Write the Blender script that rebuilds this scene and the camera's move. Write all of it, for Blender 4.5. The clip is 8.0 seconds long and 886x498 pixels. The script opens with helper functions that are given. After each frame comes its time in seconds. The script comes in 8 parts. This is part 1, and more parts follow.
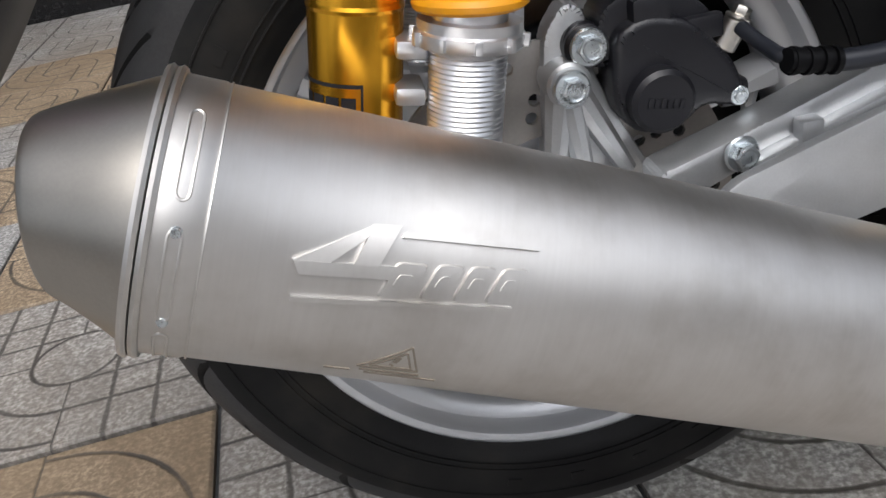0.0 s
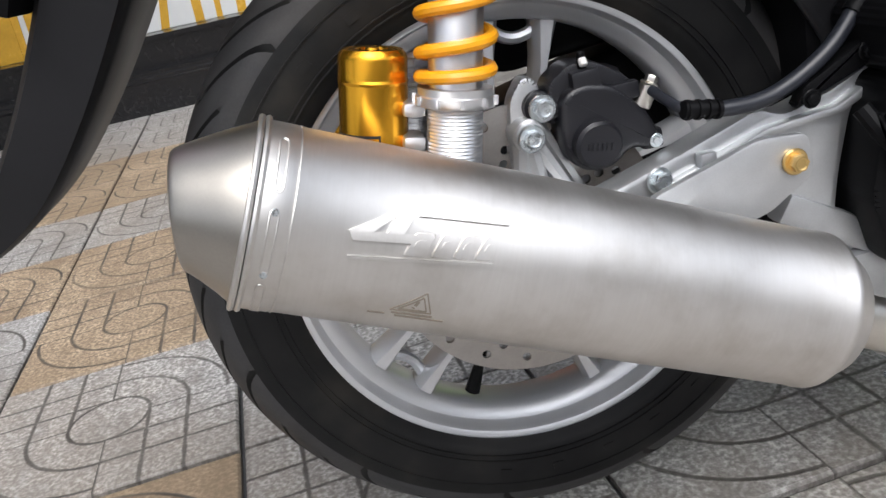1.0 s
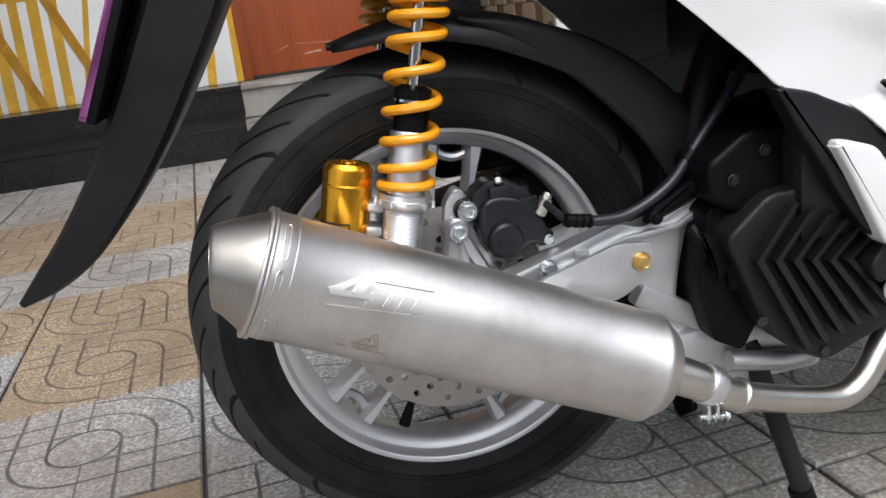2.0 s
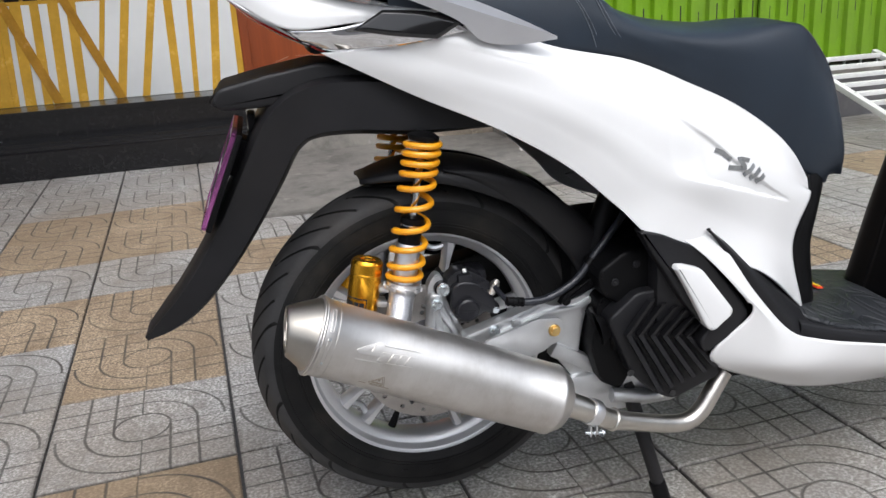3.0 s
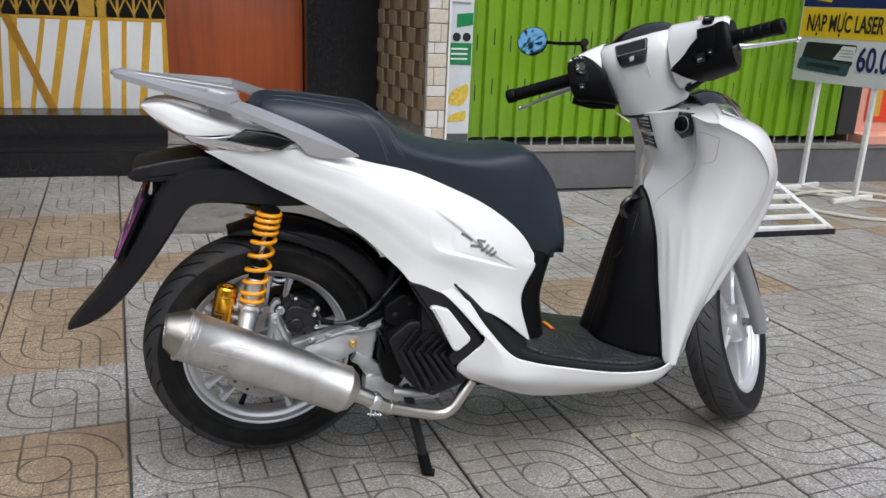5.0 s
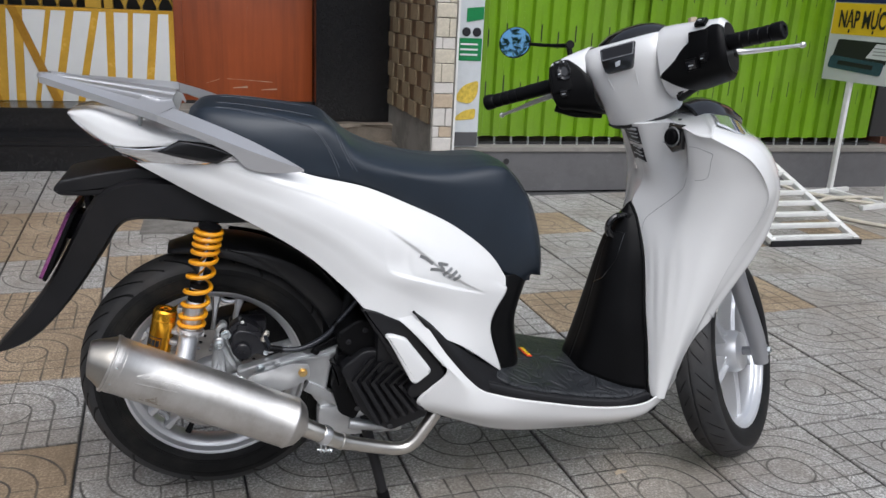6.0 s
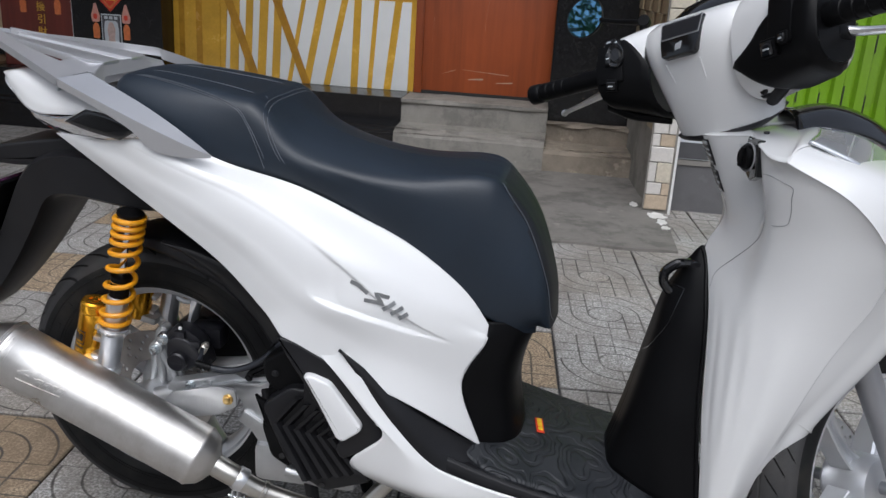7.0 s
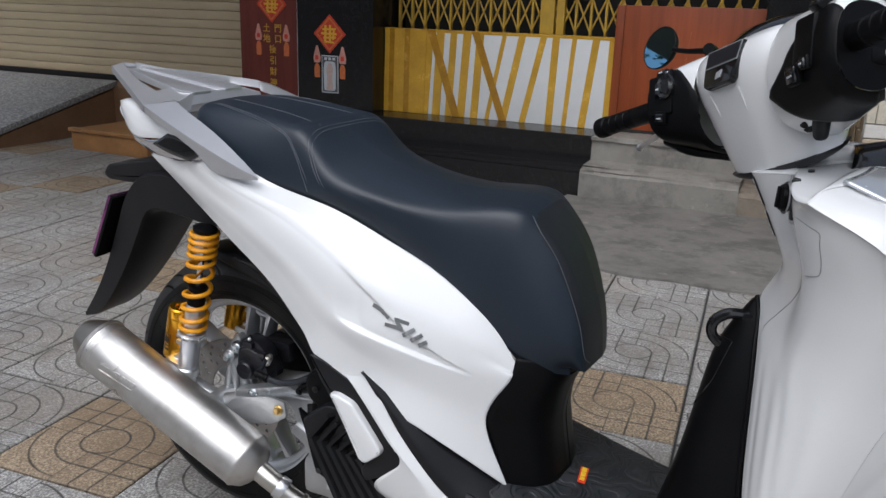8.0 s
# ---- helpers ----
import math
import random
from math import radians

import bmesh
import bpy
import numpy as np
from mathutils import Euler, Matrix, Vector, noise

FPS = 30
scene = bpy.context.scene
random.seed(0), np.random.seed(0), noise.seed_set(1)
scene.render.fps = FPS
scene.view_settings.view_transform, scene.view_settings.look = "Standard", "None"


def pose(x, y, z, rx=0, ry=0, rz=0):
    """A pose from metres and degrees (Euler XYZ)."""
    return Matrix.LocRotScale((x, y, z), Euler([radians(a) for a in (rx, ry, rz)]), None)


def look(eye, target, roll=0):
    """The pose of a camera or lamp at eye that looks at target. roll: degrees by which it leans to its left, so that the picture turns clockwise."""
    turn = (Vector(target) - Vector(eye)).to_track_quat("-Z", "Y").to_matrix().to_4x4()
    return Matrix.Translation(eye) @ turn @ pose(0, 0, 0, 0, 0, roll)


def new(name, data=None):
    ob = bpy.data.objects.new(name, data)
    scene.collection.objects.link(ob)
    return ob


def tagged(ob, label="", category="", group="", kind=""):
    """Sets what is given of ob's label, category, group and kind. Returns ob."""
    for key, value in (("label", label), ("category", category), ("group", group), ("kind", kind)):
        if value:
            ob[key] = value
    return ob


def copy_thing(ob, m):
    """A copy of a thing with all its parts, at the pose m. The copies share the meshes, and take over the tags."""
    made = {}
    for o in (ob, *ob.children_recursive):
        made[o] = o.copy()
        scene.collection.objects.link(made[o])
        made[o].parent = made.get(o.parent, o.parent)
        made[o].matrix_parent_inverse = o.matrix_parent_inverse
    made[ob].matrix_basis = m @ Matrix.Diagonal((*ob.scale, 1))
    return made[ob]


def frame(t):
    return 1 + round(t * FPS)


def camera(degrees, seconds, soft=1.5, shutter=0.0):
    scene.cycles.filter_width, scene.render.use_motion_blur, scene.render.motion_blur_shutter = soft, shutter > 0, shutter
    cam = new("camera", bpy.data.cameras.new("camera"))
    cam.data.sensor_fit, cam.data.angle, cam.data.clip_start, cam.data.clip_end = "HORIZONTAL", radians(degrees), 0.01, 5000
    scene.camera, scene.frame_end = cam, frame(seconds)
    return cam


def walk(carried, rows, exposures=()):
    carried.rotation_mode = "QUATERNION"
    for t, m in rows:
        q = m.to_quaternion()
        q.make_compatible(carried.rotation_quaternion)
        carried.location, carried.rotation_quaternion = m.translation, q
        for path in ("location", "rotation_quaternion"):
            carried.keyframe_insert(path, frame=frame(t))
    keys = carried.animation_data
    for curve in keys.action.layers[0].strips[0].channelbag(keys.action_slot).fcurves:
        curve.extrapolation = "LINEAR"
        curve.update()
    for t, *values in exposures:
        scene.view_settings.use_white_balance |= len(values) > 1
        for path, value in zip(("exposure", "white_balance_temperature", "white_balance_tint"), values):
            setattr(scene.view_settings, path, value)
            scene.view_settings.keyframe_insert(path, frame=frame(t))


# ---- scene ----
cam = camera(56.5, 8.0)
PATH = [
    (0, (-0.1, -0.531, 0.581), (-0.028, 1.231, -0.362), -11.5),
    (0.5, (-0.114, -0.587, 0.573), (-0.022, 1.181, -0.357), -11.4),
    (1, (-0.132, -0.695, 0.592), (0.034, 1.163, -0.131), -12.6),
    (1.5, (-0.148, -0.813, 0.621), (0.117, 1.068, -0.007), -10.3),
    (2, (-0.156, -0.918, 0.661), (0.174, 0.971, 0.092), -7.4),
    (2.2, (-0.16, -0.971, 0.674), (0.189, 0.921, 0.127), -6.2),
    (3.3, (-0.262, -1.451, 1.001), (0.171, 0.397, 0.371), -2.1),
    (3.5, (-0.288, -1.537, 1.026), (0.221, 0.293, 0.4), -0.9),
    (4, (-0.319, -1.709, 1.073), (0.274, 0.088, 0.425), 1.1),
    (4.5, (-0.225, -1.858, 1.123), (0.356, -0.057, 0.478), 2.6),
    (5, (-0.151, -1.945, 1.166), (0.411, -0.113, 0.592), 2.5),
    (5.2, (-0.12, -1.962, 1.186), (0.422, -0.122, 0.619), 2.4),
    (6.3, (0.138, -1.72, 1.19), (0.616, 0.125, 0.585), 3.0),
    (6.5, (0.219, -1.658, 1.185), (0.653, 0.196, 0.575), 2.6),
    (6.7, (0.399, -1.573, 1.161), (0.585, 0.317, 0.533), 1.3),
    (6.9, (0.667, -1.484, 1.148), (0.495, 0.408, 0.521), 2.9),
    (7, (0.744, -1.423, 1.135), (0.48, 0.457, 0.505), 3.3),
    (7.5, (0.833, -1.352, 1.144), (0.399, 0.494, 0.508), 2.5),
    (8, (1.069, -1.317, 1.132), (0.256, 0.421, 0.568), 1.8),
]
walk(cam, [(t, look(eye, target, roll)) for t, eye, target, roll in PATH], [(0.0, 0.05, 6250, 10), (1.5, 0.66, 6200, 10), (2.0, 0.30, 6200, 10), (3.5, 0.24, 6150, 10), (4.0, 0.36, 6150, 10), (4.5, 0.18, 6150, 10), (5.2, -0.04, 6120, 10), (6.5, -0.10, 6050, 10), (7.2, -0.27, 6000, 10), (8.0, -0.28, 6000, 10)])

# ---- daylight ----
world = bpy.data.worlds.new("sky")
scene.world = world
world.use_nodes = True
wn = world.node_tree.nodes
wl = world.node_tree.links
wn.clear()
sky = wn.new("ShaderNodeTexSky")
sky.sky_type = "NISHITA"
sky.sun_disc = False
sky.sun_elevation, sky.sun_rotation = radians(58), radians(182)
sky.air_density, sky.dust_density, sky.ozone_density = 1.0, 6.0, 1.5
wbg = wn.new("ShaderNodeBackground")
wbg.inputs["Strength"].default_value = 0.15
wout = wn.new("ShaderNodeOutputWorld")
pale = wn.new("ShaderNodeHueSaturation")
pale.inputs["Saturation"].default_value = 0.45
wl.new(sky.outputs["Color"], pale.inputs["Color"])
wl.new(pale.outputs["Color"], wbg.inputs["Color"])
wl.new(wbg.outputs["Background"], wout.inputs["Surface"])

sun_data = bpy.data.lights.new("sun", "SUN")
sun_data.energy, sun_data.angle, sun_data.color = 1.3, radians(60), (1.0, 1.0, 1.0)
sun = new("sun", sun_data)
sun.matrix_world = look((0.55, -1.75, 2.85), (0.0, 0.0, 0.0))
scene.view_settings.exposure = 0.3

# ---- tools ----
def V(*a):
    return Vector(a)


def crom(pts, n):
    """n points along a smooth curve through the given ones."""
    p = [Vector(q) for q in pts]
    if len(p) == 1:
        return [p[0].copy() for _ in range(n)]
    p = [p[0] * 2 - p[1]] + p + [p[-1] * 2 - p[-2]]
    m, out = len(p) - 3, []
    for i in range(n):
        u = i / (n - 1) * m
        k = min(int(u), m - 1)
        u -= k
        a, b, c, d = p[k:k + 4]
        out.append(0.5 * ((2 * b) + (c - a) * u + (2 * a - 5 * b + 4 * c - d) * u * u + (3 * b - a - 3 * c + d) * u ** 3))
    return out


def linear(pts, n):
    p = [Vector(q) for q in pts]
    out = []
    for i in range(n):
        u = i / (n - 1) * (len(p) - 1)
        k = min(int(u), len(p) - 2)
        out.append(p[k].lerp(p[k + 1], u - k))
    return out


def skin(rails, nu=40, nv=20, across=crom):
    """A smooth sheet over rails: verts and faces."""
    sampled = [crom(r, nu) for r in rails]
    verts, faces = [], []
    for i in range(nu):
        verts += across([s[i] for s in sampled], nv)
    for i in range(nu - 1):
        for j in range(nv - 1):
            a = i * nv + j
            faces.append((a, a + 1, a + nv + 1, a + nv))
    return verts, faces


def mirror(shape):
    verts, faces = shape
    return [V(v[0], -v[1], v[2]) for v in verts], [tuple(reversed(f)) for f in faces]


def joined(*shapes):
    verts, faces = [], []
    for v, f in shapes:
        k = len(verts)
        verts += [Vector(q) for q in v]
        faces += [tuple(i + k for i in q) for q in f]
    return verts, faces


def moved(shape, m):
    return [m @ Vector(v) for v in shape[0]], shape[1]


def tube(path, radius, n=12, smooth=0, caps=True, squash=1.0):
    """A round bar along a path; radius may be a list."""
    p = crom(path, smooth) if smooth else [Vector(q) for q in path]
    rad = radius if isinstance(radius, (list, tuple)) else [radius] * len(path)
    if len(rad) != len(p):
        rad = [r.x for r in linear([V(r, 0, 0) for r in rad], len(p))]
    verts, faces = [], []
    t0 = (p[1] - p[0]).normalized()
    up = V(0, 0, 1) if abs(t0.z) < 0.9 else V(1, 0, 0)
    side = t0.cross(up).normalized()
    for i, q in enumerate(p):
        t = (p[min(i + 1, len(p) - 1)] - p[max(i - 1, 0)]).normalized()
        side = (side - t * side.dot(t)).normalized()
        other = t.cross(side)
        for k in range(n):
            a = 2 * math.pi * k / n
            verts.append(q + (side * math.cos(a) + other * math.sin(a) * squash) * rad[i])
    for i in range(len(p) - 1):
        for k in range(n):
            a, b = i * n + k, i * n + (k + 1) % n
            faces.append((a, b, b + n, a + n))
    if caps:
        faces.append(tuple(reversed(range(n))))
        faces.append(tuple(range(len(verts) - n, len(verts))))
    return verts, faces


def turned(profile, m=None, n=48, closed=False):
    """A body of revolution round local z from (radius, height) pairs."""
    verts, faces = [], []
    for k in range(n):
        a = 2 * math.pi * k / n
        for r, h in profile:
            verts.append(V(r * math.cos(a), r * math.sin(a), h))
    c = len(profile)
    for k in range(n):
        for j in range(c if closed else c - 1):
            a, b = k * c + j, k * c + (j + 1) % c
            d, e = ((k + 1) % n) * c + j, ((k + 1) % n) * c + (j + 1) % c
            faces.append((a, d, e, b))
    if not closed:
        if profile[0][0] > 1e-6:
            faces.append(tuple(reversed([k * c for k in range(n)])))
        if profile[-1][0] > 1e-6:
            faces.append(tuple(k * c + c - 1 for k in range(n)))
    return moved((verts, faces), m) if m else (verts, faces)


def axis(at, way, spin=0.0):
    """A pose whose local z points along way."""
    return Matrix.Translation(at) @ Vector(way).to_track_quat("Z", "Y").to_matrix().to_4x4() @ Matrix.Rotation(spin, 4, "Z")


def cyl(a, b, r, r2=None, n=24, edge=0.0):
    a, b = Vector(a), Vector(b)
    h, r2 = (b - a).length, r if r2 is None else r2
    e = min(edge, h / 3, r / 2, r2 / 2)
    prof = [(0, 0), (r - e, 0), (r, e), (r2, h - e), (r2 - e, h), (0, h)] if e > 0 else [(0, 0), (r, 0), (r2, h), (0, h)]
    return turned(prof, axis(a, b - a), n)


def slab(poly, depth, m=None, bevel=0.0, segments=2):
    """A flat polygon (x, y) drawn out along local z from 0 to depth, with rounded edges."""
    bm = bmesh.new()
    f = bm.faces.new([bm.verts.new((x, y, 0)) for x, y in poly])
    bm.normal_update()
    if f.normal.z > 0:
        f.normal_flip()
    out = bmesh.ops.extrude_face_region(bm, geom=[f])
    bmesh.ops.translate(bm, vec=(0, 0, depth), verts=[g for g in out["geom"] if isinstance(g, bmesh.types.BMVert)])
    if bevel:
        bmesh.ops.bevel(bm, geom=bm.edges[:], offset=bevel, segments=segments, affect="EDGES", profile=0.6)
    bmesh.ops.recalc_face_normals(bm, faces=bm.faces[:])
    bm.verts.index_update()
    shape = [v.co.copy() for v in bm.verts], [tuple(v.index for v in q.verts) for q in bm.faces]
    bm.free()
    return moved(shape, m) if m else shape


def rounded(poly, r, n=4):
    """The polygon with its corners rounded by about r."""
    out, p = [], [Vector((x, y)) for x, y in poly]
    for i, q in enumerate(p):
        a, b = p[i - 1], p[(i + 1) % len(p)]
        d1, d2 = min(r, (a - q).length / 2.2), min(r, (b - q).length / 2.2)
        s, e = q + (a - q).normalized() * d1, q + (b - q).normalized() * d2
        for k in range(n + 1):
            u = k / n
            w = s * (1 - u) ** 2 + q * 2 * u * (1 - u) + e * u * u
            out.append((w.x, w.y))
    return out


def brick(size, at=(0, 0, 0), bevel=0.0, m=None, segments=2):
    """A block centred at a place."""
    x, y, z = size
    s = slab([(-x / 2, -y / 2), (x / 2, -y / 2), (x / 2, y / 2), (-x / 2, y / 2)], z, pose(0, 0, -z / 2), bevel, segments)
    return moved(s, (m or Matrix()) @ Matrix.Translation(at)) if m else moved(s, Matrix.Translation(at))


# a plate that stands in the x-z plane and is drawn out towards +y from a given y
def plate(poly, y, depth, bevel=0.0, round_by=0.0, segments=2):
    if round_by:
        poly = rounded(poly, round_by)
    m = Matrix(((1, 0, 0, 0), (0, 0, 1, y), (0, 1, 0, 0), (0, 0, 0, 1)))
    v, f = slab(poly, depth, m, bevel, segments)
    return v, [tuple(reversed(q)) for q in f]


def hexbolt(at, way, r=0.008, h=0.006):
    m = axis(at, way)
    washer = turned([(0, 0), (r * 1.45, 0), (r * 1.5, h * 0.15), (r * 1.35, h * 0.3), (0, h * 0.3)], m, 20)
    head = slab([(r * 1.05 * math.cos(k * math.pi / 3), r * 1.05 * math.sin(k * math.pi / 3)) for k in range(6)], h * 0.75, m @ pose(0, 0, h * 0.28), r * 0.1)
    dimple = turned([(0, h * 1.02), (r * 0.5, h * 1.02), (r * 0.72, h * 1.1), (r * 0.8, h * 1.0)], m, 16)
    return joined(washer, head, dimple)


def meshed(name, shape, material, smooth=True, sharp=35.0):
    verts, faces = shape
    data = bpy.data.meshes.new(name)
    data.from_pydata([tuple(v) for v in verts], [], [tuple(f) for f in faces])
    data.validate()
    data.update()
    data.materials.append(material)
    if smooth:
        data.shade_smooth()
        data.set_sharp_from_angle(angle=radians(sharp))
    return data


def part(name, shape, material, parent=None, label="", thick=0.0, smooth=True, sharp=35.0):
    """One mesh object under a thing or under a part."""
    ob = new(name, meshed(name, shape, material, smooth, sharp))
    if parent is not None:
        ob.parent = parent
    if thick:
        solid = ob.modifiers.new("thickness", "SOLIDIFY")
        solid.thickness, solid.offset = thick, -1
    if label:
        tagged(ob, label)
    return ob


def thing(name, label, category, at=(0, 0, 0), group="", kind=""):
    ob = new(name)
    ob.empty_display_size = 0.1
    ob.location = at
    return tagged(ob, label, category, group, kind)


def structure(name, shape, material, label="", category="", smooth=False):
    ob = part(name, shape, material, None, "", smooth=smooth)
    return tagged(ob, label, category or name.split("_")[0], kind="structure")


# ---- materials ----
class Nodes:
    """A small helper to write node trees."""

    def __init__(self, name):
        self.m = bpy.data.materials.new(name)
        self.m.use_nodes = True
        self.t = self.m.node_tree
        self.t.nodes.clear()
        self.out = self.t.nodes.new("ShaderNodeOutputMaterial")
        self.b = self.t.nodes.new("ShaderNodeBsdfPrincipled")
        self.t.links.new(self.b.outputs[0], self.out.inputs[0])

    def put(self, socket, value):
        if isinstance(value, bpy.types.NodeSocket):
            self.t.links.new(value, socket)
        elif value is not None:
            socket.default_value = value

    def math(self, op, a, b=None, c=None):
        n = self.t.nodes.new("ShaderNodeMath")
        n.operation = op
        for s, v in zip(n.inputs, (a, b, c)):
            self.put(s, v)
        return n.outputs[0]

    def coords(self):
        return self.t.nodes.new("ShaderNodeTexCoord").outputs["Object"]

    def scaled(self, vec, s):
        n = self.t.nodes.new("ShaderNodeMapping")
        self.put(n.inputs["Vector"], vec)
        n.inputs["Scale"].default_value = s
        return n.outputs[0]

    def noise(self, scale, vec, detail=4.0, rough=0.55):
        n = self.t.nodes.new("ShaderNodeTexNoise")
        self.put(n.inputs["Vector"], vec)
        n.inputs["Scale"].default_value, n.inputs["Detail"].default_value, n.inputs["Roughness"].default_value = scale, detail, rough
        return n.outputs[0]

    def cells(self, scale, vec, feature="F1"):
        n = self.t.nodes.new("ShaderNodeTexVoronoi")
        n.feature = feature
        self.put(n.inputs["Vector"], vec)
        n.inputs["Scale"].default_value = scale
        return n

    def ramp(self, fac, stops):
        n = self.t.nodes.new("ShaderNodeValToRGB")
        self.put(n.inputs[0], fac)
        e = n.color_ramp.elements
        while len(e) < len(stops):
            e.new(0.5)
        for k, (pos, col) in zip(e, stops):
            k.position = pos
            k.color = (*col, 1) if isinstance(col, tuple) else (col, col, col, 1)
        return n.outputs[0]

    def mix(self, fac, a, b, blend="MIX"):
        n = self.t.nodes.new("ShaderNodeMix")
        n.data_type, n.blend_type = "RGBA", blend
        ins = [s for s in n.inputs if s.type == "RGBA"]
        self.put(n.inputs[0], fac)
        for s, v in zip(ins, (a, b)):
            self.put(s, (*v, 1) if isinstance(v, tuple) and len(v) == 3 else v)
        return [s for s in n.outputs if s.type == "RGBA"][0]

    def bump(self, height, strength=0.3, distance=0.002, normal=None):
        n = self.t.nodes.new("ShaderNodeBump")
        n.inputs["Strength"].default_value, n.inputs["Distance"].default_value = strength, distance
        self.put(n.inputs["Height"], height)
        self.put(n.inputs["Normal"], normal)
        return n.outputs[0]

    def done(self, color=None, rough=None, metal=None, normal=None, coat=None, coat_rough=0.05, spec=None, alpha=None, transmission=None):
        for key, v in (("Base Color", color), ("Roughness", rough), ("Metallic", metal), ("Normal", normal), ("Coat Weight", coat),
                       ("Coat Roughness", coat_rough), ("Specular IOR Level", spec), ("Alpha", alpha), ("Transmission Weight", transmission)):
            if isinstance(v, tuple) and len(v) == 3:
                v = (*v, 1)
            self.put(self.b.inputs[key], v)
        return self.m


def plain(name, col, rough=0.5, metal=0.0, var=0.12, scale=14.0, fine=240.0, bump=0.1, depth=0.0005, coat=0.0, coat_rough=0.05, dirt=0.0, stretch=None, rough_var=0.1, spec=0.5):
    """A surface of one colour with wear at two scales."""
    n = Nodes(name)
    c = n.coords()
    if stretch:
        c = n.scaled(c, stretch)
    big, small = n.noise(scale, c), n.noise(fine, c, 3.0)
    f = n.math("ADD", n.math("MULTIPLY", big, 0.7), n.math("MULTIPLY", small, 0.3))
    lo, hi = tuple(x * (1 - var) for x in col), tuple(min(1, x * (1 + var)) for x in col)
    colour = n.ramp(f, [(0.3, lo), (0.7, hi)])
    if dirt:
        stain = n.ramp(n.noise(scale * 0.35, c, 6.0, 0.65), [(0.48, 0.0), (0.72, 1.0)])
        colour = n.mix(n.math("MULTIPLY", stain, dirt), colour, (0.16, 0.13, 0.1))
    r = n.math("ADD", n.math("MULTIPLY", n.math("SUBTRACT", f, 0.5), rough_var * 2), rough)
    normal = n.bump(small, bump, depth) if bump else None
    return n.done(colour, r, metal, normal, coat, coat_rough, spec)


WHITE = plain("pearl_white_paint", (0.80, 0.80, 0.795), 0.22, 0.0, 0.02, 3.0, 900.0, 0.02, 0.0001, coat=0.7, coat_rough=0.06, rough_var=0.03)
BLACKP = plain("black_plastic", (0.004, 0.004, 0.0045), 0.42, 0.0, 0.2, 9.0, 1400.0, 0.25, 0.0002, spec=0.13)
DULLBLK = plain("dusty_black_plastic", (0.009, 0.009, 0.0105), 0.45, 0.0, 0.3, 12.0, 900.0, 0.3, 0.0003, dirt=0.03, spec=0.34)
GLOSSBLK = plain("gloss_black", (0.008, 0.008, 0.009), 0.12, 0.0, 0.1, 5.0, 300.0, 0.0, coat=0.5)
SILVERP = plain("silver_paint", (0.64, 0.65, 0.67), 0.33, 0.6, 0.05, 6.0, 1800.0, 0.05, 0.0001, coat=0.3, coat_rough=0.15)
ALU = plain("cast_aluminium", (0.58, 0.59, 0.60), 0.42, 0.85, 0.1, 30.0, 700.0, 0.25, 0.0003, dirt=0.06)
ALUBRIGHT = plain("machined_aluminium", (0.78, 0.78, 0.79), 0.36, 0.95, 0.06, 25.0, 900.0, 0.1, 0.0002)
STEEL = plain("zinc_bolt_steel", (0.62, 0.66, 0.68), 0.28, 0.95, 0.12, 60.0, 900.0, 0.1, 0.0002)
BRASS = plain("yellow_zinc_bolt", (0.72, 0.50, 0.20), 0.32, 0.95, 0.12, 60.0, 900.0, 0.1, 0.0002)
GOLD = plain("gold_anodised_aluminium", (0.86, 0.42, 0.03), 0.22, 0.95, 0.06, 20.0, 900.0, 0.03, 0.0001, stretch=(1, 1, 0.1))
YELLOW = plain("yellow_powder_coat", (0.80, 0.34, 0.008), 0.32, 0.0, 0.06, 30.0, 600.0, 0.05, 0.0002, coat=0.3)
CHROME = plain("chrome", (0.88, 0.88, 0.89), 0.06, 1.0, 0.02, 5.0, 300.0, 0.0, rough_var=0.02)
RED = plain("red_lens", (0.45, 0.012, 0.008), 0.12, 0.0, 0.1, 40.0, 400.0, 0.05, 0.0002, coat=0.6)
WHITEPLAIN = plain("white_print", (0.72, 0.72, 0.70), 0.5, 0.0, 0.05)
GREYPRINT = plain("grey_print", (0.30, 0.30, 0.31), 0.4, 0.3, 0.05)


def brushed_steel():
    """Brushed, slightly heat-yellowed stainless steel."""
    n = Nodes("brushed_stainless_steel")
    c = n.coords()
    turn = n.t.nodes.new("ShaderNodeMapping")
    turn.inputs["Rotation"].default_value = (0, radians(-24.5), 0)
    n.put(turn.inputs["Vector"], c)
    grain = n.noise(420.0, n.scaled(turn.outputs[0], (1.0, 0.06, 0.06)), 3.0, 0.7)
    cloud = n.noise(16.0, c, 5.0, 0.6)
    pit = n.noise(1500.0, c, 2.0)
    col = n.ramp(cloud, [(0.3, (0.56, 0.535, 0.50)), (0.5, (0.69, 0.67, 0.645)), (0.7, (0.76, 0.745, 0.725))])
    col = n.mix(n.math("MULTIPLY", grain, 0.18), col, (0.40, 0.38, 0.35))
    rough = n.math("ADD", n.math("MULTIPLY", cloud, 0.12), n.math("ADD", n.math("MULTIPLY", grain, 0.12), 0.31))
    h = n.math("ADD", n.math("MULTIPLY", grain, 0.7), n.math("MULTIPLY", pit, 0.3))
    return n.done(col, rough, 1.0, n.bump(h, 0.10, 0.0002))


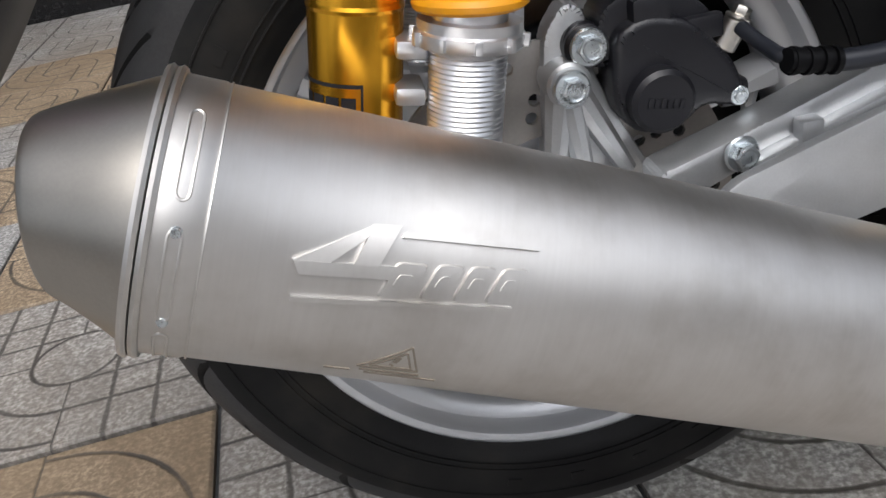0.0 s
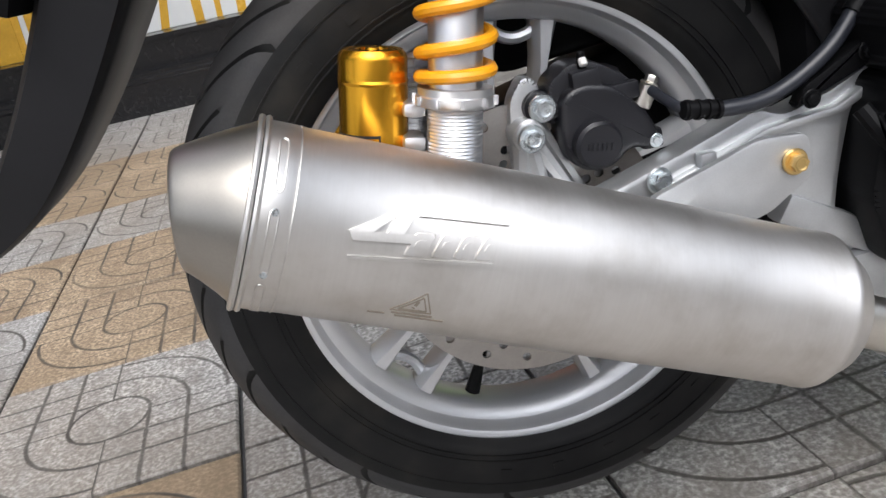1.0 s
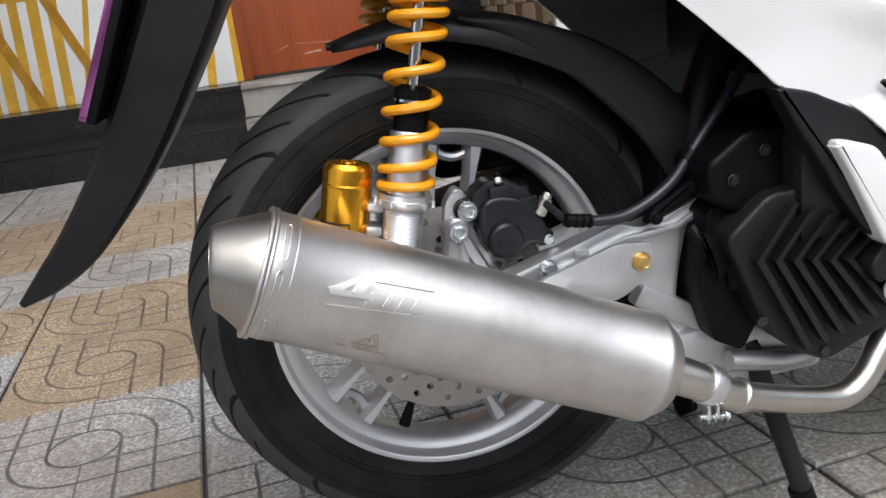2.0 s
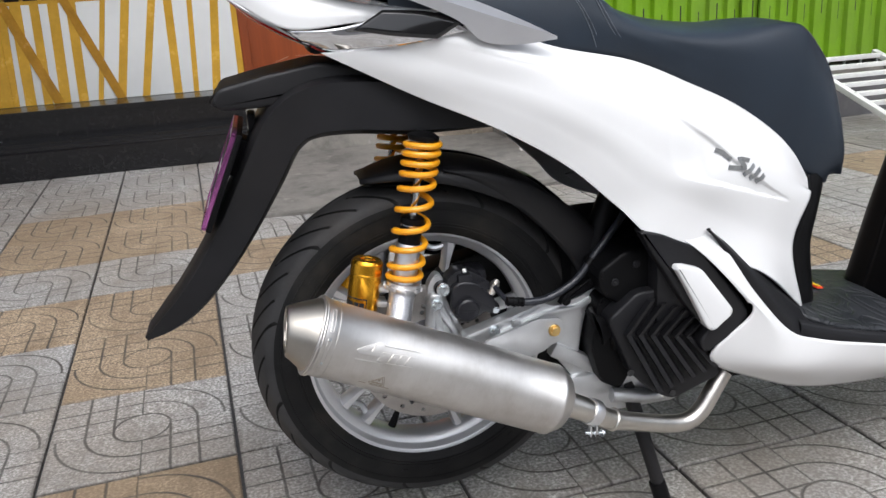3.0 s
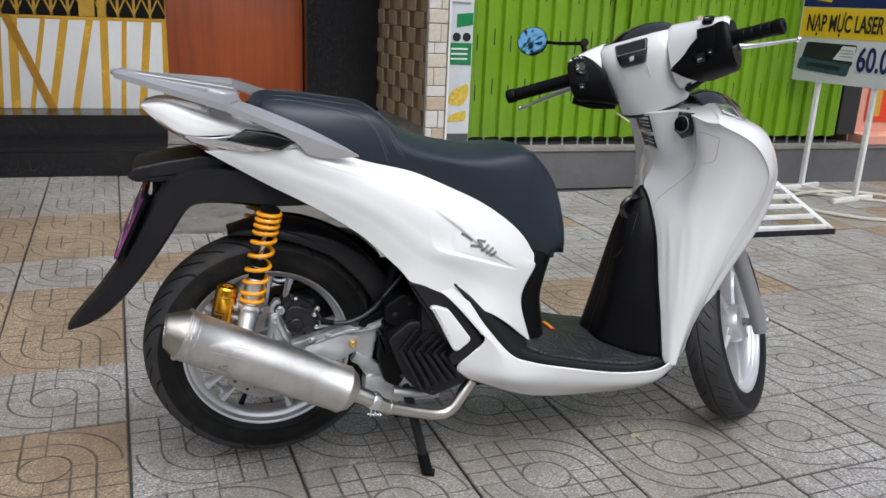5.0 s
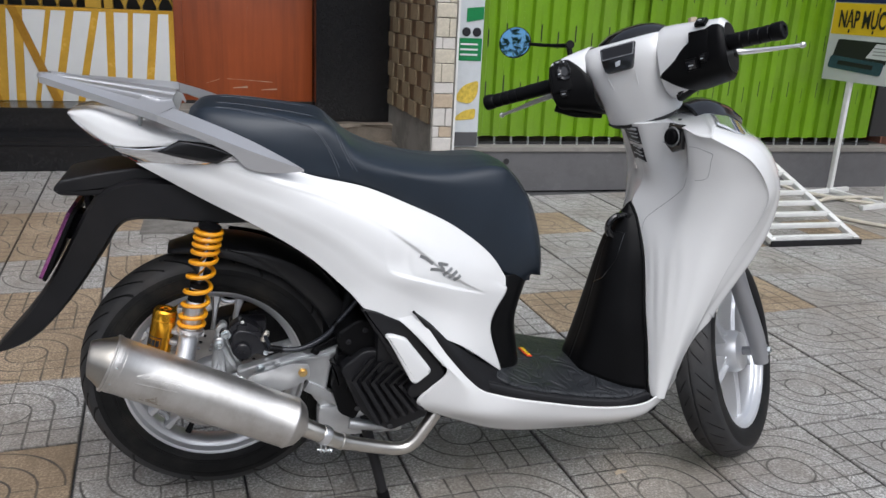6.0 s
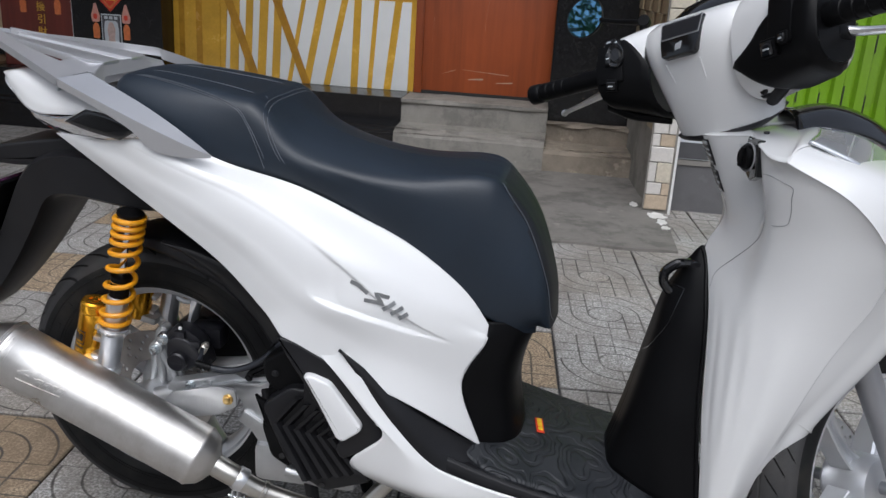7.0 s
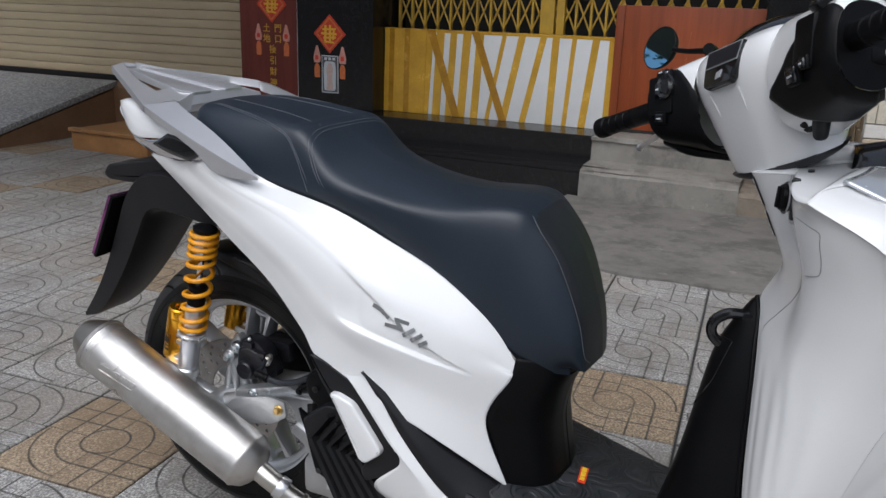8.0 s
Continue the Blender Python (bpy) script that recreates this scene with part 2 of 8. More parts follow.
BRUSHED = brushed_steel()
PIPESTEEL = plain("pipe_stainless_steel", (0.62, 0.59, 0.54), 0.33, 1.0, 0.08, 30.0, 500.0, 0.08, 0.0002)


def rubber():
    n = Nodes("tyre_rubber")
    c = n.coords()
    f, d = n.noise(500.0, c, 3.0), n.noise(11.0, c, 5.0)
    col = n.ramp(d, [(0.38, (0.005, 0.005, 0.0055)), (0.55, (0.010, 0.010, 0.010)), (0.72, (0.024, 0.022, 0.019))])
    return n.done(col, n.math("ADD", n.math("MULTIPLY", d, 0.2), 0.48), 0.0, n.bump(f, 0.25, 0.0004), spec=0.18)


RUBBER = rubber()
TREAD = plain("worn_tread_rubber", (0.030, 0.030, 0.031), 0.62, 0.0, 0.35, 16.0, 500.0, 0.3, 0.0005, dirt=0.12, spec=0.3)


def vinyl(name, col, rough):
    n = Nodes(name)
    c = n.coords()
    cell = n.cells(620.0, c).outputs["Distance"]
    f = n.noise(8.0, c)
    colour = n.ramp(f, [(0.3, tuple(x * 0.85 for x in col)), (0.7, tuple(x * 1.15 for x in col))])
    return n.done(colour, n.math("ADD", n.math("MULTIPLY", f, 0.1), rough), 0.0, n.bump(cell, 0.22, 0.0006))


SEAT = vinyl("dark_blue_black_vinyl", (0.0130, 0.0205, 0.0315), 0.38)
SEATREAR = vinyl("textured_black_vinyl", (0.010, 0.012, 0.017), 0.5)


def mat_rubber():
    n = Nodes("swirled_rubber_mat")
    c = n.coords()
    warp = n.noise(9.0, c, 1.5, 0.4)
    w = n.math("SINE", n.math("MULTIPLY", warp, 95.0))
    lift = n.ramp(n.math("ADD", n.math("MULTIPLY", w, 0.5), 0.5), [(0.2, 0.0), (0.6, 1.0)])
    dust = n.noise(30.0, c, 5.0)
    col = n.ramp(dust, [(0.35, (0.016, 0.018, 0.021)), (0.7, (0.034, 0.036, 0.040))])
    return n.done(col, n.math("ADD", n.math("MULTIPLY", dust, 0.2), 0.40), 0.0, n.bump(lift, 1.0, 0.0030), spec=0.35)


MAT = mat_rubber()


def granite(name, dark, light, scale=160.0, rough=0.18, amount=0.42):
    n = Nodes(name)
    c = n.coords()
    cell = n.cells(scale, c)
    grain = n.noise(scale * 0.5, c, 4.0, 0.7)
    big = n.noise(3.0, c, 4.0)
    col = n.ramp(grain, [(amount, dark), (amount + 0.16, light)])
    col = n.mix(n.math("MULTIPLY", big, 0.35), col, tuple(x * 0.6 for x in dark))
    n.t.nodes.remove(cell)
    return n.done(col, n.math("ADD", n.math("MULTIPLY", big, 0.2), rough), 0.0, n.bump(grain, 0.05, 0.0005))


def concrete(name, col, dirt=0.5, rough=0.85, bump=0.5):
    n = Nodes(name)
    c = n.coords()
    big, mid, small = n.noise(1.6, c, 6.0, 0.65), n.noise(12.0, c, 6.0, 0.7), n.noise(160.0, c, 3.0)
    f = n.math("ADD", n.math("MULTIPLY", big, 0.55), n.math("ADD", n.math("MULTIPLY", mid, 0.3), n.math("MULTIPLY", small, 0.15)))
    colour = n.ramp(f, [(0.33, tuple(x * (1 - 0.55 * dirt) for x in col)), (0.5, col), (0.68, tuple(min(1, x * (1 + 0.3 * dirt)) for x in col))])
    wet = n.ramp(n.noise(4.2, c, 7.0, 0.7), [(0.50, 0.0), (0.60, 1.0)])
    colour = n.mix(n.math("MULTIPLY", wet, 0.55 * dirt), colour, tuple(x * 0.42 for x in col))
    chip = n.ramp(n.noise(7.5, c, 6.0, 0.62), [(0.63, 0.0), (0.67, 1.0)])
    colour = n.mix(n.math("MULTIPLY", chip, 0.5 * dirt), colour, tuple(min(1, x * 1.7) for x in col))
    h = n.math("ADD", n.math("MULTIPLY", mid, 0.6), n.math("MULTIPLY", small, 0.4))
    return n.done(colour, rough, 0.0, n.bump(h, bump, 0.004))


def timber(name, col):
    n = Nodes(name)
    c = n.coords()
    g = n.noise(14.0, n.scaled(c, (1.0, 1.0, 0.06)), 5.0, 0.6)
    b = n.noise(2.2, c, 4.0)
    colour = n.ramp(n.math("ADD", n.math("MULTIPLY", g, 0.65), n.math("MULTIPLY", b, 0.35)),
                    [(0.3, tuple(x * 0.6 for x in col)), (0.52, col), (0.72, tuple(min(1, x * 1.35) for x in col))])
    return n.done(colour, n.math("ADD", n.math("MULTIPLY", b, 0.2), 0.3), 0.0, n.bump(g, 0.15, 0.001))

# ---- the place: ground, plinth, shop fronts ----
BLACKGRANITE = granite("polished_black_granite", (0.006, 0.006, 0.007), (0.030, 0.027, 0.026), 150.0, 0.14, 0.53)
GREYGRANITE = granite("speckled_grey_granite", (0.20, 0.20, 0.20), (0.44, 0.44, 0.43), 90.0, 0.55, 0.44)
RAWCONC = concrete("bare_cement_render", (0.235, 0.220, 0.196), 0.8)
PADCONC = concrete("stained_cement_pad", (0.172, 0.162, 0.146), 1.0)
ASPHALT = concrete("asphalt", (0.055, 0.055, 0.056), 0.5)
GREYPAINT = concrete("grey_painted_wall", (0.115, 0.112, 0.115), 0.35, 0.7, 0.2)
LEDGE = concrete("worn_cement_ledge", (0.22, 0.205, 0.185), 0.5)
WALLPAINT = concrete("cream_wall_paint", (0.55, 0.50, 0.42), 0.25, 0.8, 0.2)
REDWOOD = timber("red_brown_varnished_board", (0.30, 0.064, 0.015))
REDPANEL = timber("dark_red_varnished_panel", (0.150, 0.026, 0.016))
GREEN = plain("green_enamel", (0.15, 0.30, 0.006), 0.38, 0.0, 0.16, 3.0, 90.0, 0.15, 0.0006, dirt=0.22)
# near-black colour that paints in shade of recesses, holes and slots; also dark trim
DARKGAP = plain("dark_trim_and_recess_shade", (0.02, 0.02, 0.02), 0.8)
FOAM = plain("white_foam_board", (0.72, 0.73, 0.72), 0.75, 0.0, 0.06, 5.0, 300.0, 0.15, 0.0008, dirt=0.06)
TAPE = plain("yellow_packing_tape", (0.58, 0.33, 0.035), 0.25, 0.0, 0.18, 7.0, 60.0, 0.1, 0.0005)
GATE = plain("yellow_gate_enamel", (0.58, 0.36, 0.045), 0.42, 0.0, 0.2, 8.0, 200.0, 0.15, 0.0005, dirt=0.25)
BEIGE = plain("beige_shutter_enamel", (0.52, 0.43, 0.28), 0.45, 0.0, 0.08, 3.0, 100.0, 0.08, 0.0005, dirt=0.12)
ORANGETILE = plain("orange_brown_tile", (0.33, 0.16, 0.055), 0.4, 0.0, 0.25, 8.0, 60.0, 0.1, 0.001, dirt=0.3)
BROWNWALL = plain("brown_wall_paint", (0.22, 0.12, 0.06), 0.6, 0.0, 0.2, 4.0, 60.0, 0.2, 0.001, dirt=0.3)
WHITESTEEL = plain("chipped_white_steel_paint", (0.68, 0.68, 0.66), 0.5, 0.0, 0.1, 12.0, 160.0, 0.2, 0.0006, dirt=0.25)
PINK = plain("pink_wall_paint", (0.62, 0.30, 0.22), 0.6, 0.0, 0.1, 4.0, 60.0, 0.15, 0.001)
REDPAPER = plain("red_paper", (0.62, 0.05, 0.02), 0.45, 0.0, 0.15, 20.0)
GOLDPRINT = plain("gold_print", (0.62, 0.36, 0.05), 0.4, 0.2, 0.15, 60.0)
PALEPRINT = plain("pale_print", (0.55, 0.40, 0.35), 0.5, 0.0, 0.25, 60.0)
SIGNBLUE = plain("navy_print", (0.012, 0.018, 0.10), 0.35, 0.0, 0.05)
SIGNYELLOW = plain("yellow_print", (0.78, 0.52, 0.02), 0.35, 0.0, 0.05)
SIGNWHITE = plain("white_sign_vinyl", (0.70, 0.71, 0.73), 0.35, 0.0, 0.05, 4.0, dirt=0.05)
INKBLACK = plain("black_print", (0.015, 0.015, 0.018), 0.4, 0.0, 0.05)
TEALPRINT = plain("teal_print", (0.03, 0.07, 0.09), 0.35, 0.0, 0.3, 60.0)
POSTERGREEN = plain("green_print", (0.012, 0.20, 0.06), 0.35, 0.0, 0.08)
POSTERGREY = plain("pale_grey_print", (0.55, 0.58, 0.60), 0.35, 0.0, 0.08)
POSTERYEL = plain("lemon_print", (0.58, 0.42, 0.06), 0.4, 0.0, 0.35, 40.0)
STONEPALE = plain("pale_stone_tile", (0.60, 0.57, 0.53), 0.4, 0.0, 0.16, 16.0, 120.0, 0.15, 0.001, dirt=0.12)
STONETAN = plain("tan_stone_tile", (0.46, 0.37, 0.27), 0.45, 0.0, 0.25, 16.0, 120.0, 0.2, 0.001, dirt=0.15)
STONEBROWN = plain("brown_stone_tile", (0.14, 0.085, 0.045), 0.5, 0.0, 0.25, 16.0, 120.0, 0.2, 0.001)
STONEMID = plain("olive_tan_stone_tile", (0.29, 0.225, 0.14), 0.5, 0.0, 0.2, 16.0, 120.0, 0.2, 0.001)
STONECREAM = plain("cream_stone_tile", (0.55, 0.50, 0.40), 0.45, 0.0, 0.2, 30.0, 120.0, 0.2, 0.001, dirt=0.15)
TAPEDARK = plain("doubled_amber_tape", (0.40, 0.20, 0.018), 0.25, 0.0, 0.25, 9.0, 60.0, 0.1, 0.0005)
MORTAR = concrete("brown_stained_mortar", (0.235, 0.198, 0.155), 0.9)
ORANGEPRINT = plain("orange_print", (0.62, 0.17, 0.05), 0.45, 0.0, 0.25, 50.0)
PINKPRINT = plain("pink_print", (0.62, 0.30, 0.24), 0.5, 0.0, 0.2, 70.0)
BANDGREY = plain("dark_grey_print", (0.075, 0.075, 0.08), 0.4, 0.0, 0.1)
SCUFF = plain("pale_scuff", (0.50, 0.33, 0.24), 0.6, 0.0, 0.3, 40.0)
CABLE = plain("white_cable_sheath", (0.50, 0.46, 0.38), 0.5, 0.0, 0.1)

ground = structure("ground", slab([(-400, -400), (400, -400), (400, 400), (-400, 400)], 0.05, pose(0, 0, -0.085)), ASPHALT, "dark asphalt street reaching the horizon", "ground")


def uneven_pad(x0, x1, y0, y1, z, amount):
    nx, ny = 60, 60
    verts, faces = [], []
    for i in range(nx):
        for j in range(ny):
            x, y = x0 + (x1 - x0) * i / (nx - 1), y0 + (y1 - y0) * j / (ny - 1)
            if j == 0:
                y += 0.035 * noise.noise(V(x * 4, 0.3, 0))
            h = z + amount * noise.noise(V(x * 3, y * 3, 1)) + amount * 0.4 * noise.noise(V(x * 11, y * 11, 2))
            verts.append(V(x, y, h))
    for i in range(nx - 1):
        for j in range(ny - 1):
            a = i * ny + j
            faces.append((a, a + ny, a + ny + 1, a + 1))
    for i in range(nx - 1):
        k = len(verts)
        a, b = verts[i * ny], verts[(i + 1) * ny]
        verts += [V(a.x, a.y, -0.03), V(b.x, b.y, -0.03)]
        faces.append((i * ny, k, k + 1, (i + 1) * ny))
    return verts, faces


structure("cement_pad", uneven_pad(-0.40, 1.30, 2.22, 3.98, 0.011, 0.006), PADCONC, "rough stained cement pad in front of the board", "pavement", smooth=True)


# plinth: a stepped base with a moulding, in black granite and in bare cement
def plinth(x0, x1, wob=0.0):
    prof = [(3.66, -0.03), (3.66, 0.155), (3.675, 0.165), (3.675, 0.178), (3.72, 0.185), (3.72, 0.20), (3.90, 0.205), (3.90, 0.335), (3.885, 0.337), (3.885, 0.362), (4.6, 0.362), (4.6, -0.03)]
    n = 24 if wob else 2
    verts, faces = [], []
    for i in range(n):
        x = x0 + (x1 - x0) * i / (n - 1)
        for k, (y, z) in enumerate(prof):
            d = wob * noise.noise(V(x * 5, k * 1.7, 4)) if k not in (0, len(prof) - 1, len(prof) - 2) else 0.0
            verts.append(V(x, y + d, z + d * 0.6))
    c = len(prof)
    for i in range(n - 1):
        for k in range(c):
            faces.append((i * c + k, i * c + (k + 1) % c, (i + 1) * c + (k + 1) % c, (i + 1) * c + k))
    faces.append(tuple(range(c)))
    faces.append(tuple(reversed(range((n - 1) * c, n * c))))
    return verts, faces


structure("plinth_granite", plinth(-3.40, -0.335), BLACKGRANITE, "stepped plinth clad in polished black granite", "plinth")
structure("plinth_cement", plinth(-0.333, 0.62, 0.012), RAWCONC, "stepped plinth of rough unclad cement", "plinth")
structure("pillar_base", moved(plinth(0.62, 1.16, 0.022), Matrix.Diagonal((1, 1, 0.755, 1))), MORTAR, "rough cement base under the pillar", "plinth")

# slab above the view, added to hold sky light off the shop fronts
structure("balcony_slab", brick((18.0, 2.2, 0.22), (0.5, 4.05, 3.15), 0.01), RAWCONC, "unseen cement slab added over the shop fronts to shade them", "balcony")
# unseen sheet, added only to shade the western pavement and shop front
structure("awning", moved(brick((3.9, 2.2, 0.02), (0, 0, 0), 0.004), pose(-3.35, 1.65, 2.92, 4)), BROWNWALL, "unseen brown sheet added over the pavement to shade the ground", "awning")
# added behind the camera: blocks the bright horizon in metal and paint reflections
structure("wall_south", brick((70.0, 0.3, 4.2), (0.0, -13.0, 2.0)), WALLPAINT, "unseen plain wall added across the street to darken reflections", "wall")
# the recess's shade is put into this wall's near-black colour
structure("wall_north", brick((4.4, 0.2, 3.2), (-1.2, 4.72, 1.6)), DARKGAP, "back wall of the recessed shop front, near-black for the shade inside", "wall")
structure("wall_west", brick((6.0, 0.2, 3.2), (-6.4, 4.55, 1.6)), BROWNWALL, "brown wall round the closed shutter", "wall")
structure("pillar_granite", brick((0.515, 0.55, 2.9), (0.8725, 4.27, 0.272 + 1.45), 0.004), BLACKGRANITE, "polished black granite pillar", "pillar")
structure("pillar_granite_west", brick((0.66, 0.5, 2.9), (-2.37, 4.27, 0.362 + 1.45), 0.004), BLACKGRANITE, "black granite pillar with paper charms", "pillar")
panel = structure("panel_red", brick((0.54, 0.06, 2.9), (-2.975, 4.06, 0.362 + 1.45), 0.004), REDPANEL, "dark red varnished panel with gold writing", "panel")
part("edge_strip", brick((0.012, 0.066, 2.9), (-2.700, 4.06, 0.362 + 1.45)), WHITEPLAIN, panel)

# board of foam with yellow tape
board = thing("foam_board", "white foam board wrapped in yellow packing tape, standing on the plinth", "board")
part("board", brick((1.72, 0.07, 0.61), (-1.180, 4.235, 0.362 + 0.305), 0.006), FOAM, board)
rng = random.Random(5)


def tape(x_bottom, x_top, width, lay=0.0):
    w = width / 2
    return plate([(x_bottom - w, 0.364), (x_bottom + w, 0.364), (x_top + w, 0.970), (x_top - w, 0.970)], 4.1985 - lay, 0.0035 + lay)


for lay, (xb, xt, w) in enumerate([(-0.335, -0.325, 0.045), (-0.50, -0.435, 0.05), (-0.625, -0.585, 0.032), (-0.735, -0.715, 0.05), (-0.93, -0.80, 0.045), (-1.075, -0.955, 0.05), (-1.20, -1.085, 0.03),
                  (-1.30, -1.27, 0.055), (-1.405, -1.37, 0.060), (-1.505, -1.475, 0.050), (-1.605, -1.58, 0.062), (-1.70, -1.665, 0.058)]):
    part("tape_strip", tape(xb, xt, w, lay * 0.0006), TAPE, board)
for lay, (xb, xt, w) in enumerate([(-1.075, -1.31, 0.055), (-1.44, -1.66, 0.06)]):
    part("tape_strip", tape(xb, xt, w, 0.0078 + lay * 0.0006), TAPEDARK, board, "darker doubled strip of tape")
for k in range(8):
    xb = -2.016 + 0.041 * k
    part("tape_strip", tape(xb + rng.uniform(-0.006, 0.006), xb + 0.012, rng.uniform(0.046, 0.062), 0.0092 + k * 0.0005), TAPEDARK if k in (1, 4) else TAPE, board)
part("tape_band", brick((1.722, 0.075, 0.022), (-1.18, 4.235, 0.961)), TAPE, board)

wood_board = thing("wooden_board", "scuffed red-brown varnished board standing on the plinth", "board")
part("panel", brick((0.925, 0.04, 0.815), (0.147, 4.215, 0.362 + 0.407), 0.003), REDWOOD, wood_board)
part("foot_strip", brick((0.925, 0.048, 0.022), (0.147, 4.215, 0.362 + 0.011)), DARKGAP, wood_board, "dark strip at the foot")
for x0, z0, x1, z1, w in ((0.02, 0.535, 0.33, 0.515, 0.0035), (0.06, 0.47, 0.16, 0.475, 0.012), (0.15, 0.80, 0.17, 1.02, 0.003), (-0.12, 0.50, -0.03, 0.53, 0.003), (0.25, 0.46, 0.36, 0.465, 0.008), (-0.20, 0.70, -0.19, 0.86, 0.0025)):
    part("scratch", plate([(x0, z0), (x1, z1), (x1, z1 + w), (x0, z0 + w * 0.4)], 4.1935, 0.002), SCUFF, wood_board)
part("batten", brick((0.05, 0.012, 0.81), (-0.285, 4.19, 0.362 + 0.407), 0.003), REDWOOD, wood_board)

# folding lattice gate
gate = thing("folding_gate", "yellow painted folding lattice gate", "gate")
gate.location = (0, 4.36, 0.38)
for x in [-2.0 + 0.105 * k for k in range(25)]:
    part("upright", brick((0.016, 0.024, 1.9), (x, 0, 0.95)), GATE, gate)
step = 0.105
for k in range(24):
    x = -1.9475 + step * k
    for s in (-1, 1):
        for row in range(5):
            z = 0.72 + row * 0.25
            part("lattice_bar", tube([(x - s * step / 2, -0.012 - s * 0.006, z - 0.115), (x + s * step / 2, -0.012 - s * 0.006, z + 0.115)], 0.0065, 6), GATE, gate)
part("rail", brick((2.62, 0.03, 0.05), (-0.72, 0.0, 0.44)), GATE, gate)
part("post", brick((0.10, 0.05, 1.9), (-0.83, -0.02, 0.95), 0.003), GATE, gate)
part("post", brick((0.055, 0.05, 1.9), (-0.735, -0.02, 0.95), 0.003), GATE, gate)

# paper charms
def charm(at, size, side, drop, name="paper_charm"):
    """A red diamond with gold strokes and two hanging tassels, at side from its middle and drop below it."""
    ob = thing(name, "red and gold diamond paper charm with two pink tassels", "paper charm", at, "paper charms")
    s = size
    part("sheet", plate([(0, -s), (s, 0), (0, s), (-s, 0)], -0.004, 0.004), REDPAPER, ob)
    part("gold_edge", joined(*[slab_bar(a, b, 0.012, -0.006) for a, b in (((0, -s * 0.82), (s * 0.80, 0)), ((s * 0.80, 0), (0, s * 0.82)), ((0, s * 0.82), (-s * 0.80, 0)), ((-s * 0.80, 0), (0, -s * 0.82)))]), ORANGEPRINT, ob)
    for x0, z0, x1, z1, w in ((-0.42, 0.22, 0.42, 0.26, 0.10), (-0.50, 0.02, 0.46, 0.0, 0.11), (-0.36, -0.20, 0.40, -0.18, 0.10), (-0.22, 0.44, -0.26, -0.36, 0.13), (0.06, 0.46, 0.04, -0.46, 0.13), (0.30, 0.30, 0.24, -0.30, 0.11), (-0.30, -0.40, 0.30, -0.44, 0.09)):
        part("gold_stroke", slab_bar((x0 * s, z0 * s), (x1 * s, z1 * s), w * s, -0.0075 - 0.0004 * w * 10), GOLDBRIGHT, ob)
    for k in (-1, 1):
        x = k * side
        part("tassel", plate(rounded([(x - 0.026, -drop - 0.125), (x + 0.026, -drop - 0.125), (x + 0.032, -drop - 0.085), (x + 0.014, -drop - 0.03), (x + 0.008, -drop), (x - 0.008, -drop), (x - 0.014, -drop - 0.03), (x - 0.032, -drop - 0.085)], 0.012), -0.005, 0.005), PINKPRINT, ob)
        part("tassel_spot", plate(rounded([(x - 0.014, -drop - 0.105), (x + 0.014, -drop - 0.105), (x + 0.014, -drop - 0.070), (x - 0.014, -drop - 0.070)], 0.012), -0.007, 0.002), REDPAPER, ob)
        part("tassel_tip", plate(rounded([(x - 0.022, -drop - 0.235), (x + 0.022, -drop - 0.235), (x + 0.024, -drop - 0.16), (x + 0.010, -drop - 0.13), (x - 0.010, -drop - 0.13), (x - 0.024, -drop - 0.16)], 0.01), -0.005, 0.005), ORANGEPRINT, ob)
    return ob


def slab_bar(a, b, w, y):
    """A flat stroke from a to b, seen from the street."""
    d = V(b[0] - a[0], b[1] - a[1], 0).normalized() * (w / 2)
    return plate([(a[0] + d.y, a[1] - d.x), (b[0] + d.y, b[1] - d.x), (b[0] - d.y, b[1] + d.x), (a[0] - d.y, a[1] + d.x)], y, 0.0025)


def glyphs(text, at, size, material, parent):
    """Raised writing facing the street, centred at a point."""
    curve = bpy.data.curves.new("lettering", "FONT")
    curve.body, curve.size, curve.extrude, curve.offset, curve.align_x, curve.align_y = text, size, 0.001, size * 0.012, "CENTER", "CENTER"
    probe = new("lettering", curve)
    data = bpy.data.meshes.new_from_object(probe.evaluated_get(bpy.context.evaluated_depsgraph_get()))
    bpy.data.objects.remove(probe)
    data.materials.clear()
    data.materials.append(material)
    ob = new("lettering", data)
    ob.parent = parent
    ob.matrix_basis = Matrix.Translation(at) @ Matrix.Rotation(radians(90), 4, "X")


GOLDBRIGHT = plain("bright_gold_print", (0.78, 0.47, 0.04), 0.38, 0.0, 0.12, 60.0)
charm((-2.41, 4.02, 0.912), 0.140, 0.112, 0.088)
charm((-2.937, 4.03, 1.11), 0.137, 0.130, 0.146)
leaflet = thing("leaflet", "grey printed leaflet with a dark scrolled border on black granite", "leaflet", (-2.408, 4.02, 0.618))
part("sheet", plate([(-0.073, -0.138), (0.073, -0.138), (0.073, 0.138), (-0.073, 0.138)], -0.004, 0.004), POSTERGREY, leaflet)
part("border", plate([(-0.066, -0.130), (0.066, -0.130), (0.066, 0.130), (-0.066, 0.130)], -0.0055, 0.0015), BANDGREY, leaflet)
part("print_block", plate(rounded([(-0.050, -0.120), (0.050, -0.120), (0.054, 0.04), (0.045, 0.095), (-0.045, 0.095), (-0.054, 0.04)], 0.02), -0.007, 0.0015), POSTERGREY, leaflet)
part("print_shape", plate(rounded([(-0.030, -0.115), (0.030, -0.115), (0.022, -0.02), (0.030, 0.04), (0.012, 0.085), (-0.012, 0.085), (-0.030, 0.04), (-0.022, -0.02)], 0.012), -0.0085, 0.0015), PALEPRINT, leaflet)
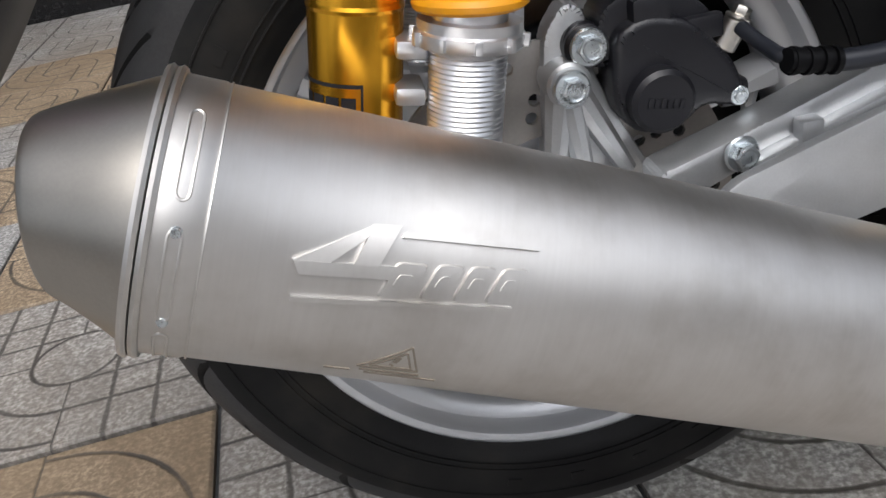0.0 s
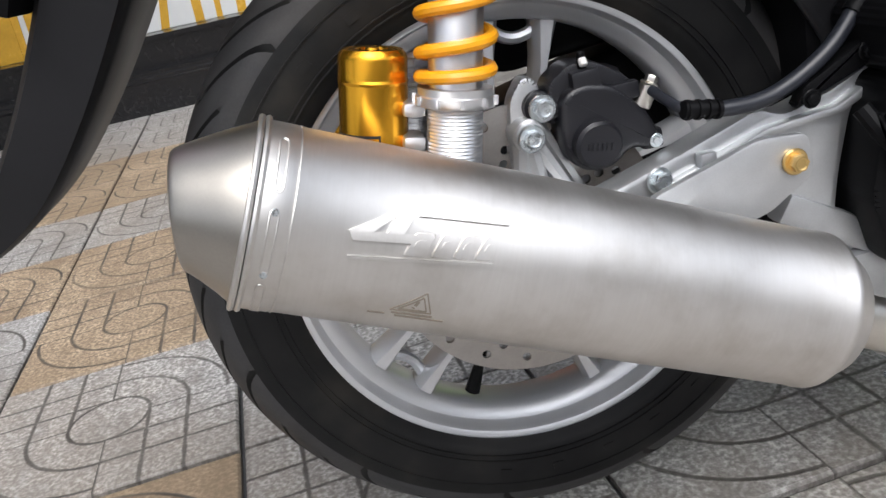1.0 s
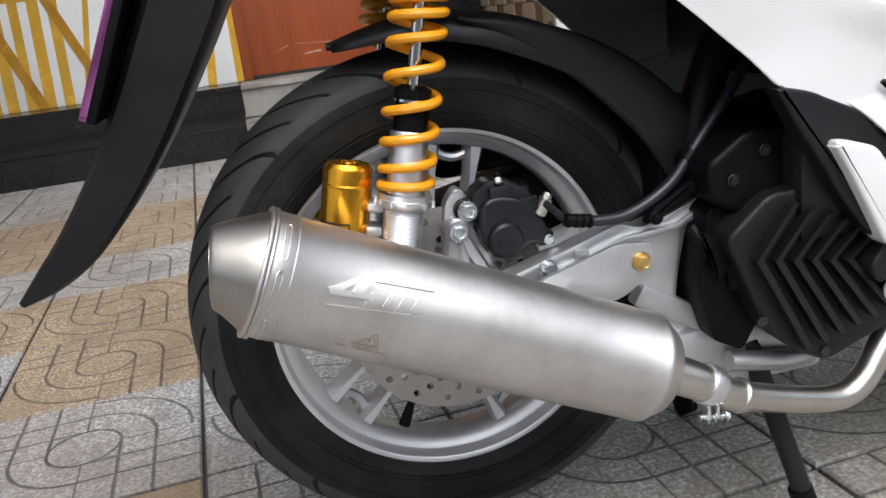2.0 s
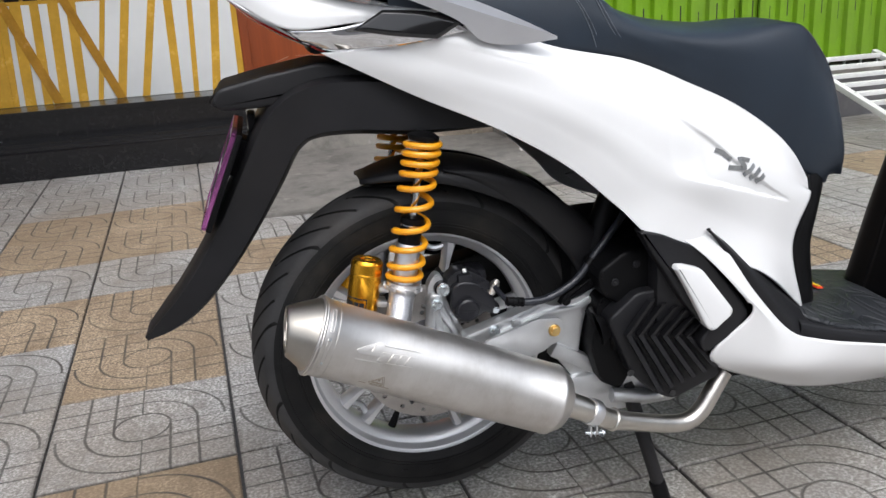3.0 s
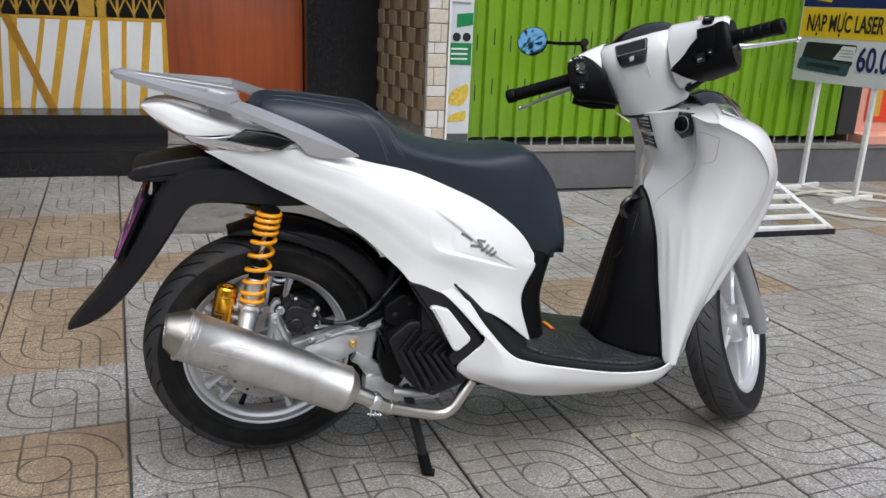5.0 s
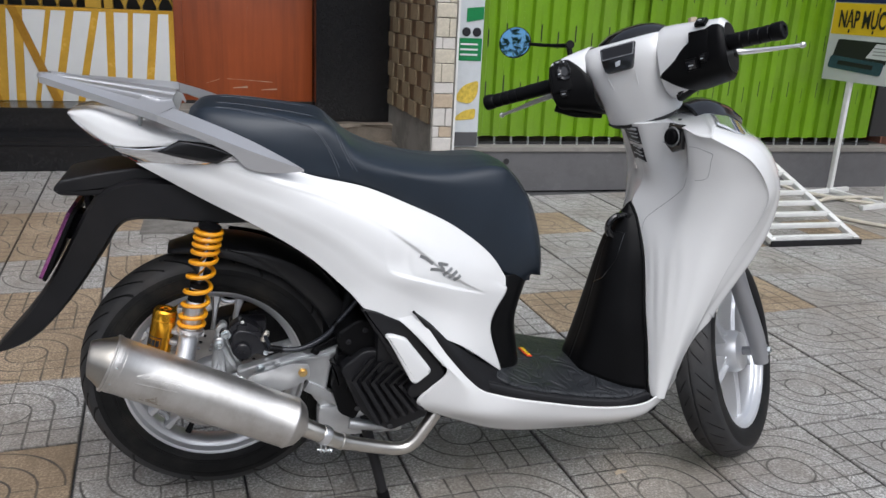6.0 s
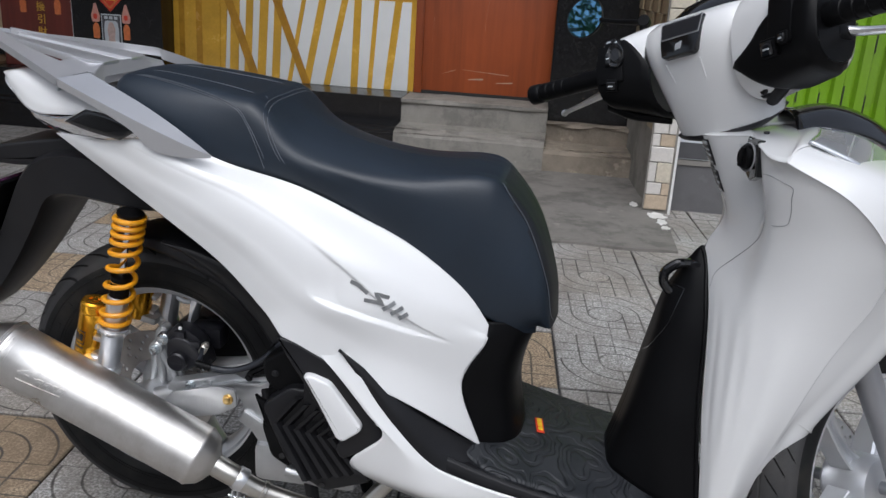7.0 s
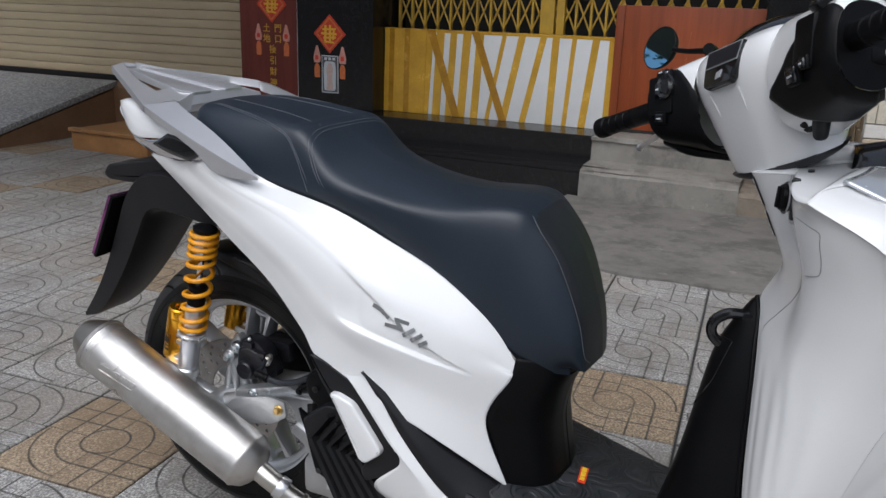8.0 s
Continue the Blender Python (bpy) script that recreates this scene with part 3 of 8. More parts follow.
for x in (-0.036, 0.0, 0.036):
    part("writing_bar", plate([(x - 0.012, 0.104), (x + 0.012, 0.104), (x + 0.012, 0.124), (x - 0.012, 0.124)], -0.007, 0.0015), POSTERGREY, leaflet)
for text, x, z in (("\u571f", -2.990, 0.930), ("\u5730", -2.990, 0.852), ("\u9580", -2.884, 0.930), ("\u53e3", -2.884, 0.852), ("\u63a5", -2.935, 0.772), ("\u5f15", -2.935, 0.688), ("\u8ca1", -2.935, 0.604), ("\u795e", -2.935, 0.520)):
    glyphs(text, (x, 4.0275, z), 0.068, GOLDPRINT, panel)

# shutter and its step
shutter = thing("rolling_shutter", "closed beige rolling shutter", "shutter")
for k in range(30):
    z = 0.44 + k * 0.075
    part("slat", moved(slab(rounded([(0, 0), (0.019, 0.001), (0.024, 0.004), (0.0255, 0.036), (0.024, 0.070), (0.019, 0.0735), (0, 0.0745)], 0.006, 2), 4.6, None), Matrix(((0, 0, 1, -7.9), (-1, 0, 0, 4.36), (0, 1, 0, z), (0, 0, 0, 1)))), BEIGE, shutter)
part("bottom_bar", brick((4.6, 0.03, 0.05), (-5.6, 4.36, 0.415), 0.003), DULLBLK, shutter)
structure("sill_west", brick((4.75, 0.5, 0.42), (-5.65, 4.24, 0.17)), BROWNWALL, "brown sill below the shutter", "sill")
ramp_stone = thing("stone_ramp", "speckled grey granite ramp slab leaning on the sill", "ramp")
part("slab", moved(brick((1.5, 1.72, 0.05), (0, 0, 0), 0.006), pose(-5.35, 3.19, 0.205, 13.6, 0, 0)), GREYGRANITE, ramp_stone)
part("flank", moved(slab([(2.37, -0.02), (4.0, -0.02), (4.0, 0.37)], 1.48, None), Matrix(((0, 0, 1, -6.09), (1, 0, 0, 0), (0, 1, 0, -0.01), (0, 0, 0, 1)))), BROWNWALL, ramp_stone)
step_block = thing("door_step", "orange tiled step block beside the ramp", "step")
part("block", brick((0.76, 0.75, 0.155), (-3.80, 3.52, 0.0775), 0.004), ORANGETILE, step_block)
part("nosing", brick((0.78, 0.05, 0.030), (-3.80, 3.145, 0.153), 0.006), ORANGETILE, step_block)

# tiled side wall and its front strip
sidewall = structure("wall_side_tiled", brick((0.105, 1.08, 3.0), (1.275, 3.48, 1.5)), RAWCONC, "side wall clad in small brown stone tiles over bare cement", "wall")
corner = V(1.236, 2.94, 0)
sidewall.matrix_world = Matrix.Translation(corner) @ Matrix.Rotation(radians(5), 4, "Z") @ Matrix.Translation(-corner)
frontstrip = structure("wall_corner_strip", brick((0.145, 0.03, 3.0), (1.258, 2.94, 1.5)), RAWCONC, "pale stone corner strip of the side wall", "wall")
rng = random.Random(11)
tile_side = meshed("stone_tile", brick((0.020, 0.148, 0.096), (0, 0, 0), 0.004, None, 1), STONEMID, False)
tile_side_dark = meshed("stone_tile", brick((0.010, 0.112, 0.096), (0, 0, 0), 0.003, None, 1), STONEBROWN, False)
strip_stone = [STONEPALE, STONEPALE, STONECREAM, STONEPALE, STONETAN, STONEPALE, STONECREAM]
strip_tiles = {(w, h, m): meshed("stone_tile", brick((w, 0.012, h), (0, 0, 0), 0.003, None, 1), m, False) for w in (0.115, 0.074, 0.038) for h in (0.104, 0.078, 0.062) for m in set(strip_stone)}
z, k = 0.02, 0
while z < 1.75:
    h = (0.078, 0.062, 0.104)[k % 3]
    for x, w in (((1.250, 0.115),) if rng.random() < 0.5 else ((1.2295, 0.074), (1.2885, 0.038)) if k % 2 else ((1.2115, 0.038), (1.2705, 0.074))):
        ob = new("stone_tile", strip_tiles[w, h, STONEPALE if w > 0.1 and k % 3 == 2 else rng.choice(strip_stone)])
        ob.parent, ob.location = frontstrip, (x, 2.919 + rng.uniform(-0.003, 0.003), z + h / 2)
    z += h + 0.004
    k += 1
part("corner_bead", brick((0.012, 0.014, 3.0), (1.325, 2.922, 1.5)), WHITEPLAIN, frontstrip)
row = 0
z = 0.36
while z < 2.2:
    y, k = 2.962, row % 2
    while y < 3.95:
        wide = (k % 2 == 0)
        w = 0.148 if wide else 0.112
        low = 0.44 + 0.03 * noise.noise(V(y * 4, 0, 0))
        if z > low:
            ob = new("stone_tile", tile_side if wide else tile_side_dark)
            ob.parent, ob.location = sidewall, (1.217 + (0.0 if wide else 0.005) + rng.uniform(-0.002, 0.002), y + w / 2, z)
        y += w + 0.003
        k += 1
    z += 0.099
    row += 1

# grey low wall, green folding door, poster
structure("wall_low_grey", brick((6.0, 0.55, 0.255), (4.335, 3.29, 0.1275)), GREYPAINT, "low wall painted flat grey", "wall")
structure("ledge_cement", brick((6.0, 0.56, 0.03), (4.335, 3.285, 0.267), 0.004), LEDGE, "worn cement ledge on the low wall", "ledge")
structure("wall_north_east", brick((8.0, 0.2, 3.4), (5.3, 3.75, 1.7)), WALLPAINT, "wall behind the folding door", "wall")
hole = thing("drain_hole", "small dark drain hole in the grey wall", "drain hole", (1.70, 3.014, 0.19))
part("rim", turned([(0.012, 0.0), (0.019, 0.0), (0.019, 0.004), (0.014, 0.006), (0.012, 0.0)], pose(0, 0, 0, 90), 16), DARKGAP, hole)
part("bore", turned([(0, 0.001), (0.014, 0.001), (0.014, 0.003), (0, 0.003)], pose(0, 0, 0, 90), 16), DARKGAP, hole)

door = thing("folding_door", "green painted folding steel door with narrow slats", "door")
pitch = 0.112
for k in range(26):
    x0 = 1.50 + k * pitch
    prof = [(0.0, 0.0), (0.012, -0.026), (0.052, -0.030), (0.060, -0.008), (0.100, -0.004), (0.112, 0.0), (0.112, 0.006), (0.0, 0.006)]
    part("slat", slab(prof, 1.82, pose(x0, 3.115, 0.335)), GREEN, door, smooth=False)
for k in range(26):
    x0 = 1.50 + k * pitch
    part("foot_pin", cyl((x0 + 0.03, 3.11, 0.281), (x0 + 0.03, 3.11, 0.345), 0.008, None, 8), STEEL, door)
    for z in (0.62, 0.93, 1.24):
        part("slot", brick((0.006, 0.004, 0.10), (x0 + 0.062 + 0.002 * (k % 2), 3.0995, z + 0.04 * (k % 2))), DARKGAP, door)
part("track", brick((2.95, 0.05, 0.02), (2.96, 3.13, 0.287)), DARKGAP, door)
for x in (2.505, 2.62):
    part("meeting_stile", brick((0.035, 0.02, 1.82), (x, 3.08, 1.245), 0.003), GREEN, door)
    part("padlock_eye", cyl((x, 3.060, 0.54), (x, 3.071, 0.54), 0.014, None, 12), DARKGAP, door)
# solid block coloured near-black to stand for a shaded gap
structure("door_jamb_east", brick((0.16, 0.3, 2.6), (4.50, 3.25, 1.645)), DARKGAP, "near-black block for the shaded gap beside the folding door", "door")
structure("pillar_pink", brick((0.9, 0.35, 2.9), (5.04, 3.35, 0.282 + 1.45), 0.004), PINK, "pink painted pillar", "pillar")
structure("step_pink", brick((1.4, 0.45, 0.07), (5.3, 3.22, 0.315), 0.008), PINK, "pink step on the ledge", "step")
banner = thing("paper_banner", "red and gold paper banner on the pink pillar", "banner", (4.82, 3.17, 0.62))
part("sheet", plate([(-0.11, -0.19), (0.11, -0.19), (0.11, 0.5), (-0.11, 0.5)], -0.004, 0.004), REDPAPER, banner)
part("print_block", plate([(-0.07, -0.15), (0.02, -0.15), (0.02, 0.42), (-0.07, 0.42)], -0.006, 0.002), GOLDPRINT, banner)

poster = thing("poster", "tall white and green printed poster beside the folding door", "poster", (1.422, 3.0, 0.0))
part("sheet", plate([(-0.085, 0.286), (0.075, 0.286), (0.075, 1.65), (-0.085, 1.65)], 0.0, 0.008), POSTERGREY, poster)
part("grey_band", plate([(-0.080, 0.29), (0.073, 0.29), (0.073, 0.375), (-0.080, 0.375)], -0.003, 0.003), BANDGREY, poster)
part("edge_bar", plate([(-0.090, 0.70), (-0.078, 0.70), (-0.078, 1.66), (-0.090, 1.66)], -0.006, 0.006), SIGNYELLOW, poster)
part("green_block", plate([(-0.075, 0.80), (0.070, 0.80), (0.070, 0.93), (-0.075, 0.93)], -0.003, 0.003), POSTERGREEN, poster)
for z in (0.835, 0.865, 0.895):
    part("writing_bar", plate([(-0.06, z - 0.005), (0.045, z - 0.005), (0.045, z + 0.005), (-0.06, z + 0.005)], -0.005, 0.002), SIGNWHITE, poster)
part("picture", plate([(-0.03, 1.02), (0.072, 1.04), (0.072, 1.11), (-0.03, 1.10)], -0.003, 0.003), POSTERGREEN, poster)
for x in (-0.028, 0.036):
    part("round_picture", cyl((x, -0.003, 0.965), (x, 0.0, 0.965), 0.026, None, 20), INKBLACK, poster)
part("fruit_picture", plate(rounded([(-0.07, 0.56), (0.02, 0.545), (0.06, 0.60), (0.065, 0.69), (-0.03, 0.655), (-0.07, 0.60)], 0.03), -0.003, 0.003), POSTERYEL, poster)
part("fruit_picture", plate(rounded([(-0.078, 0.445), (0.05, 0.455), (0.055, 0.52), (-0.02, 0.505), (-0.07, 0.47)], 0.02), -0.003, 0.003), POSTERYEL, poster)
part("writing_bar", plate([(-0.07, 1.16), (0.055, 1.16), (0.055, 1.17), (-0.07, 1.17)], -0.003, 0.003), GREYPRINT, poster)

# ladder ramp of white steel, leaning on the ledge
rack = thing("steel_ramp", "white painted steel ramp with cross bars leaning on the ledge", "ramp")
lo, hi = V(0, 1.76, 0.025), V(0, 2.93, 0.375)
for x in (2.76, 3.27):
    part("side_rail", moved(brick((0.035, 1.24, 0.03), (0, 0, 0), 0.003), Matrix.Translation((x, 2.345, 0.20)) @ Matrix.Rotation(math.atan2(0.35, 1.17), 4, "X")), WHITESTEEL, rack)
for k in range(11):
    q = lo.lerp(hi, (k + 0.15) / 10.6)
    part("cross_bar", brick((0.51, 0.034, 0.024), (3.015, q.y, q.z + 0.004), 0.003), WHITESTEEL, rack)
for x in (2.76, 3.27):
    part("leg", tube([(x, 2.72, 0.30), (x + 0.01, 2.74, 0.0)], 0.014, 8), WHITESTEEL, rack)
part("foot_bar", brick((0.55, 0.012, 0.03), (3.015, 1.735, 0.016), 0.002), DULLBLK, rack)

# street sign on two posts; it faces west
sign = thing("sign_board", "white, yellow and navy price sign on two white posts", "sign")
sm = Matrix.Translation((3.918, 3.055, 0.0)) @ Matrix.Rotation(radians(-76), 4, "Z")  # local x runs along the face, local -y faces the street


def on_sign(poly, proud, depth=0.003):
    return moved(plate(poly, -proud, depth), sm)


part("panel", moved(brick((1.0, 0.03, 0.95), (0.5, 0.0, 0.745 + 0.475), 0.002), sm), SIGNWHITE, sign)
part("yellow_field", on_sign([(0.01, 1.040), (0.99, 1.040), (0.99, 1.235), (0.01, 1.235)], 0.018), SIGNYELLOW, sign)
part("navy_field", on_sign([(0.01, 1.240), (0.99, 1.240), (0.99, 1.69), (0.01, 1.69)], 0.018), SIGNBLUE, sign)
part("product_picture", on_sign(rounded([(0.055, 0.895), (0.44, 0.865), (0.46, 1.005), (0.08, 1.010)], 0.02), 0.019), INKBLACK, sign)
part("product_picture", on_sign(rounded([(0.03, 0.825), (0.42, 0.800), (0.435, 0.880), (0.045, 0.905)], 0.02), 0.021), TEALPRINT, sign)
part("product_slot", on_sign([(0.10, 0.850), (0.36, 0.835), (0.365, 0.862), (0.11, 0.876)], 0.0235), INKBLACK, sign)
part("product_label", on_sign([(0.30, 0.905), (0.45, 0.900), (0.455, 0.995), (0.36, 0.995)], 0.0215), SIGNWHITE, sign)
for z in (0.925, 0.945, 0.965):
    part("writing_bar", on_sign([(0.345, z), (0.44, z), (0.44, z + 0.006), (0.35, z + 0.006)], 0.0235), GREYPRINT, sign)
part("gift_picture", on_sign([(0.06, 1.29), (0.22, 1.27), (0.25, 1.38), (0.10, 1.40)], 0.0195), SIGNYELLOW, sign)
for x in (0.205, 0.62):
    part("post", moved(brick((0.030, 0.030, 0.76), (x, 0.005, 0.38), 0.003), sm), WHITESTEEL, sign)
    part("foot", moved(brick((0.030, 0.42, 0.03), (x, -0.02, 0.016), 0.003), sm), WHITESTEEL, sign)
part("base_bar", moved(brick((0.45, 0.030, 0.03), (0.4125, 0.0, 0.017), 0.003), sm), WHITESTEEL, sign)


def lettering(name, text, at_x, at_z, size, material, parent, proud, wide=1.0):
    curve = bpy.data.curves.new(name, "FONT")
    curve.body, curve.size, curve.extrude, curve.offset = text, size, 0.001, size * 0.018
    probe = new(name, curve)
    data = bpy.data.meshes.new_from_object(probe.evaluated_get(bpy.context.evaluated_depsgraph_get()))
    bpy.data.objects.remove(probe)
    data.materials.clear()
    data.materials.append(material)
    ob = new(name, data)
    ob.parent = parent
    ob.matrix_basis = sm @ Matrix.Translation((at_x, -proud, at_z)) @ Matrix.Rotation(radians(90), 4, "X") @ Matrix.Diagonal((wide, 1, 1, 1))
    return ob


lettering("lettering", "N\u1ea0P M\u1ef0C LASER L\u1ea4", 0.06, 1.085, 0.150, INKBLACK, sign, 0.0225, 0.50)
lettering("lettering", "60.0", 0.475, 0.845, 0.215, SIGNBLUE, sign, 0.0225, 0.62)

cable = thing("hose_coil", "loose white hose coiled on the pavement below the sign", "hose")
part("coil", tube([(3.4, 3.0, 0.3), (3.6, 2.9, 0.06), (3.9, 2.62, 0.014), (4.3, 2.3, 0.012), (4.4, 1.95, 0.012), (4.1, 1.85, 0.012), (3.7, 2.0, 0.012), (3.5, 2.35, 0.014), (3.75, 2.6, 0.025), (4.2, 2.55, 0.03), (4.6, 2.2, 0.014)], 0.012, 8, 90), CABLE, cable)
rope = thing("cord", "thin cord hanging on the folding door", "cord")
part("strand", tube([(2.56, 3.06, 0.50), (2.75, 3.02, 0.39), (3.0, 3.05, 0.292), (3.3, 3.04, 0.292), (3.42, 3.05, 0.291)], 0.006, 6, 40), CABLE, rope)
leaf = thing("dry_leaf", "small dry brown leaf lying on the pavement", "leaf", (1.011, -0.101, 0.004))
part("blade", skin([[(-0.014, -0.006, 0.0), (0, -0.008, 0.005), (0.014, -0.003, 0.001)], [(-0.016, 0, 0.004), (0, 0, 0.001), (0.018, 0, 0.006)], [(-0.012, 0.007, 0.001), (0, 0.009, 0.006), (0.013, 0.005, 0.002)]], 8, 6), STONETAN, leaf, thick=0.0006)

# crumbled white plaster at the foot of the side wall
plaster = thing("plaster_crumbs", "crumbled white plaster patches on the cement pad", "plaster", (1.25, 2.6, 0.0))
PLASTER = plain("white_lime_plaster", (0.66, 0.65, 0.62), 0.85, 0.0, 0.12, 20.0, 200.0, 0.5, 0.002, dirt=0.15)
rng = random.Random(8)


def ragged(cx, cy, rx, ry, n=22):
    return [(cx + rx * rng.uniform(0.55, 1.1) * math.cos(2 * math.pi * k / n), cy + ry * rng.uniform(0.55, 1.1) * math.sin(2 * math.pi * k / n)) for k in range(n)]


for cx, cy, rx, ry in ((0.0, 0.22, 0.060, 0.07), (0.02, 0.10, 0.035, 0.06), (0.03, 0.0, 0.022, 0.04), (-0.10, 0.42, 0.025, 0.05)):
    part("flake", slab(ragged(cx, cy, rx, ry), 0.005, pose(0, 0, 0.010)), PLASTER, plaster, smooth=False)

# ---- the scooter: rear wheel at the origin, nose towards +x, its right side towards -y ----
scooter = thing("scooter", "white motor scooter parked on its centre stand with the handlebar turned", "scooter")
AXLE = V(-0.003, 0.013, 0.328)
RAKE = radians(26)
STEER_AT = V(0.96, 0, 1.04)
STEER = Matrix.Translation(STEER_AT) @ Matrix.Rotation(radians(45), 4, V(-math.sin(RAKE), 0, math.cos(RAKE))) @ Matrix.Translation(-STEER_AT)


def tyre(radius, width, bead, lean=1.0, pitches=34, spans=((0.10, 0.86), (0.10, 0.86), (0.30, 0.95)), deep=0.006):
    """A tyre round local y; its mesh lines slant with the tread, so that the grooves run along them."""
    prof = crom([(bead, -width * 0.40, 0), (bead + 0.014, -width * 0.475, 0), (bead + (radius - bead) * 0.45, -width * 0.5, 0), (bead + (radius - bead) * 0.72, -width * 0.455, 0), (radius - 0.011, -width * 0.31, 0),
                 (radius - 0.002, -width * 0.13, 0), (radius, 0, 0), (radius - 0.002, width * 0.13, 0), (radius - 0.011, width * 0.31, 0), (bead + (radius - bead) * 0.72, width * 0.455, 0),
                 (bead + (radius - bead) * 0.45, width * 0.5, 0), (bead + 0.014, width * 0.475, 0), (bead, width * 0.40, 0)], 57)
    marks = [0.0, 0.03, 0.13, 0.16, 0.28, 0.40, 0.5, 0.53, 0.63, 0.66, 0.78, 0.90]
    if deep < 0.006:
        marks = [0.0, 0.02, 0.075, 0.095, 0.22, 0.36, 0.5, 0.52, 0.575, 0.595, 0.72, 0.86]
    verts, faces = [], []
    for i in range(pitches):
        for n, w in enumerate(marks):
            for q in prof:
                r, y = q.x, q.y
                s = abs(y) / (width / 2)
                a = 2 * math.pi * (i + w - lean * (1.5 * s + 0.5 * s * s)) / pitches
                m = n - 6 if y > 0 else n
                inside, edge = m in (1, 2), m in (0, 3)
                limit = r > radius - 0.040 and 0.10 < s
                low, high = spans[(i + (y > 0)) % 3 if deep < 0.006 else i % 3]
                cut = 0.0
                if inside and limit and low < s < high:
                    cut = deep if s > 0.16 else deep * 0.5
                if abs(y) < width * 0.022:
                    cut = max(cut, 0.004)
                if 0.60 < s < 0.66 and r > radius - 0.04 and n in (4, 5):
                    cut = max(cut, 0.002)
                verts.append(V((r - cut) * math.cos(a), y, (r - cut) * math.sin(a)))
    c, steps = len(prof), pitches * len(marks)
    for i in range(steps):
        for j in range(c - 1):
            a, b = i * c + j, ((i + 1) % steps) * c + j
            faces.append((a, a + 1, b + 1, b))
    return verts, faces


def worn_tread(ob, centre, axle, limit, width):
    """Gives the running surface of a tyre its own worn rubber; grooves and flanks stay black."""
    ob.data.materials.append(TREAD)
    prof = {}
    polys = [(p, p.center - centre) for p in ob.data.polygons]
    rows = []
    for p, d in polys:
        y = d.dot(axle)
        rows.append((p, round(abs(y) / width * 60), (d - axle * y).length))
    for p, k, r in rows:
        prof[k] = max(prof.get(k, 0.0), r)
    for p, k, r in rows:
        if r > limit and r > prof[k] - 0.0016:
            p.material_index = 1


def rim(radius, width):
    """A cast rim: a bright lip, a step behind it and a second ring before the well."""
    side = [(radius - 0.030, 0.0), (radius - 0.0295, width - 0.026), (radius - 0.026, width - 0.021), (radius - 0.0165, width - 0.017), (radius - 0.0150, width - 0.0145), (radius - 0.0145, width - 0.006), (radius - 0.0128, width - 0.0015), (radius - 0.0100, width), (radius - 0.003, width + 0.0015), (radius, width),
            (radius + 0.001, width - 0.004), (radius - 0.008, width - 0.009), (radius - 0.010, width * 0.5), (radius - 0.022, width * 0.3), (radius - 0.022, 0.0)]
    p = side + [(r, -y) for r, y in reversed(side)][1:-1]
    return turned(p, pose(0, 0, 0, 90), 128, closed=True)


def spokes(r_in, r_out, count, first, gap_in, gap_out, half=0.009, depth=0.022):
    """Pairs of cast spokes round local y."""
    out, pairs = [], []
    for k in range(count):
        a = first + 2 * math.pi * k / count
        for s in (-1, 1):
            pts = [V(r_in, 0, s * gap_in), V((r_in + r_out) / 2, 0, s * (gap_in * 0.45 + gap_out * 0.5)), V(r_out, 0, s * gap_out)]
            verts, faces = [], []
            line = crom(pts, 9)
            for i, q in enumerate(line):
                u = i / 8
                w, d = half * (1.15 - 0.35 * math.sin(u * math.pi) + 0.55 * max(0.0, u - 0.75) * 4), depth * (1.25 - 0.4 * u)
                for y, z in ((-d, -w * 0.55), (-d * 0.6, -w), (d * 0.6, -w), (d, -w * 0.55), (d, w * 0.55), (d * 0.6, w), (-d * 0.6, w), (-d, w * 0.55)):
                    verts.append(V(q.x, y, q.z + z))
            for i in range(8):
                for j in range(8):
                    p0, p1 = i * 8 + j, i * 8 + (j + 1) % 8
                    faces.append((p0, p1, p1 + 8, p0 + 8))
            out.append(moved((verts, faces), Matrix.Rotation(-a, 4, "Y")))
        arch = []
        for i in range(9):
            f = -1 + 2 * i / 8
            arch.append(V(r_out - 0.014 * (1 - f * f) * 1.0 - 0.002, 0, f * gap_out))
        out.append(moved(tube(arch, 0.0055, 8, 0, True, 1.0), Matrix.Rotation(-a, 4, "Y")))
        pairs.append(joined(*out[-3:]))
    return pairs


def broad_spoke(r_in, r_out, n=12):
    """One wide cast spoke along local x, with raised edges and a sunk middle on both faces."""
    verts, faces = [], []
    for i in range(n):
        u = i / (n - 1)
        x = r_in + (r_out - r_in) * u
        w = 0.0185 - 0.0050 * math.sin(u * math.pi * 0.8) + 0.012 * max(0.0, u - 0.8) * 5 * 0.6
        d = 0.021 - 0.006 * u
        z = 0.010 * math.sin(u * math.pi)
        ring = [(-d, -w), (-d - 0.002, -w * 0.82), (-d, -w * 0.62), (-d * 0.62, -w * 0.46), (-d * 0.62, w * 0.46), (-d, w * 0.62), (-d - 0.002, w * 0.82), (-d, w)]
        ring += [(-y, -q) for y, q in ring]
        verts += [V(x, y, z + q) for y, q in ring]
    c = len(ring)
    for i in range(n - 1):
        for j in range(c):
            a, b = i * c + j, i * c + (j + 1) % c
            faces.append((a, b, b + c, a + c))
    return verts, faces


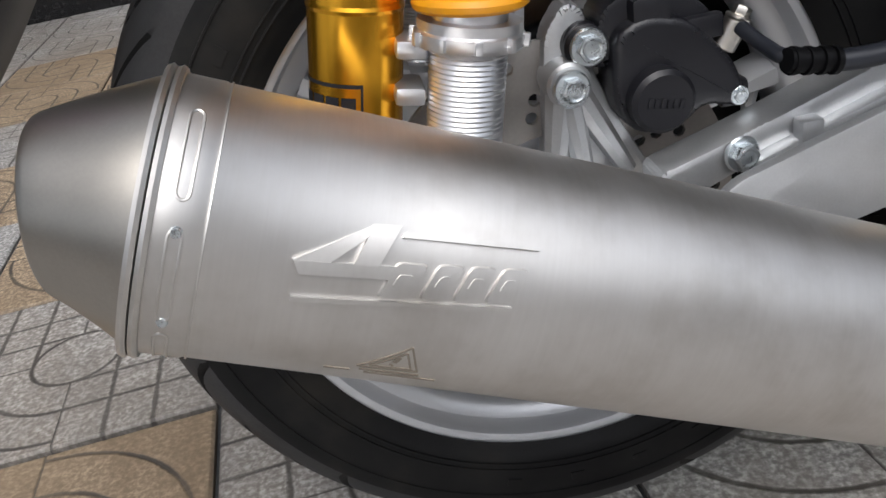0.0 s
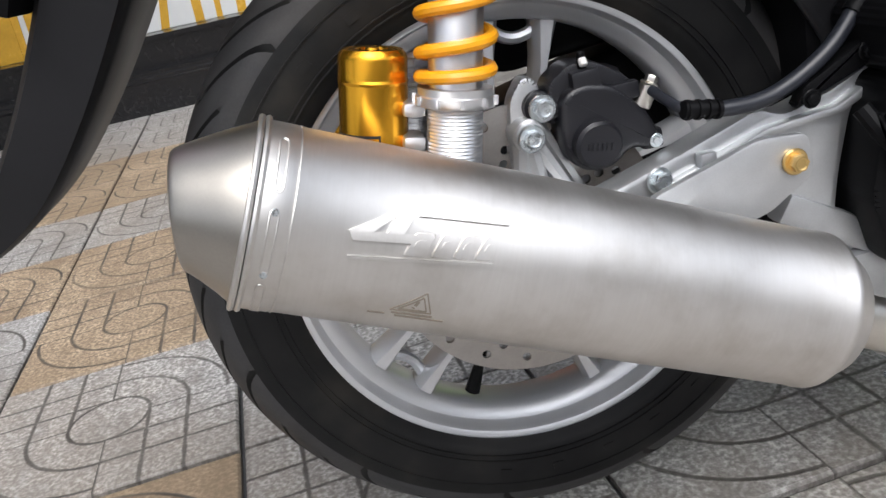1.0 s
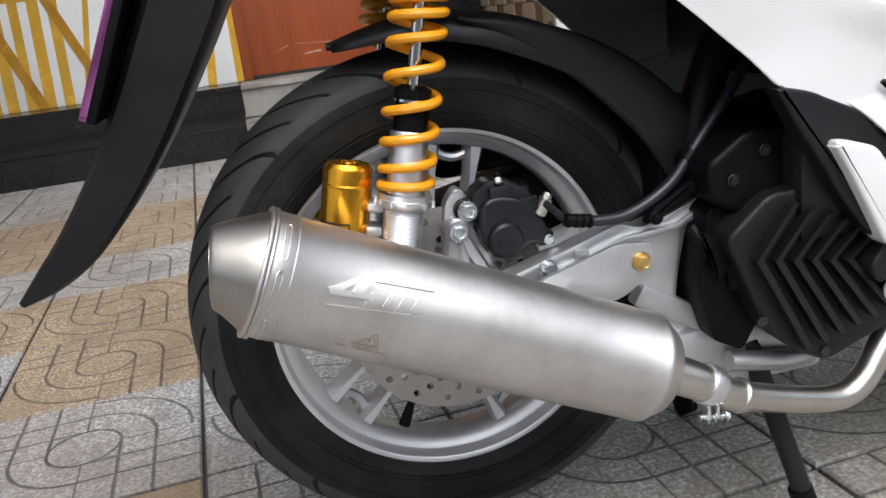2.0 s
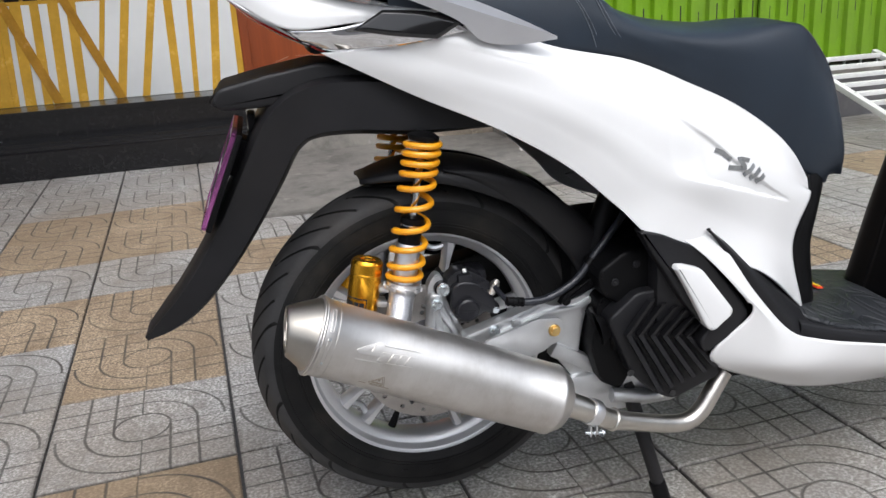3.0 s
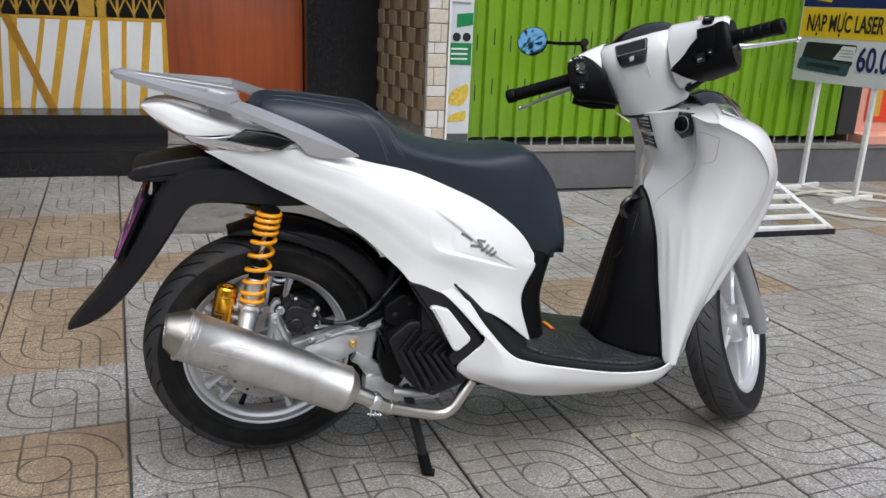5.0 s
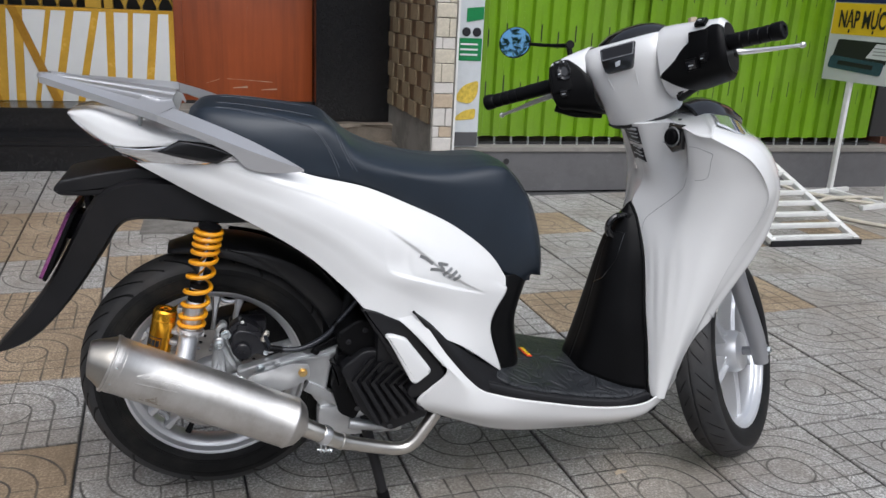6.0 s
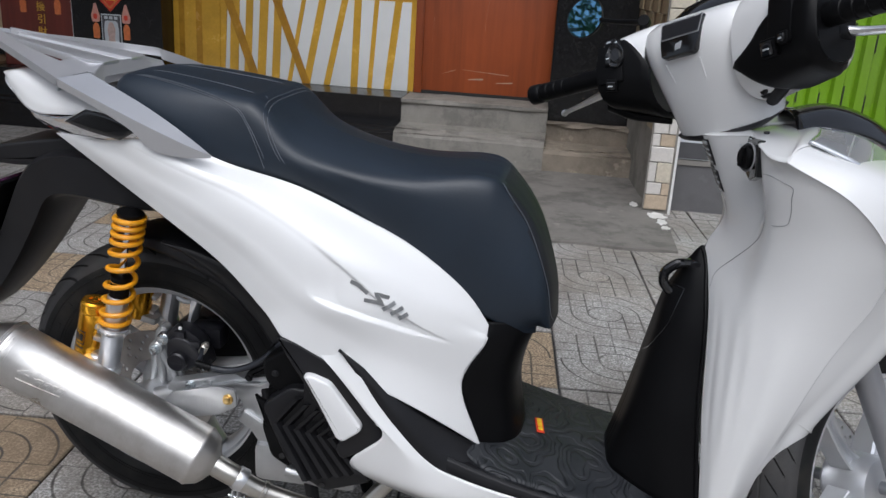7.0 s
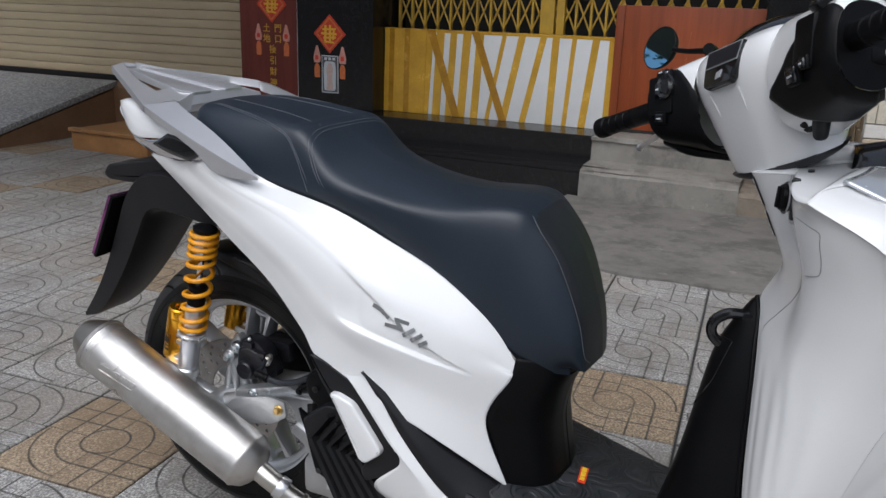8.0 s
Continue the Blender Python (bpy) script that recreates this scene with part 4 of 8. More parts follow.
def perforated(r_out, r_in, thick, rings, m):
    """A brake disc with drilled holes."""
    bm = bmesh.new()
    edges = []

    def loop(cx, cy, r, n, wave=0.0):
        vs = [bm.verts.new((cx + (r + wave * math.cos(10 * 2 * math.pi * k / n)) * math.cos(2 * math.pi * k / n), cy + (r + wave * math.cos(10 * 2 * math.pi * k / n)) * math.sin(2 * math.pi * k / n), 0)) for k in range(n)]
        for k in range(n):
            edges.append(bm.edges.new((vs[k], vs[(k + 1) % n])))

    loop(0, 0, r_out, 120, 0.0)
    loop(0, 0, r_in, 60)
    for r, n, off, hr in rings:
        for k in range(n):
            a = 2 * math.pi * (k + off) / n
            loop(r * math.cos(a), r * math.sin(a), hr, 8)
    bmesh.ops.triangle_fill(bm, use_beauty=True, edges=edges)
    out = bmesh.ops.extrude_face_region(bm, geom=bm.faces[:])
    bmesh.ops.translate(bm, vec=(0, 0, thick), verts=[g for g in out["geom"] if isinstance(g, bmesh.types.BMVert)])
    bmesh.ops.recalc_face_normals(bm, faces=bm.faces[:])
    bm.verts.index_update()
    shape = [m @ v.co for v in bm.verts], [tuple(v.index for v in f.verts) for f in bm.faces]
    bm.free()
    return shape


AT_AXLE = Matrix.Translation(AXLE)
DISCSTEEL = plain("worn_brake_disc_steel", (0.40, 0.38, 0.36), 0.38, 0.9, 0.12, 40.0, 500.0, 0.1, 0.0002)
rear_wheel = part("rear_wheel", moved(rim(0.211, 0.044), AT_AXLE), SILVERP, scooter, "silver cast wheel with paired spokes")
for pair in spokes(0.045, 0.180, 5, radians(79), 0.020, 0.026, 0.0062):
    part("spoke", moved(pair, AT_AXLE), SILVERP, rear_wheel)
part("hub", moved(turned([(0.0, -0.055), (0.035, -0.055), (0.045, -0.045), (0.055, -0.02), (0.055, 0.02), (0.045, 0.045), (0.03, 0.055), (0, 0.055)], pose(0, 0, 0, 90), 40), AT_AXLE), SILVERP, rear_wheel)
rear_tyre = part("tyre", moved(tyre(0.2935, 0.116, 0.203), AT_AXLE), RUBBER, rear_wheel, "black rubber tyre with slanted tread grooves")
worn_tread(rear_tyre, AXLE, V(0, 1, 0), 0.2520, 0.116)
for side in (-1, 1):
    for r, y in ((0.2175, 0.0556), (0.2225, 0.0564), (0.2470, 0.0578)):
        part("flank_rib", moved(turned([(r - 0.0009, side * (y - 0.002)), (r - 0.0006, side * (y + 0.0012)), (r + 0.0006, side * (y + 0.0012)), (r + 0.0009, side * (y - 0.002))], pose(0, 0, 0, 90), 96, closed=True), AT_AXLE), RUBBER, rear_tyre)
    for k in range(26):
        if k % 13 < 8:
            a = 2 * math.pi * k / 26 * 0.92
            part("flank_mark", brick((0.011, 0.0016, 0.0075), (0, 0, 0), 0.0, AT_AXLE @ Matrix.Rotation(-a, 4, "Y") @ Matrix.Translation((0.0, side * 0.0577, 0.2345))), RUBBER, rear_tyre)
part("brake_disc", perforated(0.120, 0.060, 0.004, [(0.108, 18, 0.0, 0.0042), (0.096, 18, 0.35, 0.0042), (0.084, 18, 0.65, 0.0042), (0.073, 12, 0.2, 0.0042)], AT_AXLE @ pose(0, -0.062, 0, 90)), DISCSTEEL, rear_wheel, "drilled steel brake disc", smooth=False)
va = V(-0.065, 0.0, -0.155).normalized()
part("valve_stem", joined(cyl(AXLE + va * 0.176 + V(0, -0.004, 0), AXLE + va * 0.150 + V(0, -0.006, 0), 0.0075, 0.0055), cyl(AXLE + va * 0.152 + V(0, -0.006, 0), AXLE + va * 0.128 + V(0, -0.008, 0), 0.0052, 0.0046, 16, 0.001)), BLACKP, rear_wheel, "black rubber valve stem")

# inner mudguard over the rear wheel
GUARD_AT = V(0.002, 0.0, 0.325)


def arch(radius, half, a0, a1, lift=0.0, n=36):
    rails = []
    for y, dr in ((-half, -0.030), (-half * 0.94, -0.004), (-half * 0.6, 0.006), (0, 0.012), (half * 0.6, 0.006), (half * 0.94, -0.004), (half, -0.030)):
        rails.append([GUARD_AT + V((radius + dr * min(1.0, 0.15 + 0.3 * k)) * math.cos(a0 + (a1 - a0) * k / 8), y * min(1.0, 0.45 + 0.4 * k), (radius + dr * min(1.0, 0.15 + 0.3 * k)) * math.sin(a0 + (a1 - a0) * k / 8)) for k in range(9)])
    return skin(rails, n, 19)


hugger = part("inner_mudguard", arch(0.318, 0.078, radians(107), radians(4)), DULLBLK, scooter, "dusty black plastic inner mudguard", thick=0.004)
def skirt(side):
    """Side skirt of the inner mudguard: a broad curved band that widens towards the front."""
    rails = []
    for f in (0.0, 0.25, 0.6, 1.0):
        rail = []
        for k in range(9):
            a = radians(84 - 9.5 * k)
            outer, inner_r = 0.322 + 0.030 * (k / 8) ** 1.2, 0.318 - 0.040 * math.sin(math.pi * 0.5 * min(1.0, k / 4.5))
            r = outer + (inner_r - outer) * f
            rail.append(GUARD_AT + V(r * math.cos(a), side * (0.070 + 0.016 * math.sin(math.pi * (0.25 + 0.6 * f)) + 0.006 * k / 8), r * math.sin(a)))
        rails.append(rail)
    return skin(rails, 36, 10)


for side in (-1, 1):
    part("side_skirt", skirt(side), DULLBLK, hugger, thick=0.004)

# ---- exhaust ----
EX0 = V(-0.1940, -0.2203, 0.4587)
EXD = V(1.0, 0.0326, -0.4848).normalized()
EXM = axis(EX0, EXD)
EXR = 0.0554
# local frame of the can: s along the axis, up = perpendicular in the side view
EXU = V(0.415, 0, 0.910)
EXU = (EXU - EXD * EXU.dot(EXD)).normalized()
EXY = EXD.cross(EXU)
if EXY.y > 0:
    EXY = -EXY


def on_can(s, h, proud=0.0):
    """A place on the side of the can: s along it, h above its middle line."""
    a = h / EXR
    return EX0 + EXD * s + EXU * (EXR + proud) * math.sin(a) + EXY * (EXR + proud) * math.cos(a)


def can_patch(poly, proud, base=-0.0005, cell=0.004, draft=0.0):
    """A thin raised shape on the can from a polygon in (s, h)."""
    bm = bmesh.new()
    f = bm.faces.new([bm.verts.new((x, y, 0)) for x, y in poly])
    bmesh.ops.triangulate(bm, faces=[f])
    bmesh.ops.subdivide_edges(bm, edges=[e for e in bm.edges if e.calc_length() > cell], cuts=3, use_grid_fill=True)
    out = bmesh.ops.extrude_face_region(bm, geom=bm.faces[:])
    top = {g for g in out["geom"] if isinstance(g, bmesh.types.BMVert)}
    mid = Vector((sum(x for x, y in poly) / len(poly), sum(y for x, y in poly) / len(poly), 0))
    for v in top:
        v.co += (mid - v.co) * draft
    for v in bm.verts:
        v.co = on_can(v.co.x, v.co.y, proud if v in top else base)
    bmesh.ops.recalc_face_normals(bm, faces=bm.faces[:])
    bm.verts.index_update()
    shape = [v.co.copy() for v in bm.verts], [tuple(v.index for v in q.verts) for q in bm.faces]
    bm.free()
    return shape


can_prof = [(0.0525, -0.001), (EXR + 0.0004, 0.0), (EXR + 0.0004, 0.0165), (EXR, 0.0170), (EXR - 0.0002, 0.1), (EXR - 0.0004, 0.2), (EXR - 0.0003, 0.3), (EXR - 0.0002, 0.380), (EXR + 0.0006, 0.382), (EXR + 0.0004, 0.386), (EXR - 0.002, 0.389), (0.045, 0.404), (0.034, 0.412), (0.025, 0.416), (0.0205, 0.419)]
muffler = part("muffler", turned(can_prof, EXM, 96), BRUSHED, scooter, "brushed stainless steel exhaust muffler", sharp=50)
part("rolled_seam", joined(*[turned([(EXR - 0.002, z - 0.002), (EXR + 0.0022, z - 0.0016), (EXR + 0.0030, z), (EXR + 0.0022, z + 0.0016), (EXR - 0.002, z + 0.002)], EXM, 96) for z in (-0.0045, -0.0005)]), BRUSHED, muffler)
# slash-cut end cap
CAPSTEEL = plain("bead_blasted_cap_steel", (0.40, 0.375, 0.335), 0.36, 1.0, 0.10, 24.0, 700.0, 0.10, 0.0002)
cap_rings = []
back_c, back_n = V(-0.2345, -0.2210, 0.4715), V(-0.985, -0.02, 0.17).normalized()
for u, r, bulge in [(0.0, EXR - 0.0008, 0), (0.05, EXR - 0.0012, 0), (0.40, 0.0470, 0), (0.75, 0.0400, 0), (0.90, 0.0371, 0), (0.96, 0.0357, 0), (0.985, 0.0345, 0), (0.997, 0.0328, 0), (1.0, 0.0315, 0), (0.97, 0.0305, 0), (0.80, 0.0300, 0), (0.5, 0.029, 0)]:
    c = (EX0 - EXD * 0.003).lerp(back_c, u)
    nrm = (-EXD).lerp(back_n, min(1, u * 1.15)).normalized()
    e1 = (EXU - nrm * EXU.dot(nrm)).normalized()
    e2 = nrm.cross(e1)
    cap_rings.append([c + (e1 * math.cos(2 * math.pi * k / 72) + e2 * math.sin(2 * math.pi * k / 72)) * r for k in range(72)])
cv = [q for ring in cap_rings for q in ring]
cf = [(i * 72 + k, i * 72 + (k + 1) % 72, (i + 1) * 72 + (k + 1) % 72, (i + 1) * 72 + k) for i in range(len(cap_rings) - 1) for k in range(72)]
end_cap = part("end_cap", (cv, [tuple(reversed(f)) for f in cf]), CAPSTEEL, muffler, "slash-cut brushed steel end cap", sharp=60)
part("outlet_pipe", turned([(0.026, 0.0), (0.026, 0.0415), (0.0275, 0.0425), (0.0275, 0.0)], axis(back_c - back_n * 0.042, back_n), 48), PIPESTEEL, muffler, "polished outlet pipe")
# clamp band with pressed slots
part("band_edge", turned([(EXR - 0.001, 0.0182), (EXR + 0.0007, 0.0182), (EXR + 0.0007, 0.0188), (EXR - 0.001, 0.0192)], EXM, 96), BRUSHED, muffler)
for h0, h1 in ((0.030, 0.066), (-0.016, 0.020), (-0.062, -0.024)):
    turn_a = [on_can(0.0090 + 0.0024 * math.cos(a), h1 - 0.003 + 0.003 * math.sin(a), 0.0004) for a in [math.pi * k / 8 for k in range(9)]]
    turn_b = [on_can(0.0090 + 0.0024 * math.cos(a), h0 + 0.003 + 0.003 * math.sin(a), 0.0004) for a in [math.pi + math.pi * k / 8 for k in range(9)]]
    side_a = [on_can(0.0066, h1 - 0.003 + (h0 - h1 + 0.006) * k / 9, 0.0004) for k in range(1, 9)]
    side_b = [on_can(0.0114, h0 + 0.003 + (h1 - h0 - 0.006) * k / 9, 0.0004) for k in range(1, 9)]
    part("pressed_slot", tube(turn_a + side_a + turn_b + side_b + turn_a[:1], 0.0007, 6, 0, False), BRUSHED, muffler)
part("rivet", turned([(0, 0.0018), (0.0018, 0.0014), (0.0024, 0), (0.0, -0.001)], axis(on_can(0.0090, 0.019), EXY), 16), STEEL, muffler)
part("rivet", turned([(0, 0.0018), (0.0018, 0.0014), (0.0024, 0), (0.0, -0.001)], axis(on_can(0.0090, -0.017), EXY), 16), STEEL, muffler)
# raised maker's mark as plain slanted shapes between two bars
for poly in ([(0.0870, 0.0325), (0.1395, 0.0365), (0.1390, 0.0345), (0.0862, 0.0305)], [(0.0505, 0.0032), (0.1320, 0.0118), (0.1320, 0.0100), (0.0505, 0.0012)]):
    part("raised_bar", can_patch(poly, 0.0014), BRUSHED, muffler)
# a slanted triangular frame, then four slanted blocks with rounded corners
for k, poly in enumerate(([(0.0490, 0.0165), (0.0755, 0.0335), (0.0790, 0.0335), (0.0610, 0.0168)], [(0.0490, 0.0165), (0.0860, 0.0200), (0.0848, 0.0150), (0.0515, 0.0118)], [(0.0750, 0.0335), (0.0852, 0.0345), (0.0790, 0.0190), (0.0702, 0.0182)])):
    part("raised_mark", can_patch(poly, 0.0015 + 0.0002 * k), BRUSHED, muffler)
for x, w in ((0.0800, 0.0125), (0.0955, 0.0105), (0.1080, 0.0105), (0.1205, 0.0110)):
    low = 0.0072 + (x - 0.08) * 0.105
    poly = rounded([(x, low), (x + w, low + 0.0012), (x + w + 0.0055, low + 0.0158), (x + 0.0055, low + 0.0148)], 0.0025, 2)
    part("raised_mark", can_patch(poly, 0.0016, draft=0.10), BRUSHED, muffler)
    inner = rounded([(x + 0.0046, low + 0.0055), (x + w - 0.0020, low + 0.0062), (x + w + 0.0004, low + 0.0112), (x + 0.0068, low + 0.0105)], 0.0012, 2)
    part("raised_mark", can_patch(inner, 0.0022, draft=0.15), BRUSHED, muffler)
ETCH = plain("etched_brown_mark", (0.33, 0.29, 0.24), 0.55, 0.6, 0.15, 60.0)


def etched(pts, w=0.00045):
    return joined(*[can_patch([(a[0] - w * n[0], a[1] - w * n[1]), (b[0] - w * n[0], b[1] - w * n[1]), (b[0] + w * n[0], b[1] + w * n[1]), (a[0] + w * n[0], a[1] + w * n[1])], 0.00025)
                    for a, b in zip(pts, pts[1:]) for n in [((b[1] - a[1]) / math.dist(a, b), -(b[0] - a[0]) / math.dist(a, b))]])


part("warning_mark", joined(etched([(0.0820, -0.0285), (0.1000, -0.0125), (0.1060, -0.0275), (0.0820, -0.0285)]), etched([(0.0865, -0.0270), (0.0990, -0.0160), (0.1030, -0.0262), (0.0865, -0.0270)]),
                            etched([(0.0968, -0.0190), (0.0955, -0.0228)], 0.0009), etched([(0.0950, -0.0243), (0.0946, -0.0249)], 0.0010)), ETCH, muffler, "etched warning triangle")
for s0, s1, h in ((0.0835, 0.1075, -0.0310), (0.0700, 0.0800, -0.0335), (0.0860, 0.1150, -0.0338)):
    part("writing_bar", etched([(s0, h), (s1, h + 0.0006)], 0.0007), ETCH, muffler)

# header pipe, clamp and strap
pipe_path = [EX0 + EXD * 0.416, V(0.216, -0.2060, 0.257), V(0.254, -0.198, 0.231), V(0.296, -0.187, 0.212), V(0.346, -0.176, 0.193), V(0.391, -0.169, 0.180), V(0.420, -0.166, 0.180), V(0.442, -0.164, 0.194), V(0.465, -0.158, 0.222), V(0.490, -0.150, 0.253)]
header = part("exhaust_pipe", tube(pipe_path, [0.0205, 0.0195, 0.0172, 0.0158, 0.0155, 0.0152, 0.0152, 0.0152, 0.0152, 0.0152], 28, 70), PIPESTEEL, scooter, "polished stainless steel exhaust pipe")
cdir = (pipe_path[2] - pipe_path[1]).normalized()
cm = axis(V(0.227, -0.2040, 0.2505), cdir)
part("clamp_band", turned([(0.0180, -0.009), (0.0212, -0.009), (0.0220, -0.007), (0.0220, 0.007), (0.0212, 0.009), (0.0180, 0.009)], cm, 36), ALUBRIGHT, header)
for k in (-1, 1):
    part("clamp_lug", brick((0.0035, 0.012, 0.016), (0.223 + k * 0.005, -0.216, 0.227), 0.0015), ALUBRIGHT, header)
part("clamp_bolt", joined(cyl((0.209, -0.217, 0.223), (0.239, -0.217, 0.218), 0.0028, None, 12), hexbolt((0.237, -0.217, 0.218), (1, 0, -0.1), 0.0045, 0.005)), STEEL, header)
part("clamp_spring", tube([V(0.213, -0.218 + 0.0035 * math.cos(a), 0.219 + 0.0035 * math.sin(a)) + V(0.0012 * a, 0, 0) for a in [k * 0.5 for k in range(44)]], 0.0011, 6), STEEL, header)
part("flange_joint", turned([(0.0165, 0.0), (0.0192, 0.002), (0.0192, 0.008), (0.0165, 0.010)], axis(V(0.262, -0.1960, 0.2280), cdir), 32), PIPESTEEL, header)

# ---- rear suspension ----
def shock(side, tag_parts):
    """One damper; side -1 is the right of the scooter."""
    lo, hi = V(-0.0745, side * 0.120, 0.358), V(0.003, side * 0.120, 0.718)
    d = (hi - lo).normalized()
    L = (hi - lo).length
    at = lambda s: lo + d * s
    m = axis(lo, d)
    body = [(0.0, 0.028), (0.022, 0.028), (0.024, 0.031), (0.024, 0.044), (0.0205, 0.048), (0.0205, 0.050)]
    s = 0.050
    while s < 0.118:
        body += [(0.0196, s), (0.0203, s + 0.0011)]
        s += 0.0026
    body += [(0.0192, 0.120), (0.0192, 0.190), (0.0182, 0.192), (0.0, 0.192)]
    ob = part("shock_absorber", joined(turned(body, m, 40), cyl(at(0) + V(0, -0.016, 0), at(0) + V(0, 0.016, 0), 0.019, None, 28, 0.002), brick((0.022, 0.020, 0.035), (0, 0, 0), 0.003, axis(at(0.018), d))), ALUBRIGHT, scooter, "silver damper with yellow spring and gold reservoir")
    # adjuster collar with notches
    ring = turned([(0.018, 0.117), (0.0272, 0.117), (0.0282, 0.119), (0.0282, 0.124), (0.0265, 0.125), (0.0265, 0.130), (0.018, 0.130)], m, 48)
    lugs = [moved(brick((0.006, 0.004, 0.007), (0, 0, 0), 0.001), m @ Matrix.Rotation(2 * math.pi * k / 10, 4, "Z") @ Matrix.Translation((0.0278, 0, 0.1212))) for k in range(10)]
    part("adjuster_collar", joined(ring, *lugs), ALUBRIGHT, ob, "notched silver collar")
    part("black_sleeve", turned([(0.0, 0.188), (0.0175, 0.188), (0.0175, 0.216), (0.0165, 0.218), (0.0165, 0.222), (0.0185, 0.223), (0.0185, 0.232), (0.012, 0.236), (0.0, 0.236)], m, 32), BLACKP, ob)
    part("chrome_ring", turned([(0.016, 0.219), (0.0180, 0.220), (0.0180, 0.2225), (0.016, 0.2235)], m, 32), CHROME, ob)
    part("piston_rod", cyl(at(0.23), at(0.36), 0.0062, None, 18), CHROME, ob)
    part("top_mount", turned([(0.0, 0.350), (0.022, 0.350), (0.0235, 0.353), (0.0235, 0.358), (0.012, 0.364), (0.0, 0.364)], m, 32), BLACKP, ob)
    marks = [0.1350, 0.1445, 0.165, 0.188, 0.212, 0.240, 0.268, 0.290, 0.305, 0.317, 0.329, 0.340, 0.350]
    path, per = [], 26
    for k in range((len(marks) - 1) * per + 1):
        u = k / per
        i = min(int(u), len(marks) - 2)
        a0, a1 = marks[i], marks[i + 1]
        h = a0 + (a1 - a0) * (u - i)
        ang = 2 * math.pi * u * 0.82 + 0.5
        path.append(m @ V(0.0250 * math.cos(ang), 0.0250 * math.sin(ang), h))
    part("coil_spring", tube(path, 0.0048, 10), YELLOW, ob, "yellow powder-coated coil spring")
    # gas reservoir behind the damper
    rc = V(-0.057, side * -0.024, 0)
    r0, r1 = at(0.050) + rc, at(0.166) + rc
    rm = axis(r0, d)
    h = (r1 - r0).length
    res = part("reservoir", turned([(0.0, 0.0), (0.0225, 0.0), (0.0250, 0.003), (0.0250, h - 0.006), (0.0240, h - 0.003), (0.0215, h), (0.012, h), (0.011, h - 0.003), (0.006, h - 0.003), (0.005, h + 0.001), (0.0, h + 0.001)], rm, 48), GOLD, ob, "gold anodised gas reservoir")
    rib = turned([(0.0250, h - 0.024), (0.0257, h - 0.022), (0.0250, h - 0.020)], rm, 40)
    part("cap_groove", rib, GOLD, res)
    br = [moved(brick((0.030, 0.016, 0.010), (0, 0, 0), 0.003), axis(at(s) + rc * 0.52, d)) for s in (0.060, 0.096, 0.120)]
    for piece in br:
        part("bridge", piece, ALUBRIGHT, ob)
    part("base_block", brick((0.062, 0.040, 0.016), (0, 0, 0), 0.004, axis(at(0.050) + rc * 0.5, d)), ALUBRIGHT, ob)
    if tag_parts:
        face = 1.0

        def on_res(a, z, proud=0.0003):
            return rm @ V((0.0250 + proud) * math.cos(a), (0.0250 + proud) * math.sin(a), z)

        # angle of the side that faces -y
        loc = rm.to_3x3().inverted() @ V(0, -1, 0)
        mid = math.atan2(loc.y, loc.x)

        def res_patch(a0, a1, z0, z1, proud):
            n = 10
            vs, fs = [], []
            for i in range(n + 1):
                a = mid + a0 + (a1 - a0) * i / n
                vs += [on_res(a, z0, proud), on_res(a, z1, proud)]
            for i in range(n):
                fs.append((2 * i, 2 * i + 2, 2 * i + 3, 2 * i + 1))
            return vs, fs

        dirn = 1 if (rm.to_3x3() @ V(-math.sin(mid), math.cos(mid), 0)).x > 0 else -1
        for a0, a1, z0, z1 in ((-1.60, 0.10, 0.030, 0.032), (-1.60, 0.10, 0.056, 0.058), (0.05, 0.10, 0.030, 0.058), (-1.60, -1.55, 0.030, 0.058)):
            part("label_line", res_patch(dirn * a0, dirn * a1, z0, z1, 0.0004), INKBLACK, res, smooth=True)
        for a0, a1 in ((-1.47, -1.15), (-1.09, -0.77), (-0.71, -0.41), (-0.35, -0.05)):
            part("label_block", res_patch(dirn * a0, dirn * a1, 0.037, 0.051, 0.0004), INKBLACK, res)
        part("writing_bar", res_patch(dirn * -1.45, dirn * 0.05, 0.0205, 0.0240, 0.0004), INKBLACK, res)
    return ob


shock(-1, True)
shock(1, False)

